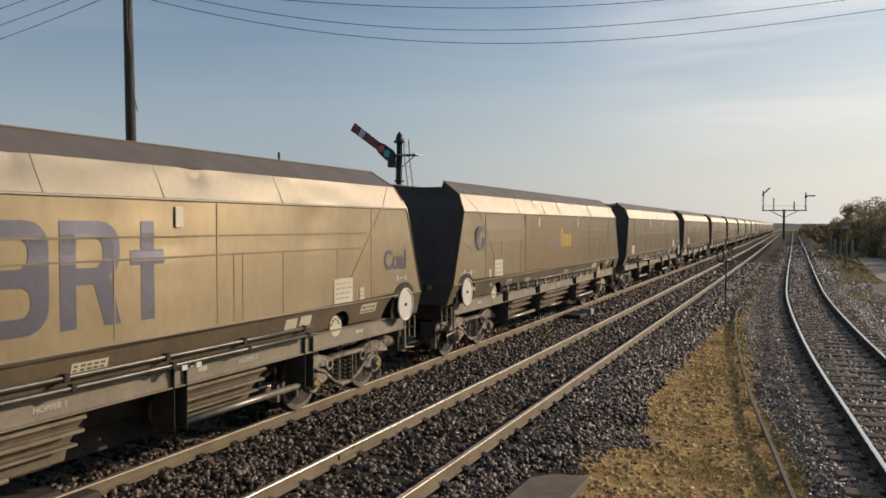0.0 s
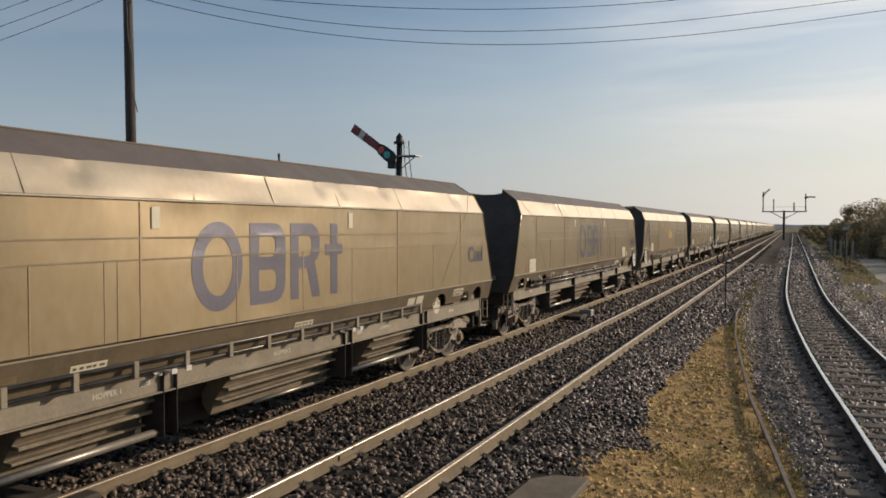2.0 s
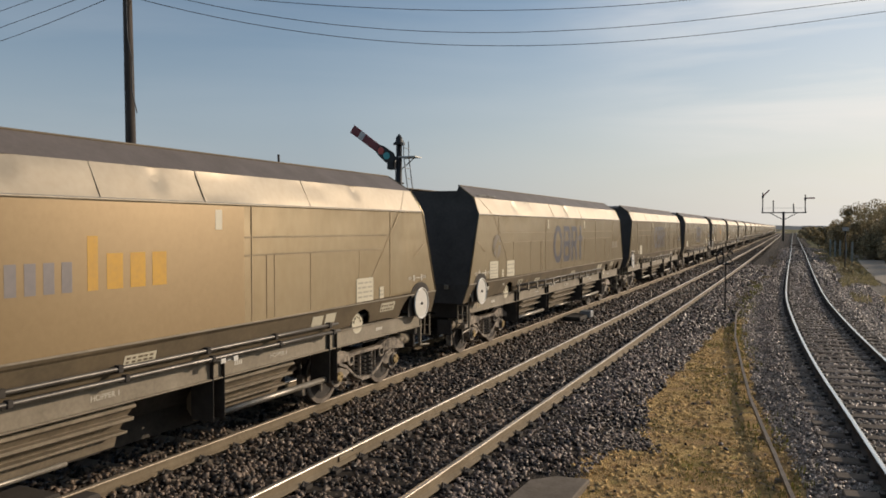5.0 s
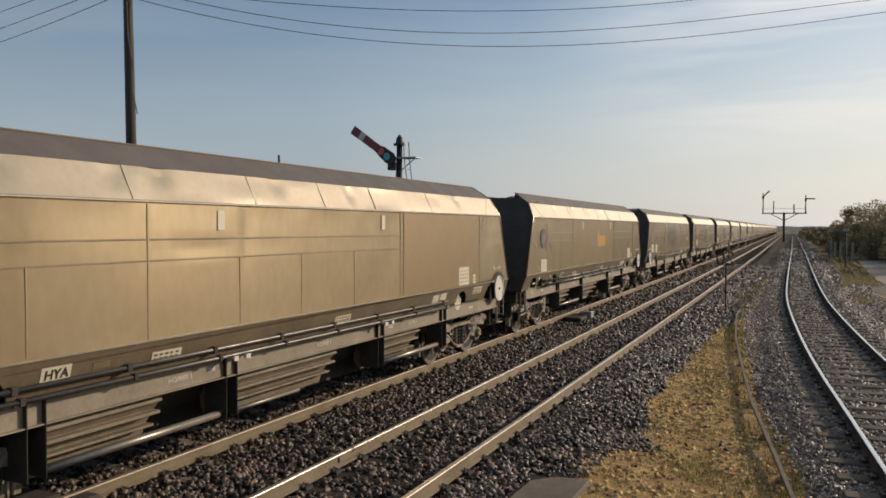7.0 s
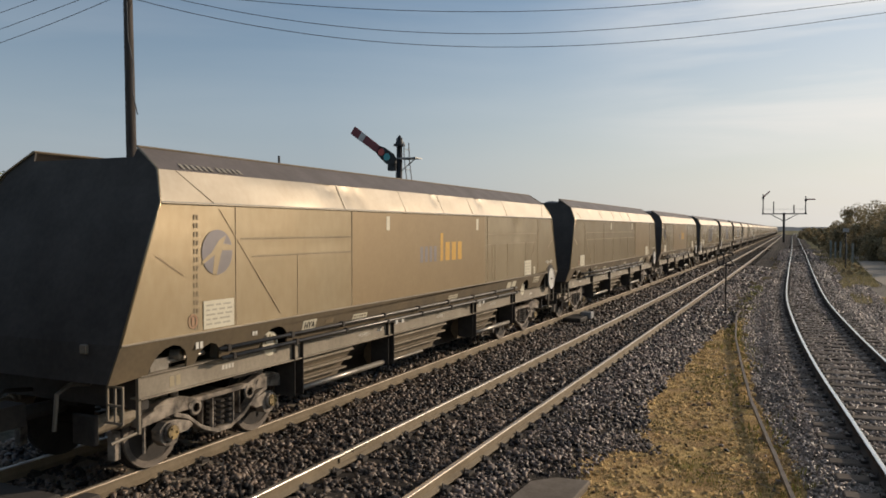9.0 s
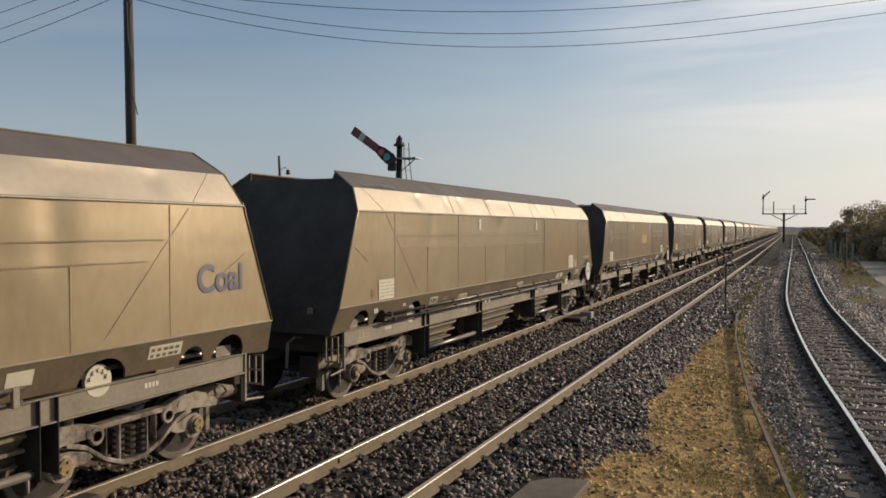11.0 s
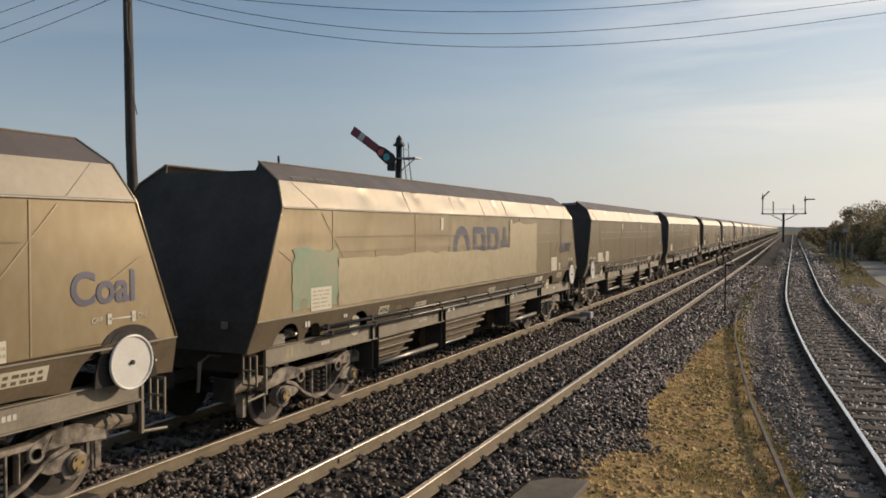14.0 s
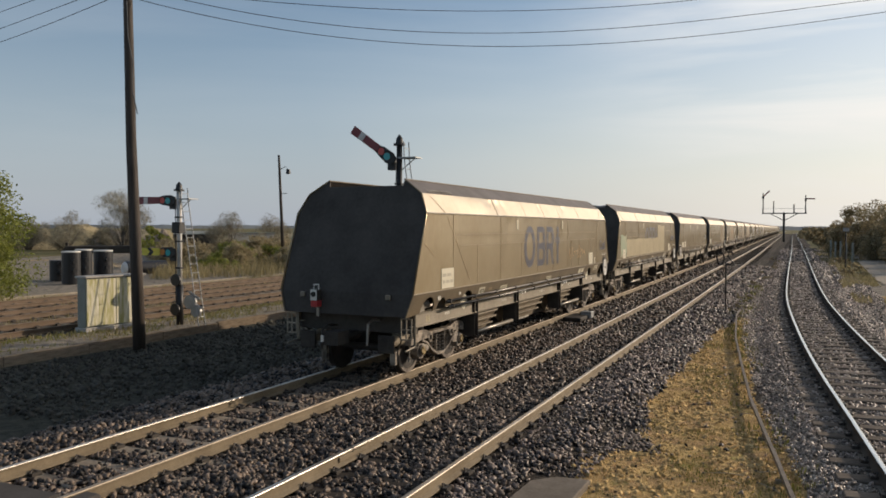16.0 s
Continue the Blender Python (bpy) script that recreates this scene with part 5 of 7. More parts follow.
def telegraph_pole():
    pole = empty("telegraph_pole", pose(-15.89, 15.46, -0.35))
    tagged(pole, "tall dark creosoted wooden telegraph pole leaning slightly", "telegraph pole")
    part("shaft", Build().tube([(0, 0, 0), (-0.10, 0, 2.5), (-0.27, 0.03, 5.5), (-0.40, 0.08, 9.3), (-0.43, 0.1, 10.4)], 0.165, 14, 0.10), M_pole, pole, smooth=True)
    part("riser_cable", Build().tube([(0.10, -0.10, 6.2), (-0.05, -0.13, 6.8), (-0.02, -0.14, 7.6), (-0.20, -0.12, 8.2), (-0.26, -0.1, 9.6)], 0.014, 6), M_wire, pole)
    part("crossarm", Build().box(-1.0, 0.2, -0.06, 0.06, 9.45, 9.57), M_pole, pole, bevel=0.01)
    return pole


telegraph_pole()


def wire_span(a, b, sag, u0, u1, r=0.010):
    pts = []
    for k in range(41):
        u = u0 + (u1 - u0) * k / 40
        pts.append((a[0] + (b[0] - a[0]) * u, a[1] + (b[1] - a[1]) * u, sum(c * u ** (len(sag) - 1 - i) for i, c in enumerate(sag))))
    ob = part("overhead_wire", Build().tube(pts, r, 5), M_wire)
    return tagged(ob, "sagging dark overhead telephone wire", "wire", "overhead wires")


for q in ((-5.463, 13.742, -6.173, 8.984), (-6.654, 15.009, -6.182, 9.273), (5.726, -1.881, 9.27)):
    wire_span((-16.25, 15.55), (6.12, 33.44), q, 0, 1.1)
for q in ((0.5, 0.45, 9.84), (0.6, -0.03, 9.43), (2.2, -1.10, 9.16)):
    wire_span((-16.25, 15.55), (-44.35, 23.08), q, 0, 1.0)

M_sigred = mat("faded_red_enamel", (0.26, 0.045, 0.05), (0.16, 0.03, 0.035), 0.45, 0, 20, 3, 0.7, 0.05)
M_sigwhite = mat("weathered_white_paint", (0.74, 0.71, 0.66), (0.50, 0.46, 0.40), 0.5, 0, 22, 3, 0.8, 0.08)
M_black = mat("black_painted_iron", (0.028, 0.027, 0.027), (0.014, 0.014, 0.014), 0.5, 0.1, 20, 3, 0.8, 0.1)
M_sigyellow = mat("faded_yellow_enamel", (0.74, 0.62, 0.06), (0.58, 0.48, 0.06), 0.45, 0, 20, 3, 0.7, 0.05)
M_galv = mat("galvanised_steel", (0.42, 0.42, 0.41), (0.26, 0.26, 0.25), 0.5, 0.5, 30, 4, 0.8, 0.08)
M_glassred = mat("red_signal_glass", (0.60, 0.06, 0.05), (0.45, 0.04, 0.03), 0.15, 0, 10, 2, 0.4, 0)
M_glassgreen = mat("blue_green_signal_glass", (0.05, 0.42, 0.42), (0.03, 0.28, 0.28), 0.15, 0, 10, 2, 0.4, 0)
M_glassamber = mat("amber_signal_glass", (0.62, 0.25, 0.06), (0.45, 0.18, 0.04), 0.15, 0, 10, 2, 0.4, 0)


def disc_y(x, z, r, y0, y1, n=18):
    return Build().tube([(x, y0, z), (x, y1, z)], r, n)


def semaphore_arm(signal, z, length, raise_deg, kind="home"):
    """An arm to the left of the post, facing down the line towards the eye."""
    arm = empty("semaphore_arm")
    arm.parent = signal
    arm.matrix_basis = pose(-0.16, -0.16, z, 0, raise_deg, 0)
    body = M_sigred if kind == "home" else M_sigyellow
    tip = -0.30 - length
    if kind == "home":
        part("blade", Build().slab([(-0.50, 0, -0.115), (-0.50, 0, 0.115), (tip, 0, 0.13), (tip, 0, -0.13)], (0, 0.02, 0)), body, arm, "faded red blade", bevel=0.004)
        x = tip + 0.30
        part("stripe", Build().slab([(x, -0.004, -0.123), (x, -0.004, 0.123), (x + 0.18, -0.004, 0.121), (x + 0.18, -0.004, -0.121)], (0, 0.003, 0)), M_sigwhite, arm, "white stripe")
    else:
        part("blade", Build().slab([(-0.50, 0, -0.115), (-0.50, 0, 0.115), (tip, 0, 0.13), (tip + 0.14, 0, 0.0), (tip, 0, -0.13)], (0, 0.02, 0)), body, arm, "yellow fishtailed blade", bevel=0.004)
        x = tip + 0.34
        part("chevron", Build().slab([(x, -0.004, 0.123), (x + 0.17, -0.004, 0.122), (x + 0.29, -0.004, 0), (x + 0.17, -0.004, -0.122), (x, -0.004, -0.123), (x + 0.12, -0.004, 0)], (0, 0.003, 0)), M_black, arm, "black chevron")
    spec = Build()
    spec.slab([(0.12, 0.0, -0.08), (0.12, 0.0, 0.10), (-0.05, 0.0, 0.17), (-0.40, 0.0, 0.16), (-0.56, 0.0, 0.115), (-0.56, 0.0, -0.115), (-0.42, 0.0, -0.16), (-0.10, 0.0, -0.20)], (0, 0.025, 0))
    part("spectacle", spec, M_black, arm, bevel=0.006)
    g1, g2 = (M_glassred, M_glassgreen) if kind == "home" else (M_glassamber, M_glassgreen)
    part("lens", disc_y(-0.42, -0.005, 0.105, -0.015, -0.002), g1, arm, "coloured glass lens")
    part("lens", disc_y(-0.18, -0.02, 0.105, -0.015, -0.002), g2, arm, "blue-green glass lens")
    lamp = Build().box(-0.20, 0.02, 0.06, 0.28, -0.18, 0.16).tube([(-0.09, 0.17, 0.16), (-0.09, 0.17, 0.24)], 0.06, 10)
    part("lamp_case", lamp, M_black, signal, m=pose(-0.14, -0.16, z - 0.12), bevel=0.01)
    return arm


def semaphore(place, label, height, arms, post_mat):
    signal = empty("semaphore_signal", place)
    tagged(signal, label, "railway signal", "semaphore signals")
    low = min(1.6, height * 0.3)
    part("post_base", Build().tube([(0, 0, 0), (0, 0, low)], 0.115, 14), M_black, signal, smooth=True)
    part("post", Build().tube([(0, 0, low), (0, 0, height)], 0.085, 14), post_mat, signal, smooth=True)
    fin = Build().tube([(0, 0, height), (0, 0, height + 0.06)], 0.17, 12).tube([(0, 0, height + 0.06), (0, 0, height + 0.20)], 0.12, 12, 0.09)
    fin.tube([(0, 0, height + 0.20), (0, 0, height + 0.32)], 0.10, 12, 0.01)
    part("finial", fin, M_black, signal)
    for z, length, up, kind in arms:
        semaphore_arm(signal, z, length, up, kind)
        part("pull_rod", Build().tube([(-0.04, -0.13, z - 0.1), (-0.05, -0.13, 0.6)], 0.012, 6), M_black, signal)
    zt = arms[0][0]
    for z in (height * 0.42, height * 0.62, height * 0.8):
        part("post_bracket", Build().box(-0.11, 0.11, -0.11, 0.11, z, z + 0.05), M_black, signal, bevel=0.01)
    # platform and ladder lean to the post's right
    part("service_platform", Build().box(0.08, 0.62, -0.22, 0.22, zt + 0.02, zt + 0.05).tube([(0.08, 0, zt - 0.3), (0.5, 0, zt + 0.02)], 0.015, 6), M_galv, signal)
    foot = 0.95 if height > 4.2 else 0.85
    for y in (-0.16, 0.16):
        part("ladder_rail", Build().tube([(foot, y, 0.0), (0.24, y, zt), (0.22, y, height + 0.1)], 0.016, 6), M_galv, signal)
    k = 0.3
    while k < height:
        x = foot + (0.24 - foot) * min(1, k / zt)
        part("ladder_rung", Build().tube([(x, -0.16, k), (x, 0.16, k)], 0.011, 6), M_galv, signal)
        k += 0.29
    return signal


main_sig = semaphore(pose(-10.50, 20.0, -0.37), "semaphore signal with its red arm raised beside the running line", 5.62, [(5.22, 1.30, 35, "home")], M_black)
yard_sig = semaphore(pose(-17.37, 18.53, -0.12) @ Matrix.Scale(0.924, 4), "white-posted semaphore signal with red arm level above a yellow arm", 4.45,
                     [(4.15, 1.25, 0, "home"), (2.42, 1.15, 0, "distant")], M_sigwhite)
part("balance_lever", Build().tube([(-0.05, -0.2, 0.52), (-0.05, -0.14, 0.52)], 0.2, 16).tube([(-0.02, -0.2, 1.5), (-0.02, -0.12, 1.5)], 0.2, 16), M_black, yard_sig, bevel=0.01)
part("balance_weight", Build().tube([(0.55, -0.16, 0.78), (0.55, -0.04, 0.78)], 0.24, 16).box(0.1, 0.6, -0.12, -0.08, 0.9, 0.98, pose(0, 0, 0.3, 0, 25, 0)), M_galv, yard_sig, bevel=0.01)
part("balance_weight", Build().tube([(0.80, -0.16, 0.50), (0.80, -0.04, 0.50)], 0.20, 16).box(0.1, 0.85, -0.12, -0.08, 0.68, 0.75, pose(0, 0, 0.25, 0, 22, 0)), M_galv, yard_sig, bevel=0.01)
part("relay_box", Build().box(-0.2, 0.12, -0.15, 0.15, 3.05, 3.42), M_black, yard_sig, bevel=0.02)


def far_bracket_signal():
    """The far signal: one post, a long bracket, two dolls with arms raised and two bare dolls."""
    g = empty("bracket_signal", pose(-3.40, 208.0, -0.40, 0, 0, heading(208)))
    tagged(g, "distant bracket signal with two arms on a long platform", "railway signal", "semaphore signals")
    part("post", Build().tube([(0, 0, 0), (0, 0, 7.2)], 0.27, 10), M_black, g)
    part("platform", Build().box(-5.0, 5.1, -0.5, 0.5, 6.85, 7.10), M_black, g)
    for sx in (-1, 1):
        part("brace", Build().tube([(0, 0, 5.2), (sx * 3.0, 0, 6.85)], 0.10, 6), M_black, g)
        part("handrail", Build().tube([(sx * 4.9, -0.45, 8.1), (0, -0.45, 8.1)], 0.035, 5).tube([(sx * 4.9, -0.45, 7.1), (sx * 4.9, -0.45, 8.1)], 0.035, 5).tube([(sx * 2.4, -0.45, 7.1), (sx * 2.4, -0.45, 8.1)], 0.035, 5), M_galv, g)
    for x, top, arm in ((-4.75, 11.6, 45), (4.75, 11.0, 0), (-2.35, 9.7, None), (2.2, 8.9, None)):
        part("doll", Build().tube([(x, 0, 7.1), (x, 0, top)], 0.13, 8), M_black, g)
        part("doll_cap", Build().tube([(x, 0, top), (x, 0, top + 0.35)], 0.22, 8, 0.05), M_black, g)
        if arm is not None:
            part("arm", Build().slab([(0.15, 0, -0.15), (0.15, 0, 0.15), (2.1, 0, 0.15), (2.1, 0, -0.15)], (0, 0.03, 0)), M_sigred, g, m=pose(x, -0.15, top - 0.55, 0, -arm, 0))
            part("lamp_case", Build().box(-0.25, 0.25, -0.35, -0.1, -0.4, 0.15), M_black, g, m=pose(x, 0, top - 0.6))
    return g


far_bracket_signal()


def speed_sign():
    sign = empty("speed_sign", pose(-2.56, 32.1, -0.40, 0, 0, 8))
    tagged(sign, "cut-out speed sign on a thin dark post, seen from behind", "speed sign")
    part("post", Build().tube([(0, 0, 0), (0, 0, 2.0)], 0.028, 8), M_black, sign)
    b = Build()
    ring = [(-0.20 + 0.13 * math.cos(a), 0, 2.12 + 0.24 * math.sin(a)) for a in [2 * math.pi * k / 8 for k in range(9)]]
    b.tube(ring, 0.036, 6)
    part("numeral", b, M_black, sign, "dark cut-out ring numeral")
    b = Build().tube([(0.02, 0, 1.92), (0.30, 0, 1.92), (0.06, 0, 2.22), (0.10, 0, 2.36), (0.22, 0, 2.36), (0.26, 0, 2.25)][::-1], 0.034, 6)
    part("numeral", b, M_black, sign, "dark cut-out bent numeral")
    part("crossbar", Build().box(-0.30, 0.30, -0.012, 0.012, 1.86, 1.90), M_black, sign)
    return sign


speed_sign()


M_rod = mat("rusty_point_rod", (0.24, 0.19, 0.14), (0.11, 0.085, 0.06), 0.7, 0.2, 30, 3, 0.9, 0.2)


def rodding():
    """Point rodding on stools along the turf's edge, ending in a bent joint."""
    line = empty("point_rodding")
    tagged(line, "weathered steel point rodding on low stools beside turf", "point rodding", kind="structure")
    pts = []
    for k in range(40):
        s = 5.5 + k * 0.68
        p = along(s, rod_line(s) + 0.008 * noise.noise((s, 0, 0)), LOW + 0.15)
        pts.append(p)
    rod = Build()
    for a, b in zip(pts, pts[1:]):
        wide, tall = Vector((0.026, 0, 0)), Vector((0, 0, 0.055))
        rod.add([a - wide - tall, a + wide - tall, a + wide, a - wide, b - wide - tall, b + wide - tall, b + wide, b - wide], [(0, 1, 2, 3), (4, 7, 6, 5), (0, 4, 5, 1), (1, 5, 6, 2), (2, 6, 7, 3), (3, 7, 4, 0)])
    part("rod", rod, M_rod, line)
    for k in range(12):
        s = 6.4 + k * 2.2
        p = along(s, rod_line(s), ground_z(s, rod_line(s)) - 0.02)
        part("stool", Build().box(-0.09, 0.09, -0.04, 0.04, 0, 0.07).box(-0.035, 0.035, -0.025, 0.025, 0.07, 0.15), M_under, line, m=pose(p.x, p.y, p.z, 0, 0, 6), bevel=0.01)
    return line


rodding()

# lineside box beside the train's line
lb = empty("lineside_box", rail_pose(25.7, -6.72, -0.16))
tagged(lb, "low grey treadle box beside the rail", "track equipment")
part("case", Build().box(-0.28, 0.32, -0.85, 0.5, 0, 0.13), M_dark, lb, bevel=0.02)
part("junction_box", Build().box(0.05, 0.42, 0.15, 0.55, 0.02, 0.24), M_galv, lb, bevel=0.02)

M_slab = mat("worn_brown_concrete", (0.24, 0.20, 0.155), (0.13, 0.107, 0.08), 0.85, 0, 22, 2.5, 1.0, 0.3, spec=0.2)
# worn concrete slab at the turf's edge
sl = part("concrete_slab", Build().slab([(-3.12, 7.6, 0), (-2.40, 7.6, 0), (-2.36, 9.70, 0), (-2.78, 9.65, 0), (-3.05, 9.36, 0)], (0, 0, 0.14)), M_slab, None, bevel=0.015, m=pose(0, 0, -0.425))
tagged(sl, "worn grey concrete slab half sunk in turf", "slab")

# crossing deck
M_rubber = mat("dark_rubber_deck", (0.105, 0.092, 0.080), (0.065, 0.056, 0.048), 0.85, 0, 24, 2, 0.8, 0.2, spec=0.15)
dk = empty("foot_crossing")
tagged(dk, "dark rubber foot crossing deck across the rails", "crossing", kind="structure")
for x0, x1, y1 in ((-10.4, -8.73, 5.6), (-8.56, -7.25, 5.95), (-7.09, -6.85, 6.13)):
    part("deck_panel", Build().box(x0, x1, 2.0, y1, -0.18, 0.0), M_rubber, dk, bevel=0.03)


# ---------- yard ----------
# old timbers on edge that hold the yard a step above the cess
edging = empty("timber_edging")
tagged(edging, "low edging of old brown timbers holding up the yard", "edging", kind="structure")
edge_rng = random.Random(19)
M_baulk = mat("weathered_edging_timber", (0.30, 0.235, 0.165), (0.13, 0.10, 0.07), 0.9, 0, 30, 3, 1.0, 0.4, rand=0.5, streak=(6, 1, 6), spec=0.15)
edge_s = 2.0
while edge_s < 60:
    ln = edge_rng.uniform(2.3, 2.7)
    p = along(edge_s + ln / 2, YARD_EDGE - 0.06 + edge_rng.gauss(0, 0.012))
    part("timber", Build().box(-0.06, 0.06, -ln / 2 + 0.012, ln / 2 - 0.012, -0.42, -0.105 + edge_rng.gauss(0, 0.010)), M_baulk, edging, bevel=0.012, m=pose(p.x, p.y, 0, 0, 0, edge_rng.gauss(0, 0.25)))
    edge_s += ln

M_cabinet = mat("mildewed_cream_cabinet", (0.72, 0.67, 0.52), (0.40, 0.36, 0.13), 0.6, 0, 9, 2.2, 1.7, 0.1, streak=(4, 4, 0.35))
M_cabside = mat("grey_green_cabinet_side", (0.30, 0.31, 0.28), (0.19, 0.20, 0.16), 0.6, 0, 20, 2, 0.8, 0.1)
M_drum = mat("black_plastic_drum", (0.022, 0.022, 0.024), (0.013, 0.013, 0.014), 0.4, 0, 18, 2, 0.7, 0.05)
M_conc = mat("pale_concrete", (0.50, 0.47, 0.42), (0.34, 0.31, 0.27), 0.8, 0, 20, 2, 0.8, 0.2)


def relay_cabinet():
    # front face looks towards the running lines and the low sun
    cab = empty("relay_cabinet", pose(-18.53, 16.05, -0.12, 0, 0, 84))
    tagged(cab, "mildewed cream two-door relay cabinet on a concrete plinth", "cabinet")
    wd, dp, h = 1.99, 0.40, 1.53
    part("plinth", Build().box(-0.05, wd + 0.05, -0.05, dp + 0.05, -0.1, 0.10), M_conc, cab, bevel=0.015)
    # case greyer than the doors: the side's shade is put into its colour
    part("case", Build().box(0, wd, 0.03, dp, 0.10, h), M_cabside, cab, bevel=0.015)
    for x0, x1 in ((0.03, wd / 2 - 0.01), (wd / 2 + 0.01, wd - 0.03)):
        d = part("door", Build().box(x0, x1, 0.0, 0.035, 0.14, h - 0.03), M_cabinet, cab, "mildewed cream door", bevel=0.008)
        part("door_handle", Build().tube([(x1 - 0.09, -0.035, 0.75), (x1 - 0.09, -0.035, 0.90)], 0.014, 6).box(x1 - 0.11, x1 - 0.07, -0.03, 0.0, 0.80, 0.84), M_galv, d)
    part("roof", Build().box(-0.05, wd + 0.05, -0.06, dp + 0.05, h, h + 0.06), M_conc, cab, bevel=0.015)
    return cab


relay_cabinet()


def drum(x, y, r, h, z=-0.4, rim=True):
    d = empty("plastic_drum", pose(x, y, z))
    tagged(d, "large upright black drum with a highlight painted round its top", "drum", "black drums in the yard")
    part("shell", Build().tube([(0, 0, 0), (0, 0, h)], r, 24), M_drum, d, bevel=0.02)
    # white band that paints the bright highlight on the drum's top edge
    if rim:
        part("rim", Build().tube([(0, 0, h - 0.03), (0, 0, h + 0.05)], r * 1.03, 24), M_disc, d, "rim painted white as a highlight", bevel=0.01)
    for k in range(2):
        part("socket", Build().tube([(r * 0.9, -0.2, h * 0.45 + k * 0.5), (r * 1.25, -0.25, h * 0.45 + k * 0.5)], 0.13, 12), M_drum, d)
    return d


drum(-37.5, 31.5, 0.50, 1.85)
drum(-38.6, 33.3, 0.46, 1.90)
drum(-38.9, 35.0, 0.55, 1.80)
drum(-40.3, 32.9, 0.45, 1.28, rim=False)

tank = empty("lying_cylinder", pose(-40.9, 40.2, -0.4, 0, 0, 72))
tagged(tank, "black cylinder with a white dished end lying down", "cylinder")
part("shell", Build().tube([(-1.3, 0, 0.48), (1.6, 0, 0.48)], 0.48, 22), M_drum, tank, bevel=0.03)
part("dished_end", Build().tube([(-1.3, 0, 0.48), (-1.38, 0, 0.48), (-1.44, 0, 0.48)], 0.46, 22, 0.3), M_disc, tank)

low_wagon = empty("flat_wagon", pose(-64.0, 57.2, -0.4, 0, 0, 48))
tagged(low_wagon, "dark low rusty wagon among scrub", "wagon")
part("body", Build().box(-3.2, 3.2, -1.1, 1.1, 0.55, 1.35), M_dark, low_wagon, bevel=0.05)
part("frame", Build().box(-3.4, 3.4, -0.9, 0.9, 0.3, 0.55), M_black, low_wagon, bevel=0.03)
for wx in (-2.3, 2.3):
    part("wheelset", Build().tube([(wx, -0.9, 0.32), (wx, 0.9, 0.32)], 0.32, 14), M_black, low_wagon)
part("stake", Build().box(-3.1, -2.9, -1.0, 1.0, 1.35, 1.7), M_dark, low_wagon)

hut = empty("site_hut", pose(-62.0, 78.5, -0.4, 0, 0, 55))
tagged(hut, "low pale grey site hut beyond the scrub", "hut")
part("wall", Build().box(-2.6, 2.6, -1.2, 1.2, 0, 2.5), M_conc, hut, bevel=0.03)
part("roof", Build().box(-2.75, 2.75, -1.3, 1.3, 2.5, 2.62), M_cabside, hut, bevel=0.02)
part("door", Build().box(-0.3, 0.6, -1.23, -1.2, 0.5, 2.2), M_dark, hut)
shed = empty("dark_shed", pose(-65.5, 72.5, -0.4, 0, 0, 50))
tagged(shed, "dark open-sided shed beyond the scrub", "shed")
part("wall", Build().box(-2.4, 2.4, -1.2, 1.2, 0, 2.4), M_dark, shed, bevel=0.03)
part("roof", Build().slab([(-2.6, -1.4, 2.4), (2.6, -1.4, 2.4), (2.6, 1.4, 2.75), (-2.6, 1.4, 2.75)], (0, 0, 0.06)), M_cabside, shed)

far_pole = empty("telegraph_pole", pose(-41.2, 56.6, -0.4, 0, -1.5, 0))
tagged(far_pole, "slender dark wooden pole with a lamp arm", "telegraph pole")
part("shaft", Build().tube([(0, 0, 0), (-0.1, 0, 5), (-0.2, 0, 9.6)], 0.16, 10, 0.10), M_pole, far_pole, smooth=True)
part("lamp_arm", Build().tube([(-0.18, 0, 8.3), (0.3, 0.2, 8.6), (0.5, 0.35, 8.3)], 0.03, 6), M_black, far_pole)
part("lamp", Build().tube([(0.5, 0.35, 8.35), (0.5, 0.35, 7.95)], 0.16, 10, 0.22), M_black, far_pole)
part("step_iron", Build().box(-0.1, 0.55, -0.03, 0.03, 6.2, 6.25), M_black, far_pole)

kerb = part("yard_kerb", Build().box(-0.10, 0.10, -16, 22, -0.1, 0.10), M_sole, None, bevel=0.02, m=pose(-31.6, 34.0, -0.33, 0, 0, 0))
tagged(kerb, "pale concrete edging along the yard sidings", "kerb", kind="structure")


# ---------- vegetation ----------
M_bark = mat("grey_brown_bark", (0.12, 0.10, 0.08), (0.06, 0.048, 0.037), 0.85, 0, 30, 4, 0.8, 0.4)
M_leaf1 = mat("fresh_spring_leaf", (0.32, 0.33, 0.07), (0.125, 0.15, 0.03), 0.6, 0, 10, 0.9, 0.6, 0, island=0.9, world_space=True, pass_light=0.45)
M_leaf2 = mat("dark_hedge_leaf", (0.36, 0.29, 0.17), (0.17, 0.145, 0.08), 0.65, 0, 8, 0.5, 0.6, 0, island=0.9, world_space=True, pass_light=0.45)
M_leaf3 = mat("brown_scrub_twig", (0.50, 0.41, 0.245), (0.23, 0.19, 0.105), 0.8, 0, 8, 0.4, 0.6, 0, island=0.9, world_space=True, pass_light=0.45)
M_twig = mat("bare_twig", (0.24, 0.20, 0.16), (0.14, 0.115, 0.09), 0.85, 0, 20, 2, 0.6, 0)


M_twigs = mat("fine_twig_haze", (0.36, 0.32, 0.23), (0.19, 0.168, 0.115), 0.85, 0, 8, 0.5, 0.8, 0, island=0.6, world_space=True, pass_light=0.3)


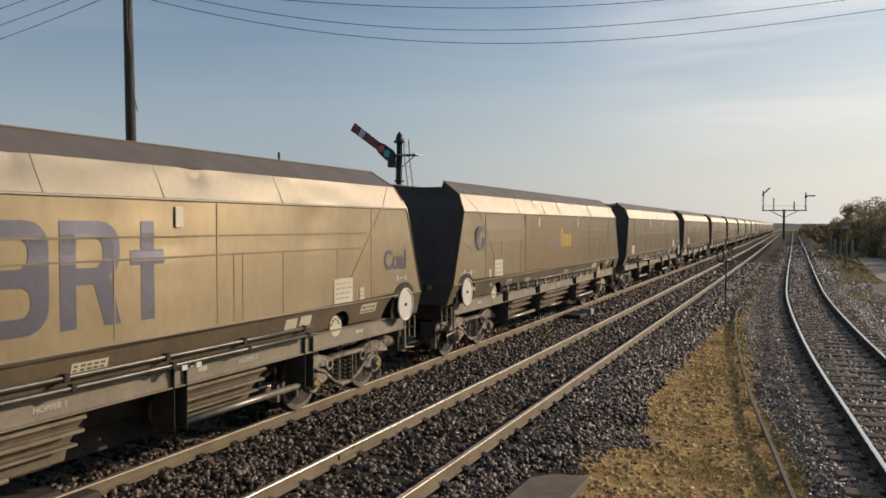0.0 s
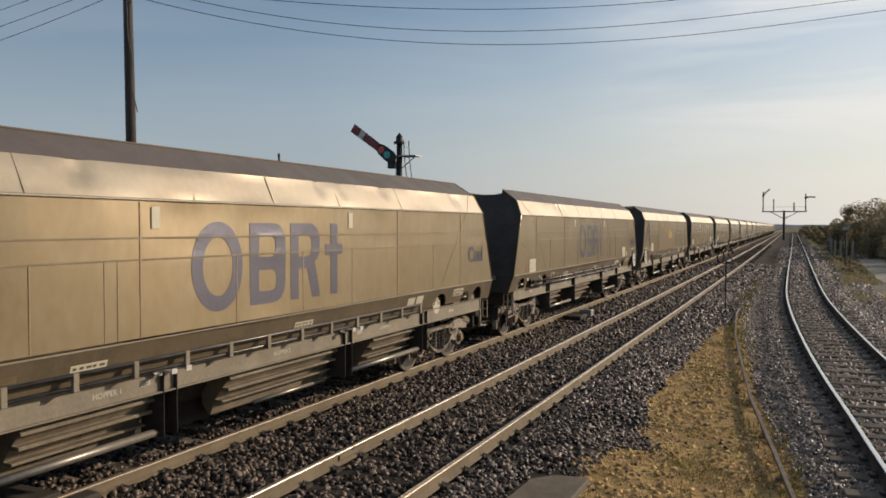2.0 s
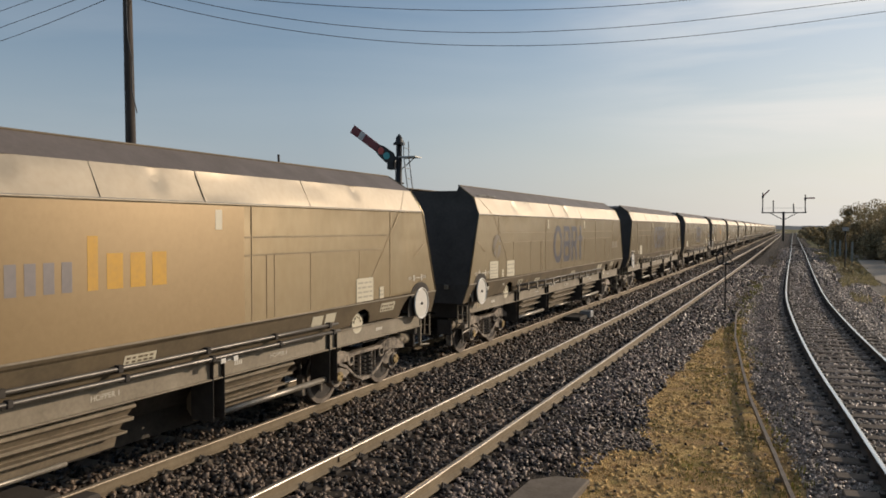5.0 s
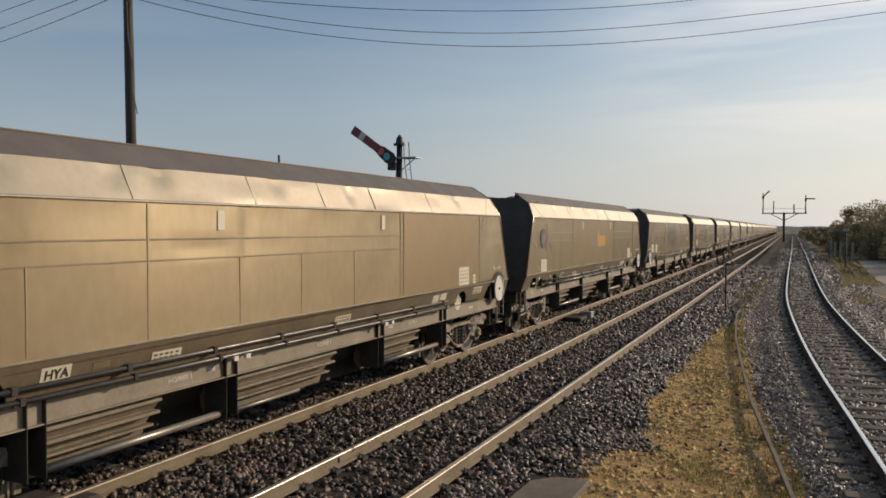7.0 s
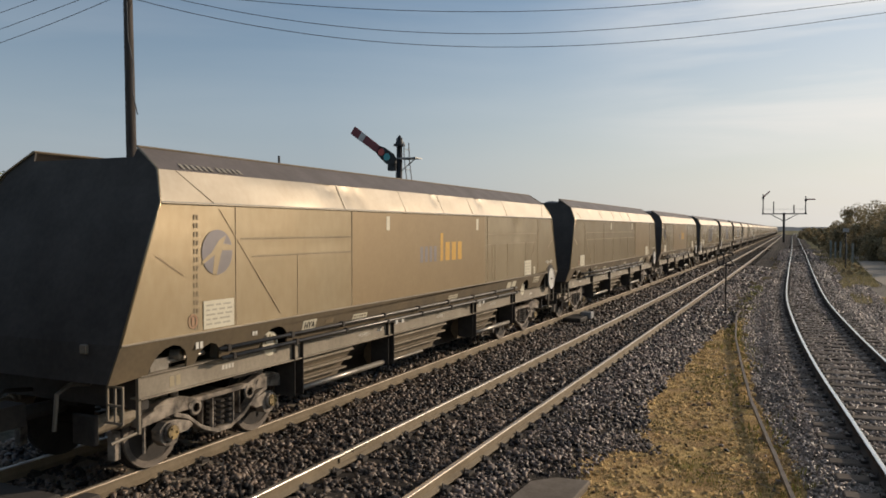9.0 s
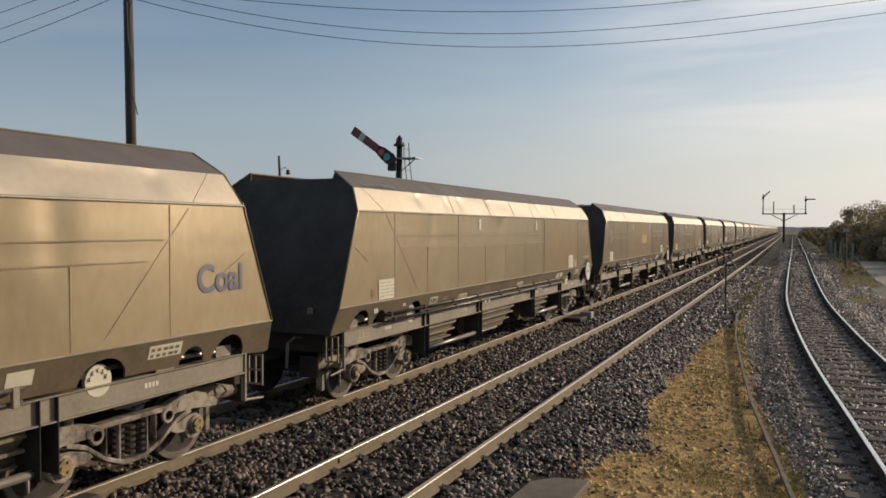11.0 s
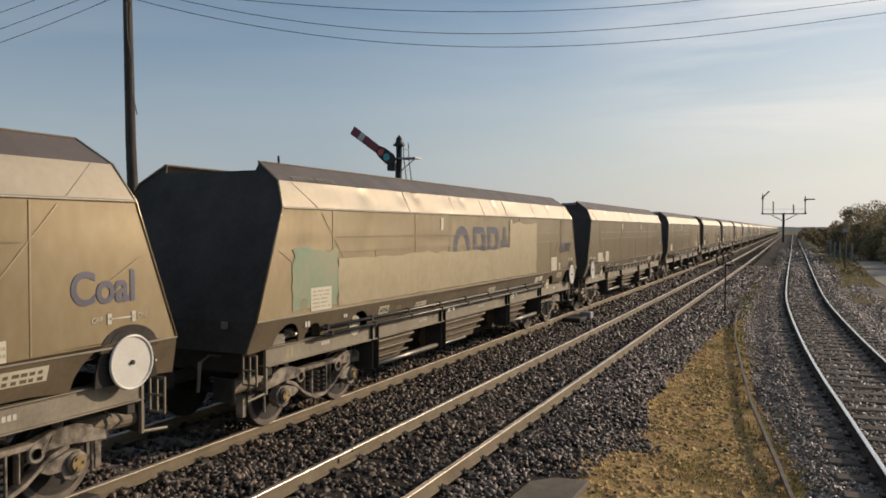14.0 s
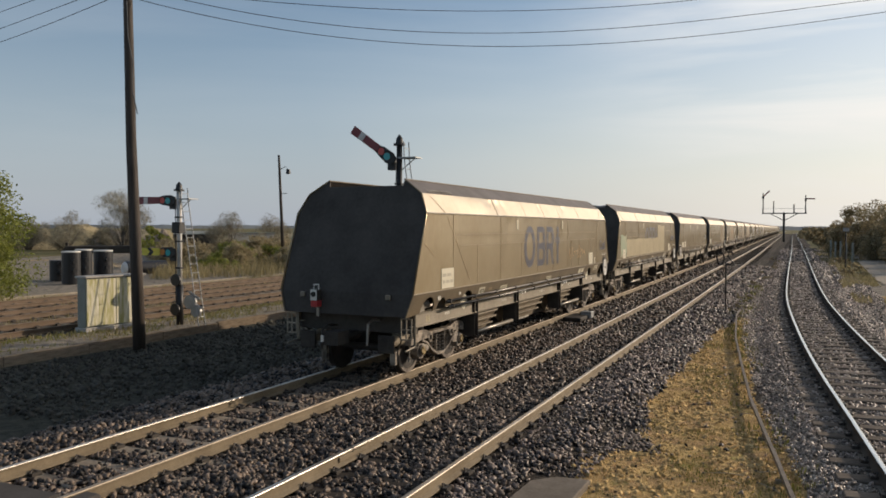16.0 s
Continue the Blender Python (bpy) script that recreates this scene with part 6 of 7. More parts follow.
def leaf_cloud(centres, count, size, rng, aspect=0.45, low=-0.3):
    """Small leaf blades gathered in clumps round the given centres."""
    c = np.array([p for p, _ in centres])
    r = np.array([q for _, q in centres])
    idx = rng.integers(0, len(c), count)
    v = rng.normal(size=(count, 3))
    v /= np.linalg.norm(v, axis=1, keepdims=True)
    v *= (rng.uniform(0.25, 1, (count, 1)) ** 0.5) * r[idx, None] * np.array([1, 1, 0.85])
    p = c[idx] + v
    p[:, 2] = np.maximum(p[:, 2], low)
    u = rng.normal(size=(count, 3))
    u /= np.linalg.norm(u, axis=1, keepdims=True)
    w = np.cross(u, rng.normal(size=(count, 3)))
    w /= np.linalg.norm(w, axis=1, keepdims=True)
    s = size * rng.uniform(0.5, 1.3, (count, 1))
    quad = np.stack([p - u * s, p + w * s * aspect, p + u * s, p - w * s * aspect], 1).reshape(-1, 3)
    return quad, [(4 * k, 4 * k + 1, 4 * k + 2, 4 * k + 3) for k in range(count)]


def bush(name, label, x, y, width, depth, height, leaves, size, material, seed, z=-0.45, limbs=7, clumps=26, base=0.15, aspect=0.45):
    rng = np.random.default_rng(seed)
    top = empty(name, pose(x, y, z))
    tagged(top, label, "bush" if height < 5.5 else "tree")
    cs = []
    for k in range(clumps):
        a, q = rng.uniform(0, 6.283), rng.uniform(0, 1) ** 0.6
        zz = height * (base + (0.92 - base) * rng.uniform(0, 1) * (1 - 0.55 * q * q))
        cs.append(((width / 2 * q * math.cos(a) * 0.85, depth / 2 * q * math.sin(a) * 0.85, zz), height * rng.uniform(0.09, 0.19)))
    tr = Build()
    for k in range(limbs):
        (cx, cy, cz), _ = cs[k % len(cs)]
        mid = (cx * 0.35 + rng.normal() * 0.1, cy * 0.35 + rng.normal() * 0.1, cz * 0.5)
        tr.tube([(cx * 0.06, cy * 0.06, 0), mid, (cx, cy, cz)], 0.035 * height / 3, 6, 0.008)
    part("trunk", tr, M_bark, top)
    v, f = leaf_cloud(cs, leaves, size, rng, aspect, 0.02)
    crown = part("crown", quick("crown", [tuple(q) for q in v], f, [material]), None, top)
    return top


def bare_tree(x, y, height, spread_w, seed, leaves=0, z=-0.45):
    """A leafless tree: trunk, limbs and many thin twigs."""
    rng = random.Random(seed)
    top = empty("bare_tree", pose(x, y, z))
    tagged(top, "leafless spring tree with a fan of twigs", "tree", "bare trees")
    limb, twig = Build(), Build()

    def grow(p, d, length, r, depth):
        q = p + d * length
        (limb if depth < 2 else twig).tube([p, (p + q) / 2 + Vector((rng.gauss(0, 1), rng.gauss(0, 1), 0)) * length * 0.05, q], r, 6 if depth < 2 else 3, r * 0.6)
        if depth >= 5:
            return
        for _ in range(4 if depth in (1, 2) else 3):
            nd = (d + Vector((rng.gauss(0, 0.45) * spread_w, rng.gauss(0, 0.45) * spread_w, rng.gauss(0.12, 0.25)))).normalized()
            grow(q if rng.random() < 0.7 else p + d * length * rng.uniform(0.5, 1), nd, length * rng.uniform(0.58, 0.8), r * 0.55, depth + 1)

    grow(Vector((0, 0, 0)), Vector((0.04, 0, 1)).normalized(), height * 0.27, height * 0.022, 0)
    rg = np.random.default_rng(seed)
    cs = [((rg.normal() * height * 0.22 * spread_w, rg.normal() * height * 0.22 * spread_w, height * rg.uniform(0.38, 0.88)), height * rg.uniform(0.10, 0.17)) for _ in range(22)]
    v, f = leaf_cloud(cs, 3200, height * 0.034, rg, 0.06, 0.5)
    part("crown", quick("crown", [tuple(q) for q in v], f, [M_twigs]), None, top, "haze of fine bare twigs and buds")
    part("trunk", limb, M_bark, top)
    part("twig", twig, M_twig, top)["kind"] = "stuff"
    return top


bush("roadside_bush", "tall fresh green bush beside the yard sidings", -33.6, 23.2, 5.8, 4.8, 6.5, 21000, 0.085, M_leaf1, 21, clumps=70, limbs=18, base=0.02)
bush("roadside_bush", "lower green bush beside the yard sidings", -31.6, 21.6, 2.6, 2.2, 1.3, 3500, 0.07, M_leaf1, 22, base=0.05)
bare_tree(-66.5, 62.5, 7.9, 0.75, 3)
bush("bare_tree", "tall leafless tree with a broad fan of fine twigs", -66.9, 63.2, 6.0, 5.0, 7.6, 5200, 0.34, M_twigs, 69, limbs=34, clumps=44, base=0.20, aspect=0.03)
for k, (tx, ty, tw, th) in enumerate(((-77.0, 64.0, 7.4, 5.5), (-73.5, 66.0, 3.4, 3.4), (-66.0, 88.0, 6.6, 5.6), (-81.5, 62.5, 4.0, 4.4))):
    bush("bare_tree", "domed leafless tree of many grey twigs", tx, ty, tw, tw, th, 5600, 0.28, M_twigs, 70 + k, limbs=26, clumps=44, base=0.22, aspect=0.05)
bare_tree(-80.5, 61.7, 4.0, 1.4, 9)
bare_tree(-57.4, 69.4, 5.6, 0.6, 10)
bare_tree(-59.5, 69.0, 4.6, 0.6, 11)
scrub_rng = random.Random(6)
for k in range(44):
    a = k / 43
    x, y = -70 + 31 * a + scrub_rng.uniform(-3, 3), 42 + 20 * a + scrub_rng.uniform(-4, 4)
    if x < -0.985 * y:
        continue
    bush("scrub_bush", "brown leafless scrub at the yard's edge", x, y, scrub_rng.uniform(6, 9), 5, scrub_rng.uniform(1.8, 3.0), 3000, 0.17, M_leaf3 if k % 4 else M_leaf2, 60 + k, limbs=9, clumps=70, base=0.02, aspect=0.2)
for k in range(30):
    x, y = -46 + scrub_rng.uniform(0, 12), 45 + k * 1.1
    bush("scrub_bush", "brown and green scrub beyond the sidings", x + 2, y, 4.5, 3.5, scrub_rng.uniform(1.5, 2.5), 2800, 0.17, M_leaf3 if k % 5 else M_leaf1, 160 + k, limbs=9, clumps=60, base=0.02, aspect=0.2)

# right-hand hedge and trees, running away beside the line
hedge_rng = random.Random(14)
for k, (x, y, wd, h) in enumerate(((8.4, 92, 6, 6.6), (10.5, 96, 8, 6.8), (8.0, 104, 7, 7.3), (12.5, 108, 9, 7.0), (7.2, 118, 7, 6.9), (10.5, 128, 9, 6.2),
                                   (6.6, 132, 6, 5.2), (6.4, 146, 7, 4.6), (6.2, 160, 7, 4.2), (6.2, 176, 8, 4.0), (16.0, 92, 8, 6.0), (13.5, 80, 6, 4.6), (18, 110, 9, 7))):
    bush("hedgerow_tree", "dark leafy hedgerow tree beside the siding", x, y, wd, wd, h, 12000, 0.135, M_leaf2 if k % 3 else M_leaf3, 300 + k, limbs=8, clumps=34, base=0.03)
for k in range(16):
    y = 66 + k * 4.2
    bush("hedge_bush", "dense brown-green hedge beside the path", 9.2 + hedge_rng.uniform(-0.6, 1.0) - 0.012 * (y - 66), y, 4.5, 6, hedge_rng.uniform(2.2, 3.3), 2600, 0.15, M_leaf3 if k % 2 else M_leaf2, 500 + k, limbs=5, clumps=24, base=0.02)
for k in range(18):
    y = 195 + k * 16
    bush("hedgerow_tree", "distant dark hedgerow bush beside the line", 6.5 + hedge_rng.uniform(-0.5, 2.5) + along(y, 0).x, y, 11, 14, hedge_rng.uniform(3.2, 4.6), 1600, 0.4, M_leaf2 if k % 3 else M_leaf3, 340 + k, limbs=4, clumps=20, base=0.02)
for k in range(12):
    y = 62 + k * 9
    bush("verge_bramble", "low brown bramble on the verge", 3.6 + hedge_rng.uniform(-0.4, 0.8) + (y > 80) * 0.5, y, 2.4, 6, hedge_rng.uniform(0.5, 1.0), 700, 0.12, M_leaf3, 380 + k, limbs=3, clumps=14, base=0.02)
for k in range(9):
    y = 34 + k * 6.5 + hedge_rng.uniform(-2, 2)
    bush("weed_clump", "low dark weeds between the lines", -2.2 + hedge_rng.uniform(-0.4, 0.5), y, 0.9, 2.2, hedge_rng.uniform(0.22, 0.42), 500, 0.05, M_leaf3 if k % 2 else M_leaf2, 400 + k, limbs=3, clumps=12, base=0.05, z=-0.4)
# unseen hedge, added out of view to darken what the wagon sides reflect
for k in range(9):
    bush("hedgerow_tree", "unseen hedgerow tree added to darken the wagons' reflections", 27.5 + hedge_rng.uniform(-1.5, 2.5), 4 + k * 5.2, 7, 7, hedge_rng.uniform(5.6, 7.4), 3600, 0.26, M_leaf2, 540 + k, limbs=6, clumps=34, base=0.02)
# far left of the line, behind the train
for k in range(16):
    y = 150 + k * 30
    bush("distant_tree", "distant rounded tree beyond the train", -32 - k * 2.2 + hedge_rng.uniform(-4, 4), y + 60, 12, 12, hedge_rng.uniform(4.5, 8.2), 700, 0.5, M_leaf2 if k % 2 else M_leaf3, 420 + k, limbs=4, clumps=20, base=0.03)

# tan grassy bank and heaps of spoil behind the drums
M_bank = mat("dry_grass_bank", (0.48, 0.385, 0.225), (0.21, 0.18, 0.085), 0.9, 0, 3, 0.3, 1.2, 0.6, 0.2, world_space=True)
M_spoil = mat("brown_grey_spoil", (0.40, 0.33, 0.26), (0.16, 0.125, 0.09), 0.9, 0, 5, 0.8, 1.2, 0.8, 0.2, world_space=True)


def heap(name, label, x, y, turn, length, width, height, material, seed):
    rows = 26
    hv, hf = [], []
    m = pose(x, y, -0.6, 0, 0, turn)
    for i in range(rows + 1):
        for j in range(rows + 1):
            u, v = -1 + 2 * i / rows, -1 + 2 * j / rows
            k = max(0.0, 1 - u * u) ** 0.7 * max(0.0, 1 - v * v)
            k *= 0.8 + 0.5 * noise.noise((u * 3 + seed, v * 2, 0)) + 0.25 * noise.noise((u * 9, v * 6, seed))
            hv.append(m @ Vector((u * length / 2, v * width / 2, height * k)))
            if i and j:
                a = i * (rows + 1) + j
                hf.append((a, a - 1, a - rows - 2, a - rows - 1))
    return tagged(new(name, quick(name, hv, hf, [material], None, True)), label, "earth bank" if "bank" in name else "spoil heap")


heap("grassy_bank", "tan grassy earth bank beyond the yard", -93.5, 80.5, 24, 34, 11, 3.6, M_bank, 2)
heap("grassy_bank", "tan grassy earth bank behind the drums", -80.5, 71.5, 47, 30, 9, 3.5, M_bank, 4)
heap("grassy_bank", "tan grassy earth bank beyond the scrub", -70.0, 92.0, 20, 30, 10, 2.4, M_bank, 5)
heap("spoil_heap", "heap of brown-grey rubble behind a low wagon", -73.5, 68.5, 40, 9, 6, 3.0, M_spoil, 7)
heap("spoil_heap", "smaller heap of brown-grey rubble behind a low wagon", -68.5, 69.5, 40, 7, 5, 2.9, M_spoil, 9)
for k in range(14):
    bush("scrub_bush", "tan dry scrub on the earth bank", -103 + k * 1.7 + scrub_rng.uniform(-1, 1), 74 + k * 0.5 + scrub_rng.uniform(-2, 2), scrub_rng.uniform(4, 7), 4, scrub_rng.uniform(0.8, 1.5), 900, 0.20, M_leaf3, 700 + k, limbs=4, clumps=18, base=0.02, aspect=0.2, z=0.4)
bush("roadside_bush", "olive green bush beyond the lying cylinder", -60.5, 61.0, 4.5, 4.0, 3.6, 3000, 0.14, M_leaf1, 23, base=0.05)

# low post, lamp and palings on the right
lp = empty("lamp_post", pose(3.30, 67.9, -0.4))
tagged(lp, "short post with a pale lamp head beside the verge", "lamp post")
part("post", Build().tube([(0, 0, 0), (0, 0, 3.1)], 0.05, 8), M_black, lp)
part("lamp_head", Build().box(-0.22, 0.22, -0.12, 0.12, 3.05, 3.35), M_galv, lp, bevel=0.04)
for k in range(5):
    p = part("fence_post", Build().box(-0.09, 0.09, -0.09, 0.09, 0, 2.1 - 0.1 * (k % 2)), M_cabside, None, bevel=0.02, m=pose(4.2 - k * 0.28, 75.5 + k * 4.2, -0.4))
    tagged(p, "grey weathered fence post beside the path", "fence post", "fence posts by the path")

# path on the right, one pale strip
M_path = mat("pale_gravel_path", (0.46, 0.395, 0.31), (0.30, 0.255, 0.195), 0.95, 0, 14, 1.2, 1.0, 0.3, world_space=True, spec=0.1)
pv, pf = [], []
for k in range(24):
    y = 40 + k * 4
    c = 5.6 + 0.028 * (y - 50) + 1.6 * max(0, (58 - y) / 18) ** 2
    pv += [(c - 1.3, y, ground_z(y, c - 1.3) + 0.03), (c + 1.6, y, ground_z(y, c + 1.6) + 0.03)]
    if k:
        pf.append((2 * k - 2, 2 * k - 1, 2 * k + 1, 2 * k))
tagged(new("path", quick("path", pv, pf, [M_path])), "pale gravel path beside the siding", "path", kind="structure")

# far woods on the skyline; distance haze is put into their blue-grey colour
M_woods = mat("haze_tinted_woods", (0.16, 0.18, 0.185), (0.11, 0.13, 0.14), 0.95, 0, 0.05, 0.008, 0.8, 0, world_space=True)
wv, wf = [], []
steps = 420
for k in range(steps + 1):
    a = radians(-95 + 150 * k / steps)
    rad = 1500 + 350 * noise.noise((k * 0.02, 0, 0))
    h = 5.5 + 1.5 * noise.noise((k * 0.13, 1, 0)) + 1.2 * noise.noise((k * 0.6, 2, 0)) + 5 * max(0, noise.noise((k * 0.018, 3, 0)))
    for rr, z in ((rad - 40, -1.0), (rad, h), (rad + 250, h * 1.1), (rad + 400, -1.0)):
        wv.append((rr * math.sin(a), rr * math.cos(a), z))
    if k:
        for q in range(3):
            wf.append((4 * k - 4 + q, 4 * k - 3 + q, 4 * k + 1 + q, 4 * k + q))
tagged(new("far_woods", quick("far_woods", wv, wf, [M_woods])), "far woods along the skyline, tinted blue for haze", "woods", kind="stuff")


# ---------- ballast stones ----------
M_stone = mat("ballast_stone", (0.245, 0.184, 0.136), (0.013, 0.011, 0.009), 0.42, 0, 30, 1.3, 0.9, 0.25, 0.006, island=1.6, world_space=True, spec=0.3)
M_shoulder = mat("grey_pink_ballast_stone", (0.30, 0.235, 0.19), (0.013, 0.011, 0.010), 0.40, 0, 30, 1.0, 1.0, 0.25, 0.006, island=1.5, world_space=True, spec=0.3)
# cinder colour darkened to stand for the deep shade beside the train
M_cinder = mat("shade_dark_cinder", (0.115, 0.107, 0.086), (0.04, 0.037, 0.03), 0.8, 0, 30, 1.0, 0.9, 0.3, 0.006, island=0.9, world_space=True, spec=0.2)
M_chip = mat("grey_cinder_stone", (0.52, 0.425, 0.345), (0.12, 0.097, 0.077), 0.46, 0, 30, 1.5, 0.6, 0.25, 0.006, island=1.1, world_space=True, spec=0.35)


def scatter_mesh(name, centre, size, material, rng, flat=0.62):
    """Many chipped angular stones in one mesh."""
    n = len(centre)
    base = np.array([(x, y, z) for z in (-1, 1) for y in (-1, 1) for x in (-1, 1)], float) * 0.72
    quad = [(0, 2, 3, 1), (4, 5, 7, 6), (0, 1, 5, 4), (2, 6, 7, 3), (0, 4, 6, 2), (1, 3, 7, 5)]
    tri = np.array([t for a, b, c, d in quad for t in ((a, b, c), (a, c, d))])
    v = base[None] * rng.uniform(0.60, 1.15, (n, 8, 1)) + rng.uniform(-0.20, 0.20, (n, 8, 3))
    q = rng.normal(size=(n, 4))
    q /= np.linalg.norm(q, axis=1, keepdims=True)
    w, x, y, z = q.T
    rot = np.stack([np.stack([1 - 2 * (y * y + z * z), 2 * (x * y - w * z), 2 * (x * z + w * y)], -1),
                    np.stack([2 * (x * y + w * z), 1 - 2 * (x * x + z * z), 2 * (y * z - w * x)], -1),
                    np.stack([2 * (x * z - w * y), 2 * (y * z + w * x), 1 - 2 * (x * x + y * y)], -1)], 1)
    v = np.einsum("nij,nkj->nki", rot, v * np.array([1.15, 0.9, flat])) * size[:, None, None] + centre[:, None, :]
    faces = (tri[None] + 8 * np.arange(n)[:, None, None]).reshape(-1)
    me = bpy.data.meshes.new(name)
    me.vertices.add(n * 8)
    me.vertices.foreach_set("co", v.reshape(-1))
    me.loops.add(len(faces))
    me.loops.foreach_set("vertex_index", faces)
    me.polygons.add(n * 12)
    me.polygons.foreach_set("loop_start", np.arange(0, n * 36, 3))
    me.polygons.foreach_set("loop_total", np.full(n * 12, 3))
    me.update(calc_edges=True)
    me.materials.append(material)
    return me


def npramp(x, a, b):
    u = np.clip((x - a) / (b - a), 0, 1)
    return u * u * (3 - 2 * u)


def lay_stones(name, label, zones, left, right, tracks, material, seed, base=BED):
    rng = np.random.default_rng(seed)
    all_c, all_r = [], []
    for s0, s1, r0, r1, density in zones:
        sm = (s0 + s1) / 2
        count = int((s1 - s0) * (right(sm) - left(sm)) * density)
        s = rng.uniform(s0, s1, count)
        lo, hi = np.array([left(q) for q in s]), np.array([right(q) for q in s])
        d = lo + (hi - lo) * rng.uniform(0, 1, count)
        r = rng.uniform(r0, r1, count) * rng.choice([0.7, 1.0, 1.0, 1.25], count)
        keep = np.ones(count, bool)
        for offset, phase, step, clear, amount, reach in tracks:
            c = np.array([offset(q) for q in s])
            for rail in (-0.7525, 0.7525):
                keep &= np.abs(d - c - rail) > 0.085
            k = (s - phase) / step
            on = (np.abs(k - np.round(k)) * step < 0.13) & (np.abs(d - c) < 1.27)
            by_rail = np.minimum(np.abs(d - c - 0.7525), np.abs(d - c + 0.7525)) < clear
            keep &= ~(on & (np.abs(d - c) < reach) & (by_rail | (rng.uniform(0, 1, count) < amount)))
        s, d, r = s[keep], d[keep], r[keep]
        z = np.array([ground_z(a, b) for a, b in zip(s, d)]) + rng.uniform(-0.2, 0.75, len(s)) * r
        pts = np.array([along(a, b, c) for a, b, c in zip(s, d, z)])
        all_c.append(pts)
        all_r.append(r)
    ob = new(name, scatter_mesh(name, np.concatenate(all_c), np.concatenate(all_r), material, rng))
    return tagged(ob, label, "ballast", kind="stuff")


def turf_edge(s):
    return -2.50 - 0.62 * (1 - ramp(s, 9.55, 10.0)) + 0.25 * ramp(s, 10.5, 12.5) * (1 - ramp(s, 13.5, 14.5)) + 0.12 * ramp(s, 16, 20) + 0.5 * ramp(s, 24, 30) + 0.20 * noise.noise((s * 0.9, 0, 0))


lay_stones("main_line_ballast", "dark angular railway ballast stones with tan dusty facets",
           [(4.3, 13, 0.026, 0.050, 430), (13, 24, 0.030, 0.054, 270), (24, 44, 0.042, 0.066, 110), (44, 70, 0.06, 0.09, 30)],
           lambda s: -10.9, lambda s: -3.83,
           [(lambda s: NEAR_LINE, 3.7, 0.655, 0.34, 0.45, 1.27), (lambda s: TRAIN_LINE, 2.7, 0.655, 0.42, 0.66, 0.74)], M_stone, 5)
lay_stones("shoulder_ballast", "grey-pink angular ballast stones on the shoulder",
           [(5.5, 13, 0.024, 0.046, 470), (13, 24, 0.030, 0.052, 290), (24, 44, 0.042, 0.066, 110), (44, 70, 0.06, 0.09, 30)],
           lambda s: -3.83, turf_edge, [(lambda s: NEAR_LINE, 3.7, 0.655, 0.20, 0.05, 0.95)], M_shoulder, 6)
lay_stones("cess_cinders", "cinders beside the running line, darkened for the train's shade",
           [(9, 20, 0.025, 0.06, 70), (20, 34, 0.04, 0.08, 40)],
           lambda s: -16.4, lambda s: -10.9, [], M_cinder, 7)
lay_stones("siding_ballast", "grey-brown cinder and ballast stones beside the siding",
           [(7, 15, 0.018, 0.034, 480), (15, 28, 0.022, 0.038, 270), (28, 48, 0.034, 0.052, 85), (48, 75, 0.05, 0.08, 26), (75, 130, 0.07, 0.11, 9)],
           lambda s: rod_line(s) + 0.18 + 0.2 * noise.noise((s * 0.8, 3, 0)), lambda s: siding(s) + 3.4,
           [(siding, 6.0, 0.70, 0.30, 0.72, 1.27)], M_chip, 9)


spill_rng = np.random.default_rng(44)
spill_c, spill_r = [], []
while len(spill_c) < 420:
    s, d = spill_rng.uniform(11.0, 13.0), spill_rng.uniform(-2.7, -1.8)
    if abs(s - 12.05 + 0.55 * (d + 2.5)) < 0.42 * (1 - max(0, d + 2.25) / 0.5) + 0.1 * spill_rng.normal():
        spill_c.append(along(s, d, ground_z(s, d) + 0.01))
        spill_r.append(spill_rng.uniform(0.02, 0.042))
tagged(new("spilt_ballast", scatter_mesh("spilt_ballast", np.array(spill_c), np.array(spill_r), M_stone, spill_rng)), "dark ballast spilt over the turf's edge", "ballast", kind="stuff")


# ---------- turf ----------
M_blade = mat("dry_grass_blade", (0.74, 0.55, 0.28), (0.46, 0.34, 0.145), 0.8, 0, 20, 0.9, 0.8, 0, island=0.7, world_space=True, pass_light=0.4)
M_weed = mat("green_weed_leaf", (0.26, 0.25, 0.06), (0.13, 0.13, 0.03), 0.7, 0, 20, 1, 0.8, 0, island=0.7, world_space=True, pass_light=0.4)


def blades(name, label, spots, material, seed):
    """Short blades: a bent two-step strip each. spots: place, height, width."""
    rng = random.Random(seed)
    verts, faces = [], []
    for p, h, w in spots:
        a, lean = rng.uniform(0, 6.283), rng.uniform(0.1, 0.9)
        dx, dy = math.cos(a), math.sin(a)
        o = len(verts)
        for k, (ww, hh) in enumerate(((w, 0), (w * 0.8, 0.55 * h), (0.1 * w, h * (1 - 0.3 * lean)))):
            off = lean * h * (hh / h) ** 2
            for q in (-1, 1):
                verts.append((p[0] + dx * off - q * dy * ww / 2, p[1] + dy * off + q * dx * ww / 2, p[2] + hh))
        faces += [(o, o + 1, o + 3, o + 2), (o + 2, o + 3, o + 5, o + 4)]
    return tagged(new(name, quick(name, verts, faces, [material])), label, "grass", kind="stuff")


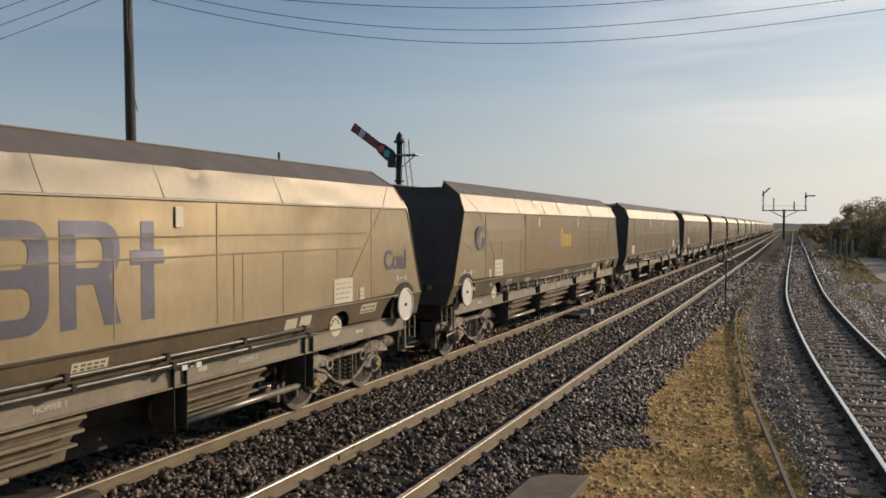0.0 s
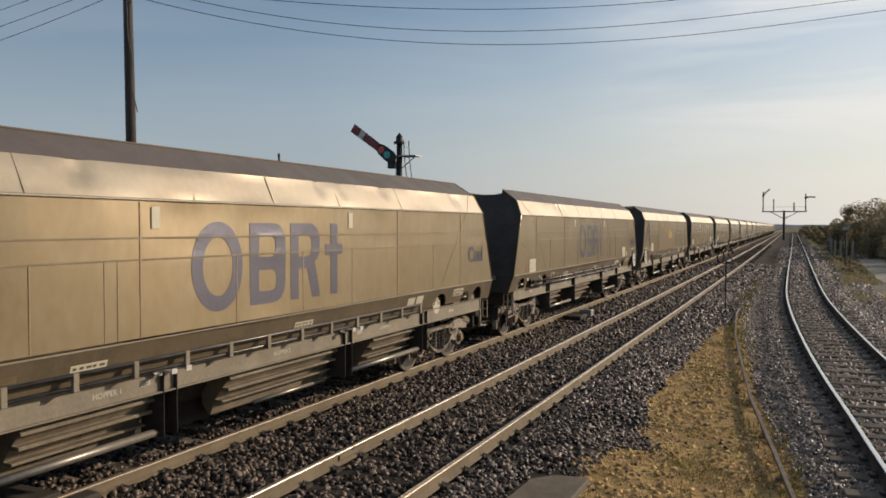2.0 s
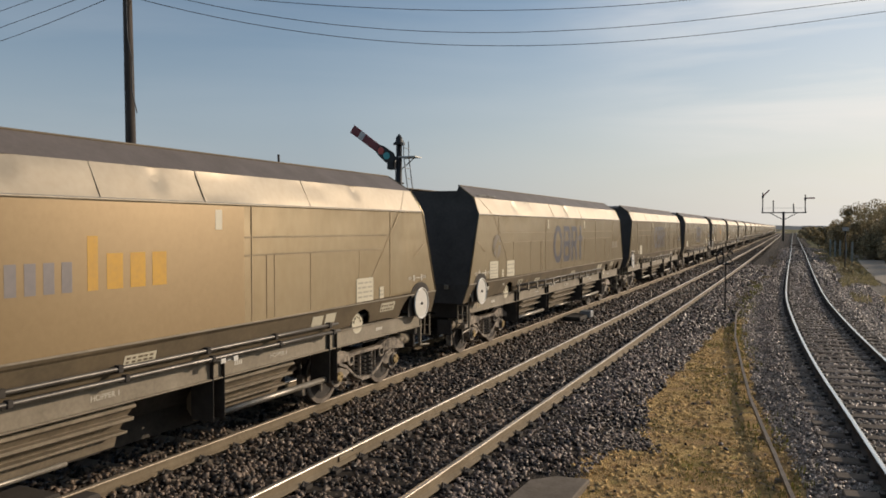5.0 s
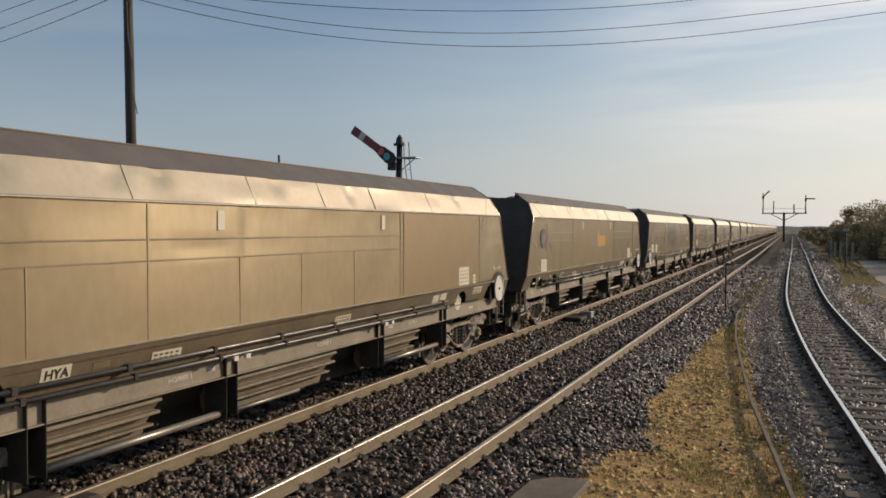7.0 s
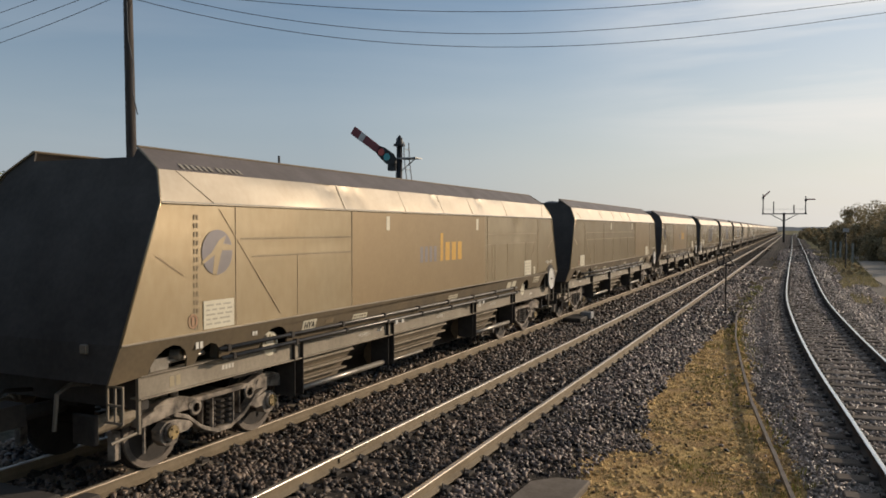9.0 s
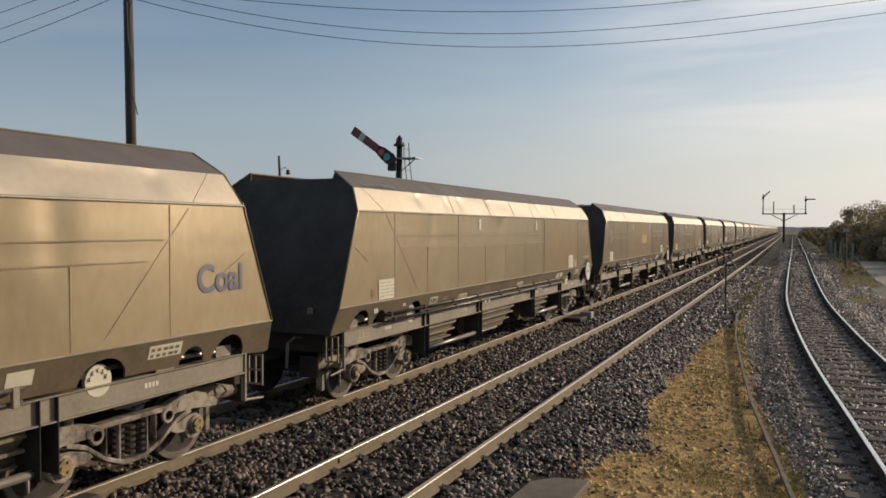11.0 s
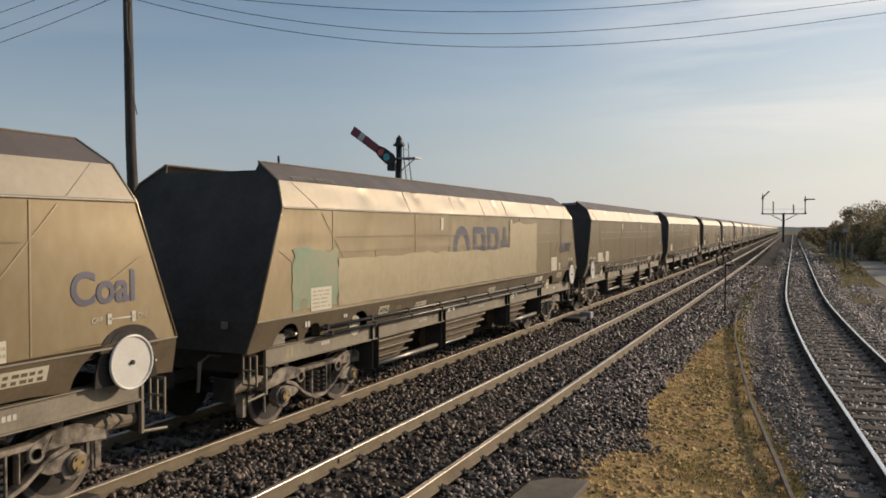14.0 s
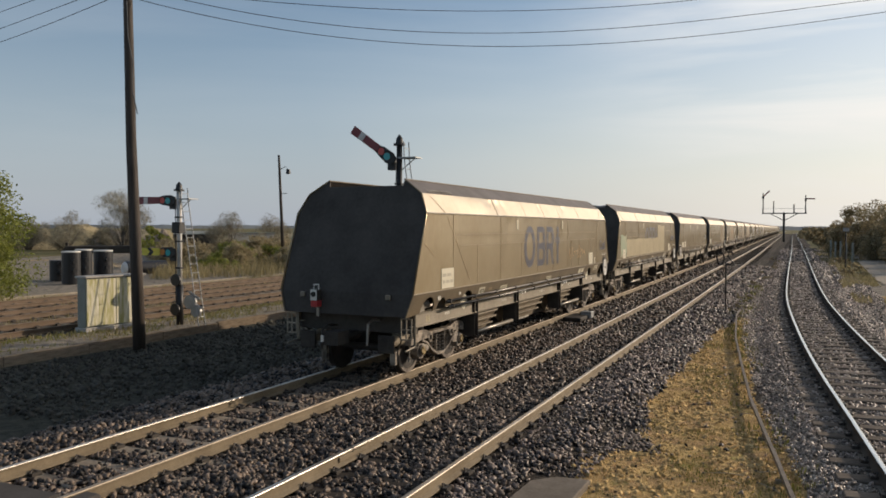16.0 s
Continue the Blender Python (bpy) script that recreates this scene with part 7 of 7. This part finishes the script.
rng_t = random.Random(11)
spots, greens = [], []
while len(spots) < 17000:
    s = 8 + 27 * rng_t.random() ** 1.5
    d = rng_t.uniform(-3.0, 0.5)
    t_w = turf_weight(s, d)
    if t_w > 0.35 + 0.4 * rng_t.random():
        k = 1 + s / 22
        clump = noise.noise((s * 1.4, d * 1.4, 2))
        p = along(s, d, ground_z(s, d) - 0.004)
        if noise.noise((s * 0.5, d * 0.9, 20)) > 0.22:
            greens.append((p, rng_t.uniform(0.012, 0.03) * k * (1 + clump), 0.008 * k))
        spots.append((p, rng_t.uniform(0.008, 0.022) * k * (1 + 1.2 * max(0, clump)), 0.007 * k))
blades("turf", "short dry golden turf with moss", spots, M_blade, 3)
while len(greens) < 5200:
    s = 9 + 40 * rng_t.random() ** 1.3
    d = rod_line(s) + rng_t.gauss(0.05, 0.20)
    if noise.noise((s * 0.8, 4, d)) > -0.05:
        greens.append((along(s, d, ground_z(s, d) - 0.004), rng_t.uniform(0.03, 0.11) * (1 + s / 40), 0.012 * (1 + s / 30)))
blades("weeds", "low green and brown weeds along the rodding", greens, M_weed, 4)


# pebbles and clods on the turf, and pale dead stems
rng_p = np.random.default_rng(31)
pc, pr = [], []
while len(pc) < 380:
    s, d = 8.5 + 20 * rng_p.random() ** 1.6, rng_p.uniform(-2.9, 0.0)
    if turf_weight(s, d) > 0.5:
        pc.append(along(s, d, ground_z(s, d) + 0.006))
        pr.append(rng_p.uniform(0.008, 0.03) * (2.1 if rng_p.random() < 0.10 else 1.0))
tagged(new("clods", scatter_mesh("clods", np.array(pc), np.array(pr), M_stone, rng_p)), "scattered stones and clods on dry turf", "stones", kind="stuff")
# low cushions of moss and worn soil that give the turf its relief
M_cushion = mat("moss_and_soil_cushion", (0.72, 0.50, 0.23), (0.36, 0.24, 0.10), 0.95, 0, 30, 2.2, 1.0, 0.4, 0.01, island=0.7, world_space=True, spec=0.1)
mc, mr = [], []
while len(mc) < 2600:
    s, d = 8.0 + 22 * rng_p.random() ** 1.5, rng_p.uniform(-3.0, 0.4)
    if turf_weight(s, d) > 0.25 + 0.3 * rng_p.random() and noise.noise((s * 0.9, d * 1.3, 9)) > -0.25:
        mc.append(along(s, d, ground_z(s, d) - 0.004))
        mr.append(rng_p.uniform(0.012, 0.042) * (1 + s / 30))
tagged(new("turf_cushions", scatter_mesh("turf_cushions", np.array(mc), np.array(mr), M_cushion, rng_p, 0.5)), "low cushions of moss and orange-brown soil", "moss", kind="stuff")
stem_rng = random.Random(77)
stems = Build()
for k in range(46):
    s = 9.2 + 14 * stem_rng.random()
    d = rod_line(s) - abs(stem_rng.gauss(0.15, 0.35))
    p = along(s, d, ground_z(s, d) + 0.012)
    a, ln = stem_rng.uniform(0, 6.28), stem_rng.uniform(0.12, 0.55)
    q = p + Vector((math.cos(a) * ln, math.sin(a) * ln, stem_rng.uniform(0.0, 0.06)))
    stems.tube([p, (p + q) / 2 + Vector((stem_rng.gauss(0, 0.03), stem_rng.gauss(0, 0.03), 0.015)), q], 0.006, 4)
M_stem = mat("pale_dead_stem", (0.55, 0.45, 0.30), (0.38, 0.30, 0.19), 0.8, 0, 30, 4, 0.6, 0)
tagged(part("dead_stems", stems, M_stem), "pale dead plant stems lying on turf", "stems", kind="stuff")
clumps = []
for k in range(150):
    s, d = 8.6 + 22 * stem_rng.random() ** 1.3, stem_rng.uniform(-2.7, 0.3)
    if turf_weight(s, d) > 0.4:
        for _ in range(26):
            ss, dd = s + stem_rng.gauss(0, 0.07), d + stem_rng.gauss(0, 0.07)
            clumps.append((along(ss, dd, ground_z(ss, dd) - 0.004), stem_rng.uniform(0.03, 0.075), 0.009))
M_tuft = mat("brown_grass_tuft", (0.40, 0.29, 0.11), (0.17, 0.14, 0.045), 0.8, 0, 20, 0.9, 0.8, 0, island=0.7, world_space=True, pass_light=0.35)
blades("grass_tufts", "brown and olive grass tufts standing in turf", clumps, M_tuft, 5)
# dry grass and reeds over the yard's far side
reeds = []
while len(reeds) < 16000:
    d, s = -stem_rng.uniform(31, 66), stem_rng.uniform(24, 78)
    if d > -0.96 * s - 1.5 and noise.noise((s * 0.09, d * 0.09, 6)) > -0.12 + (0.5 if d > -40 and s < 40 else 0):
        reeds.append((along(s, d, ground_z(s, d) - 0.02), stem_rng.uniform(0.35, 1.15), 0.05))
while len(reeds) < 24000:
    d, s = -stem_rng.uniform(16.9, 31), stem_rng.uniform(8, 46)
    if noise.noise((s * 0.2, d * 0.25, 16)) > -0.08 and min(abs(d - k) for k in YARD) > 1.0:
        reeds.append((along(s, d, ground_z(s, d) - 0.02), stem_rng.uniform(0.06, 0.22), 0.03))
M_reed = mat("tan_dry_grass", (0.40, 0.325, 0.17), (0.17, 0.145, 0.062), 0.8, 0, 6, 0.15, 0.9, 0, island=0.6, world_space=True, pass_light=0.4)
blades("dry_grass", "tall tan dry grass over the yard banks", reeds, M_reed, 6)
# greener grass behind the edging
sward = []
while len(sward) < 5000:
    d, s = -stem_rng.uniform(16.85, 19.3), stem_rng.uniform(9, 34)
    if noise.noise((s * 0.35, d * 0.5, 26)) > -0.12:
        sward.append((along(s, d, ground_z(s, d) - 0.01), stem_rng.uniform(0.04, 0.15), 0.018))
blades("yard_grass", "patchy green grass behind the timber edging", sward, M_weed, 9)
# rough grass on the verge between the siding and the path
verge = []
while len(verge) < 7000:
    s, d = stem_rng.uniform(38, 120), stem_rng.uniform(2.3, 5.2)
    if noise.noise((s * 0.12, d * 0.7, 41)) > -0.05 and not (4.3 + 0.028 * (s - 50) < d < 7.0 and s > 46):
        verge.append((along(s, d, ground_z(s, d) - 0.01), stem_rng.uniform(0.10, 0.34), 0.05))
M_verge = mat("olive_verge_grass", (0.38, 0.32, 0.18), (0.17, 0.155, 0.075), 0.8, 0, 6, 0.3, 1.0, 0, island=0.6, world_space=True, pass_light=0.4)
blades("verge_grass", "rough olive and tan grass on the verge", verge, M_verge, 8)


# ---------- what moves ----------
def motions():
    for n, (w, flip) in enumerate(TRAIN):
        rows = []
        for k in [q / 2 for q in range(33)]:
            s = train_at(k) + n * PITCH + HALF + SLACK.get(n, 0.0)
            p = along(s, TRAIN_LINE)
            rows.append((k, pose(p.x, p.y, 0, 0, 0, heading(s) + (180 if flip else 0))))
        walk(w, rows)
        if n <= 8:
            # wheels roll with the distance run
            for ob in [c for c in w.children if c.name.startswith("wheelset")]:
                p = ob.matrix_basis.translation.copy()
                walk(ob, [(k / 30, pose(p.x, p.y, p.z, math.degrees((train_at(k / 30) - train_at(0)) / 0.46) * (1 if flip else -1))) for k in range(481)])


motions()
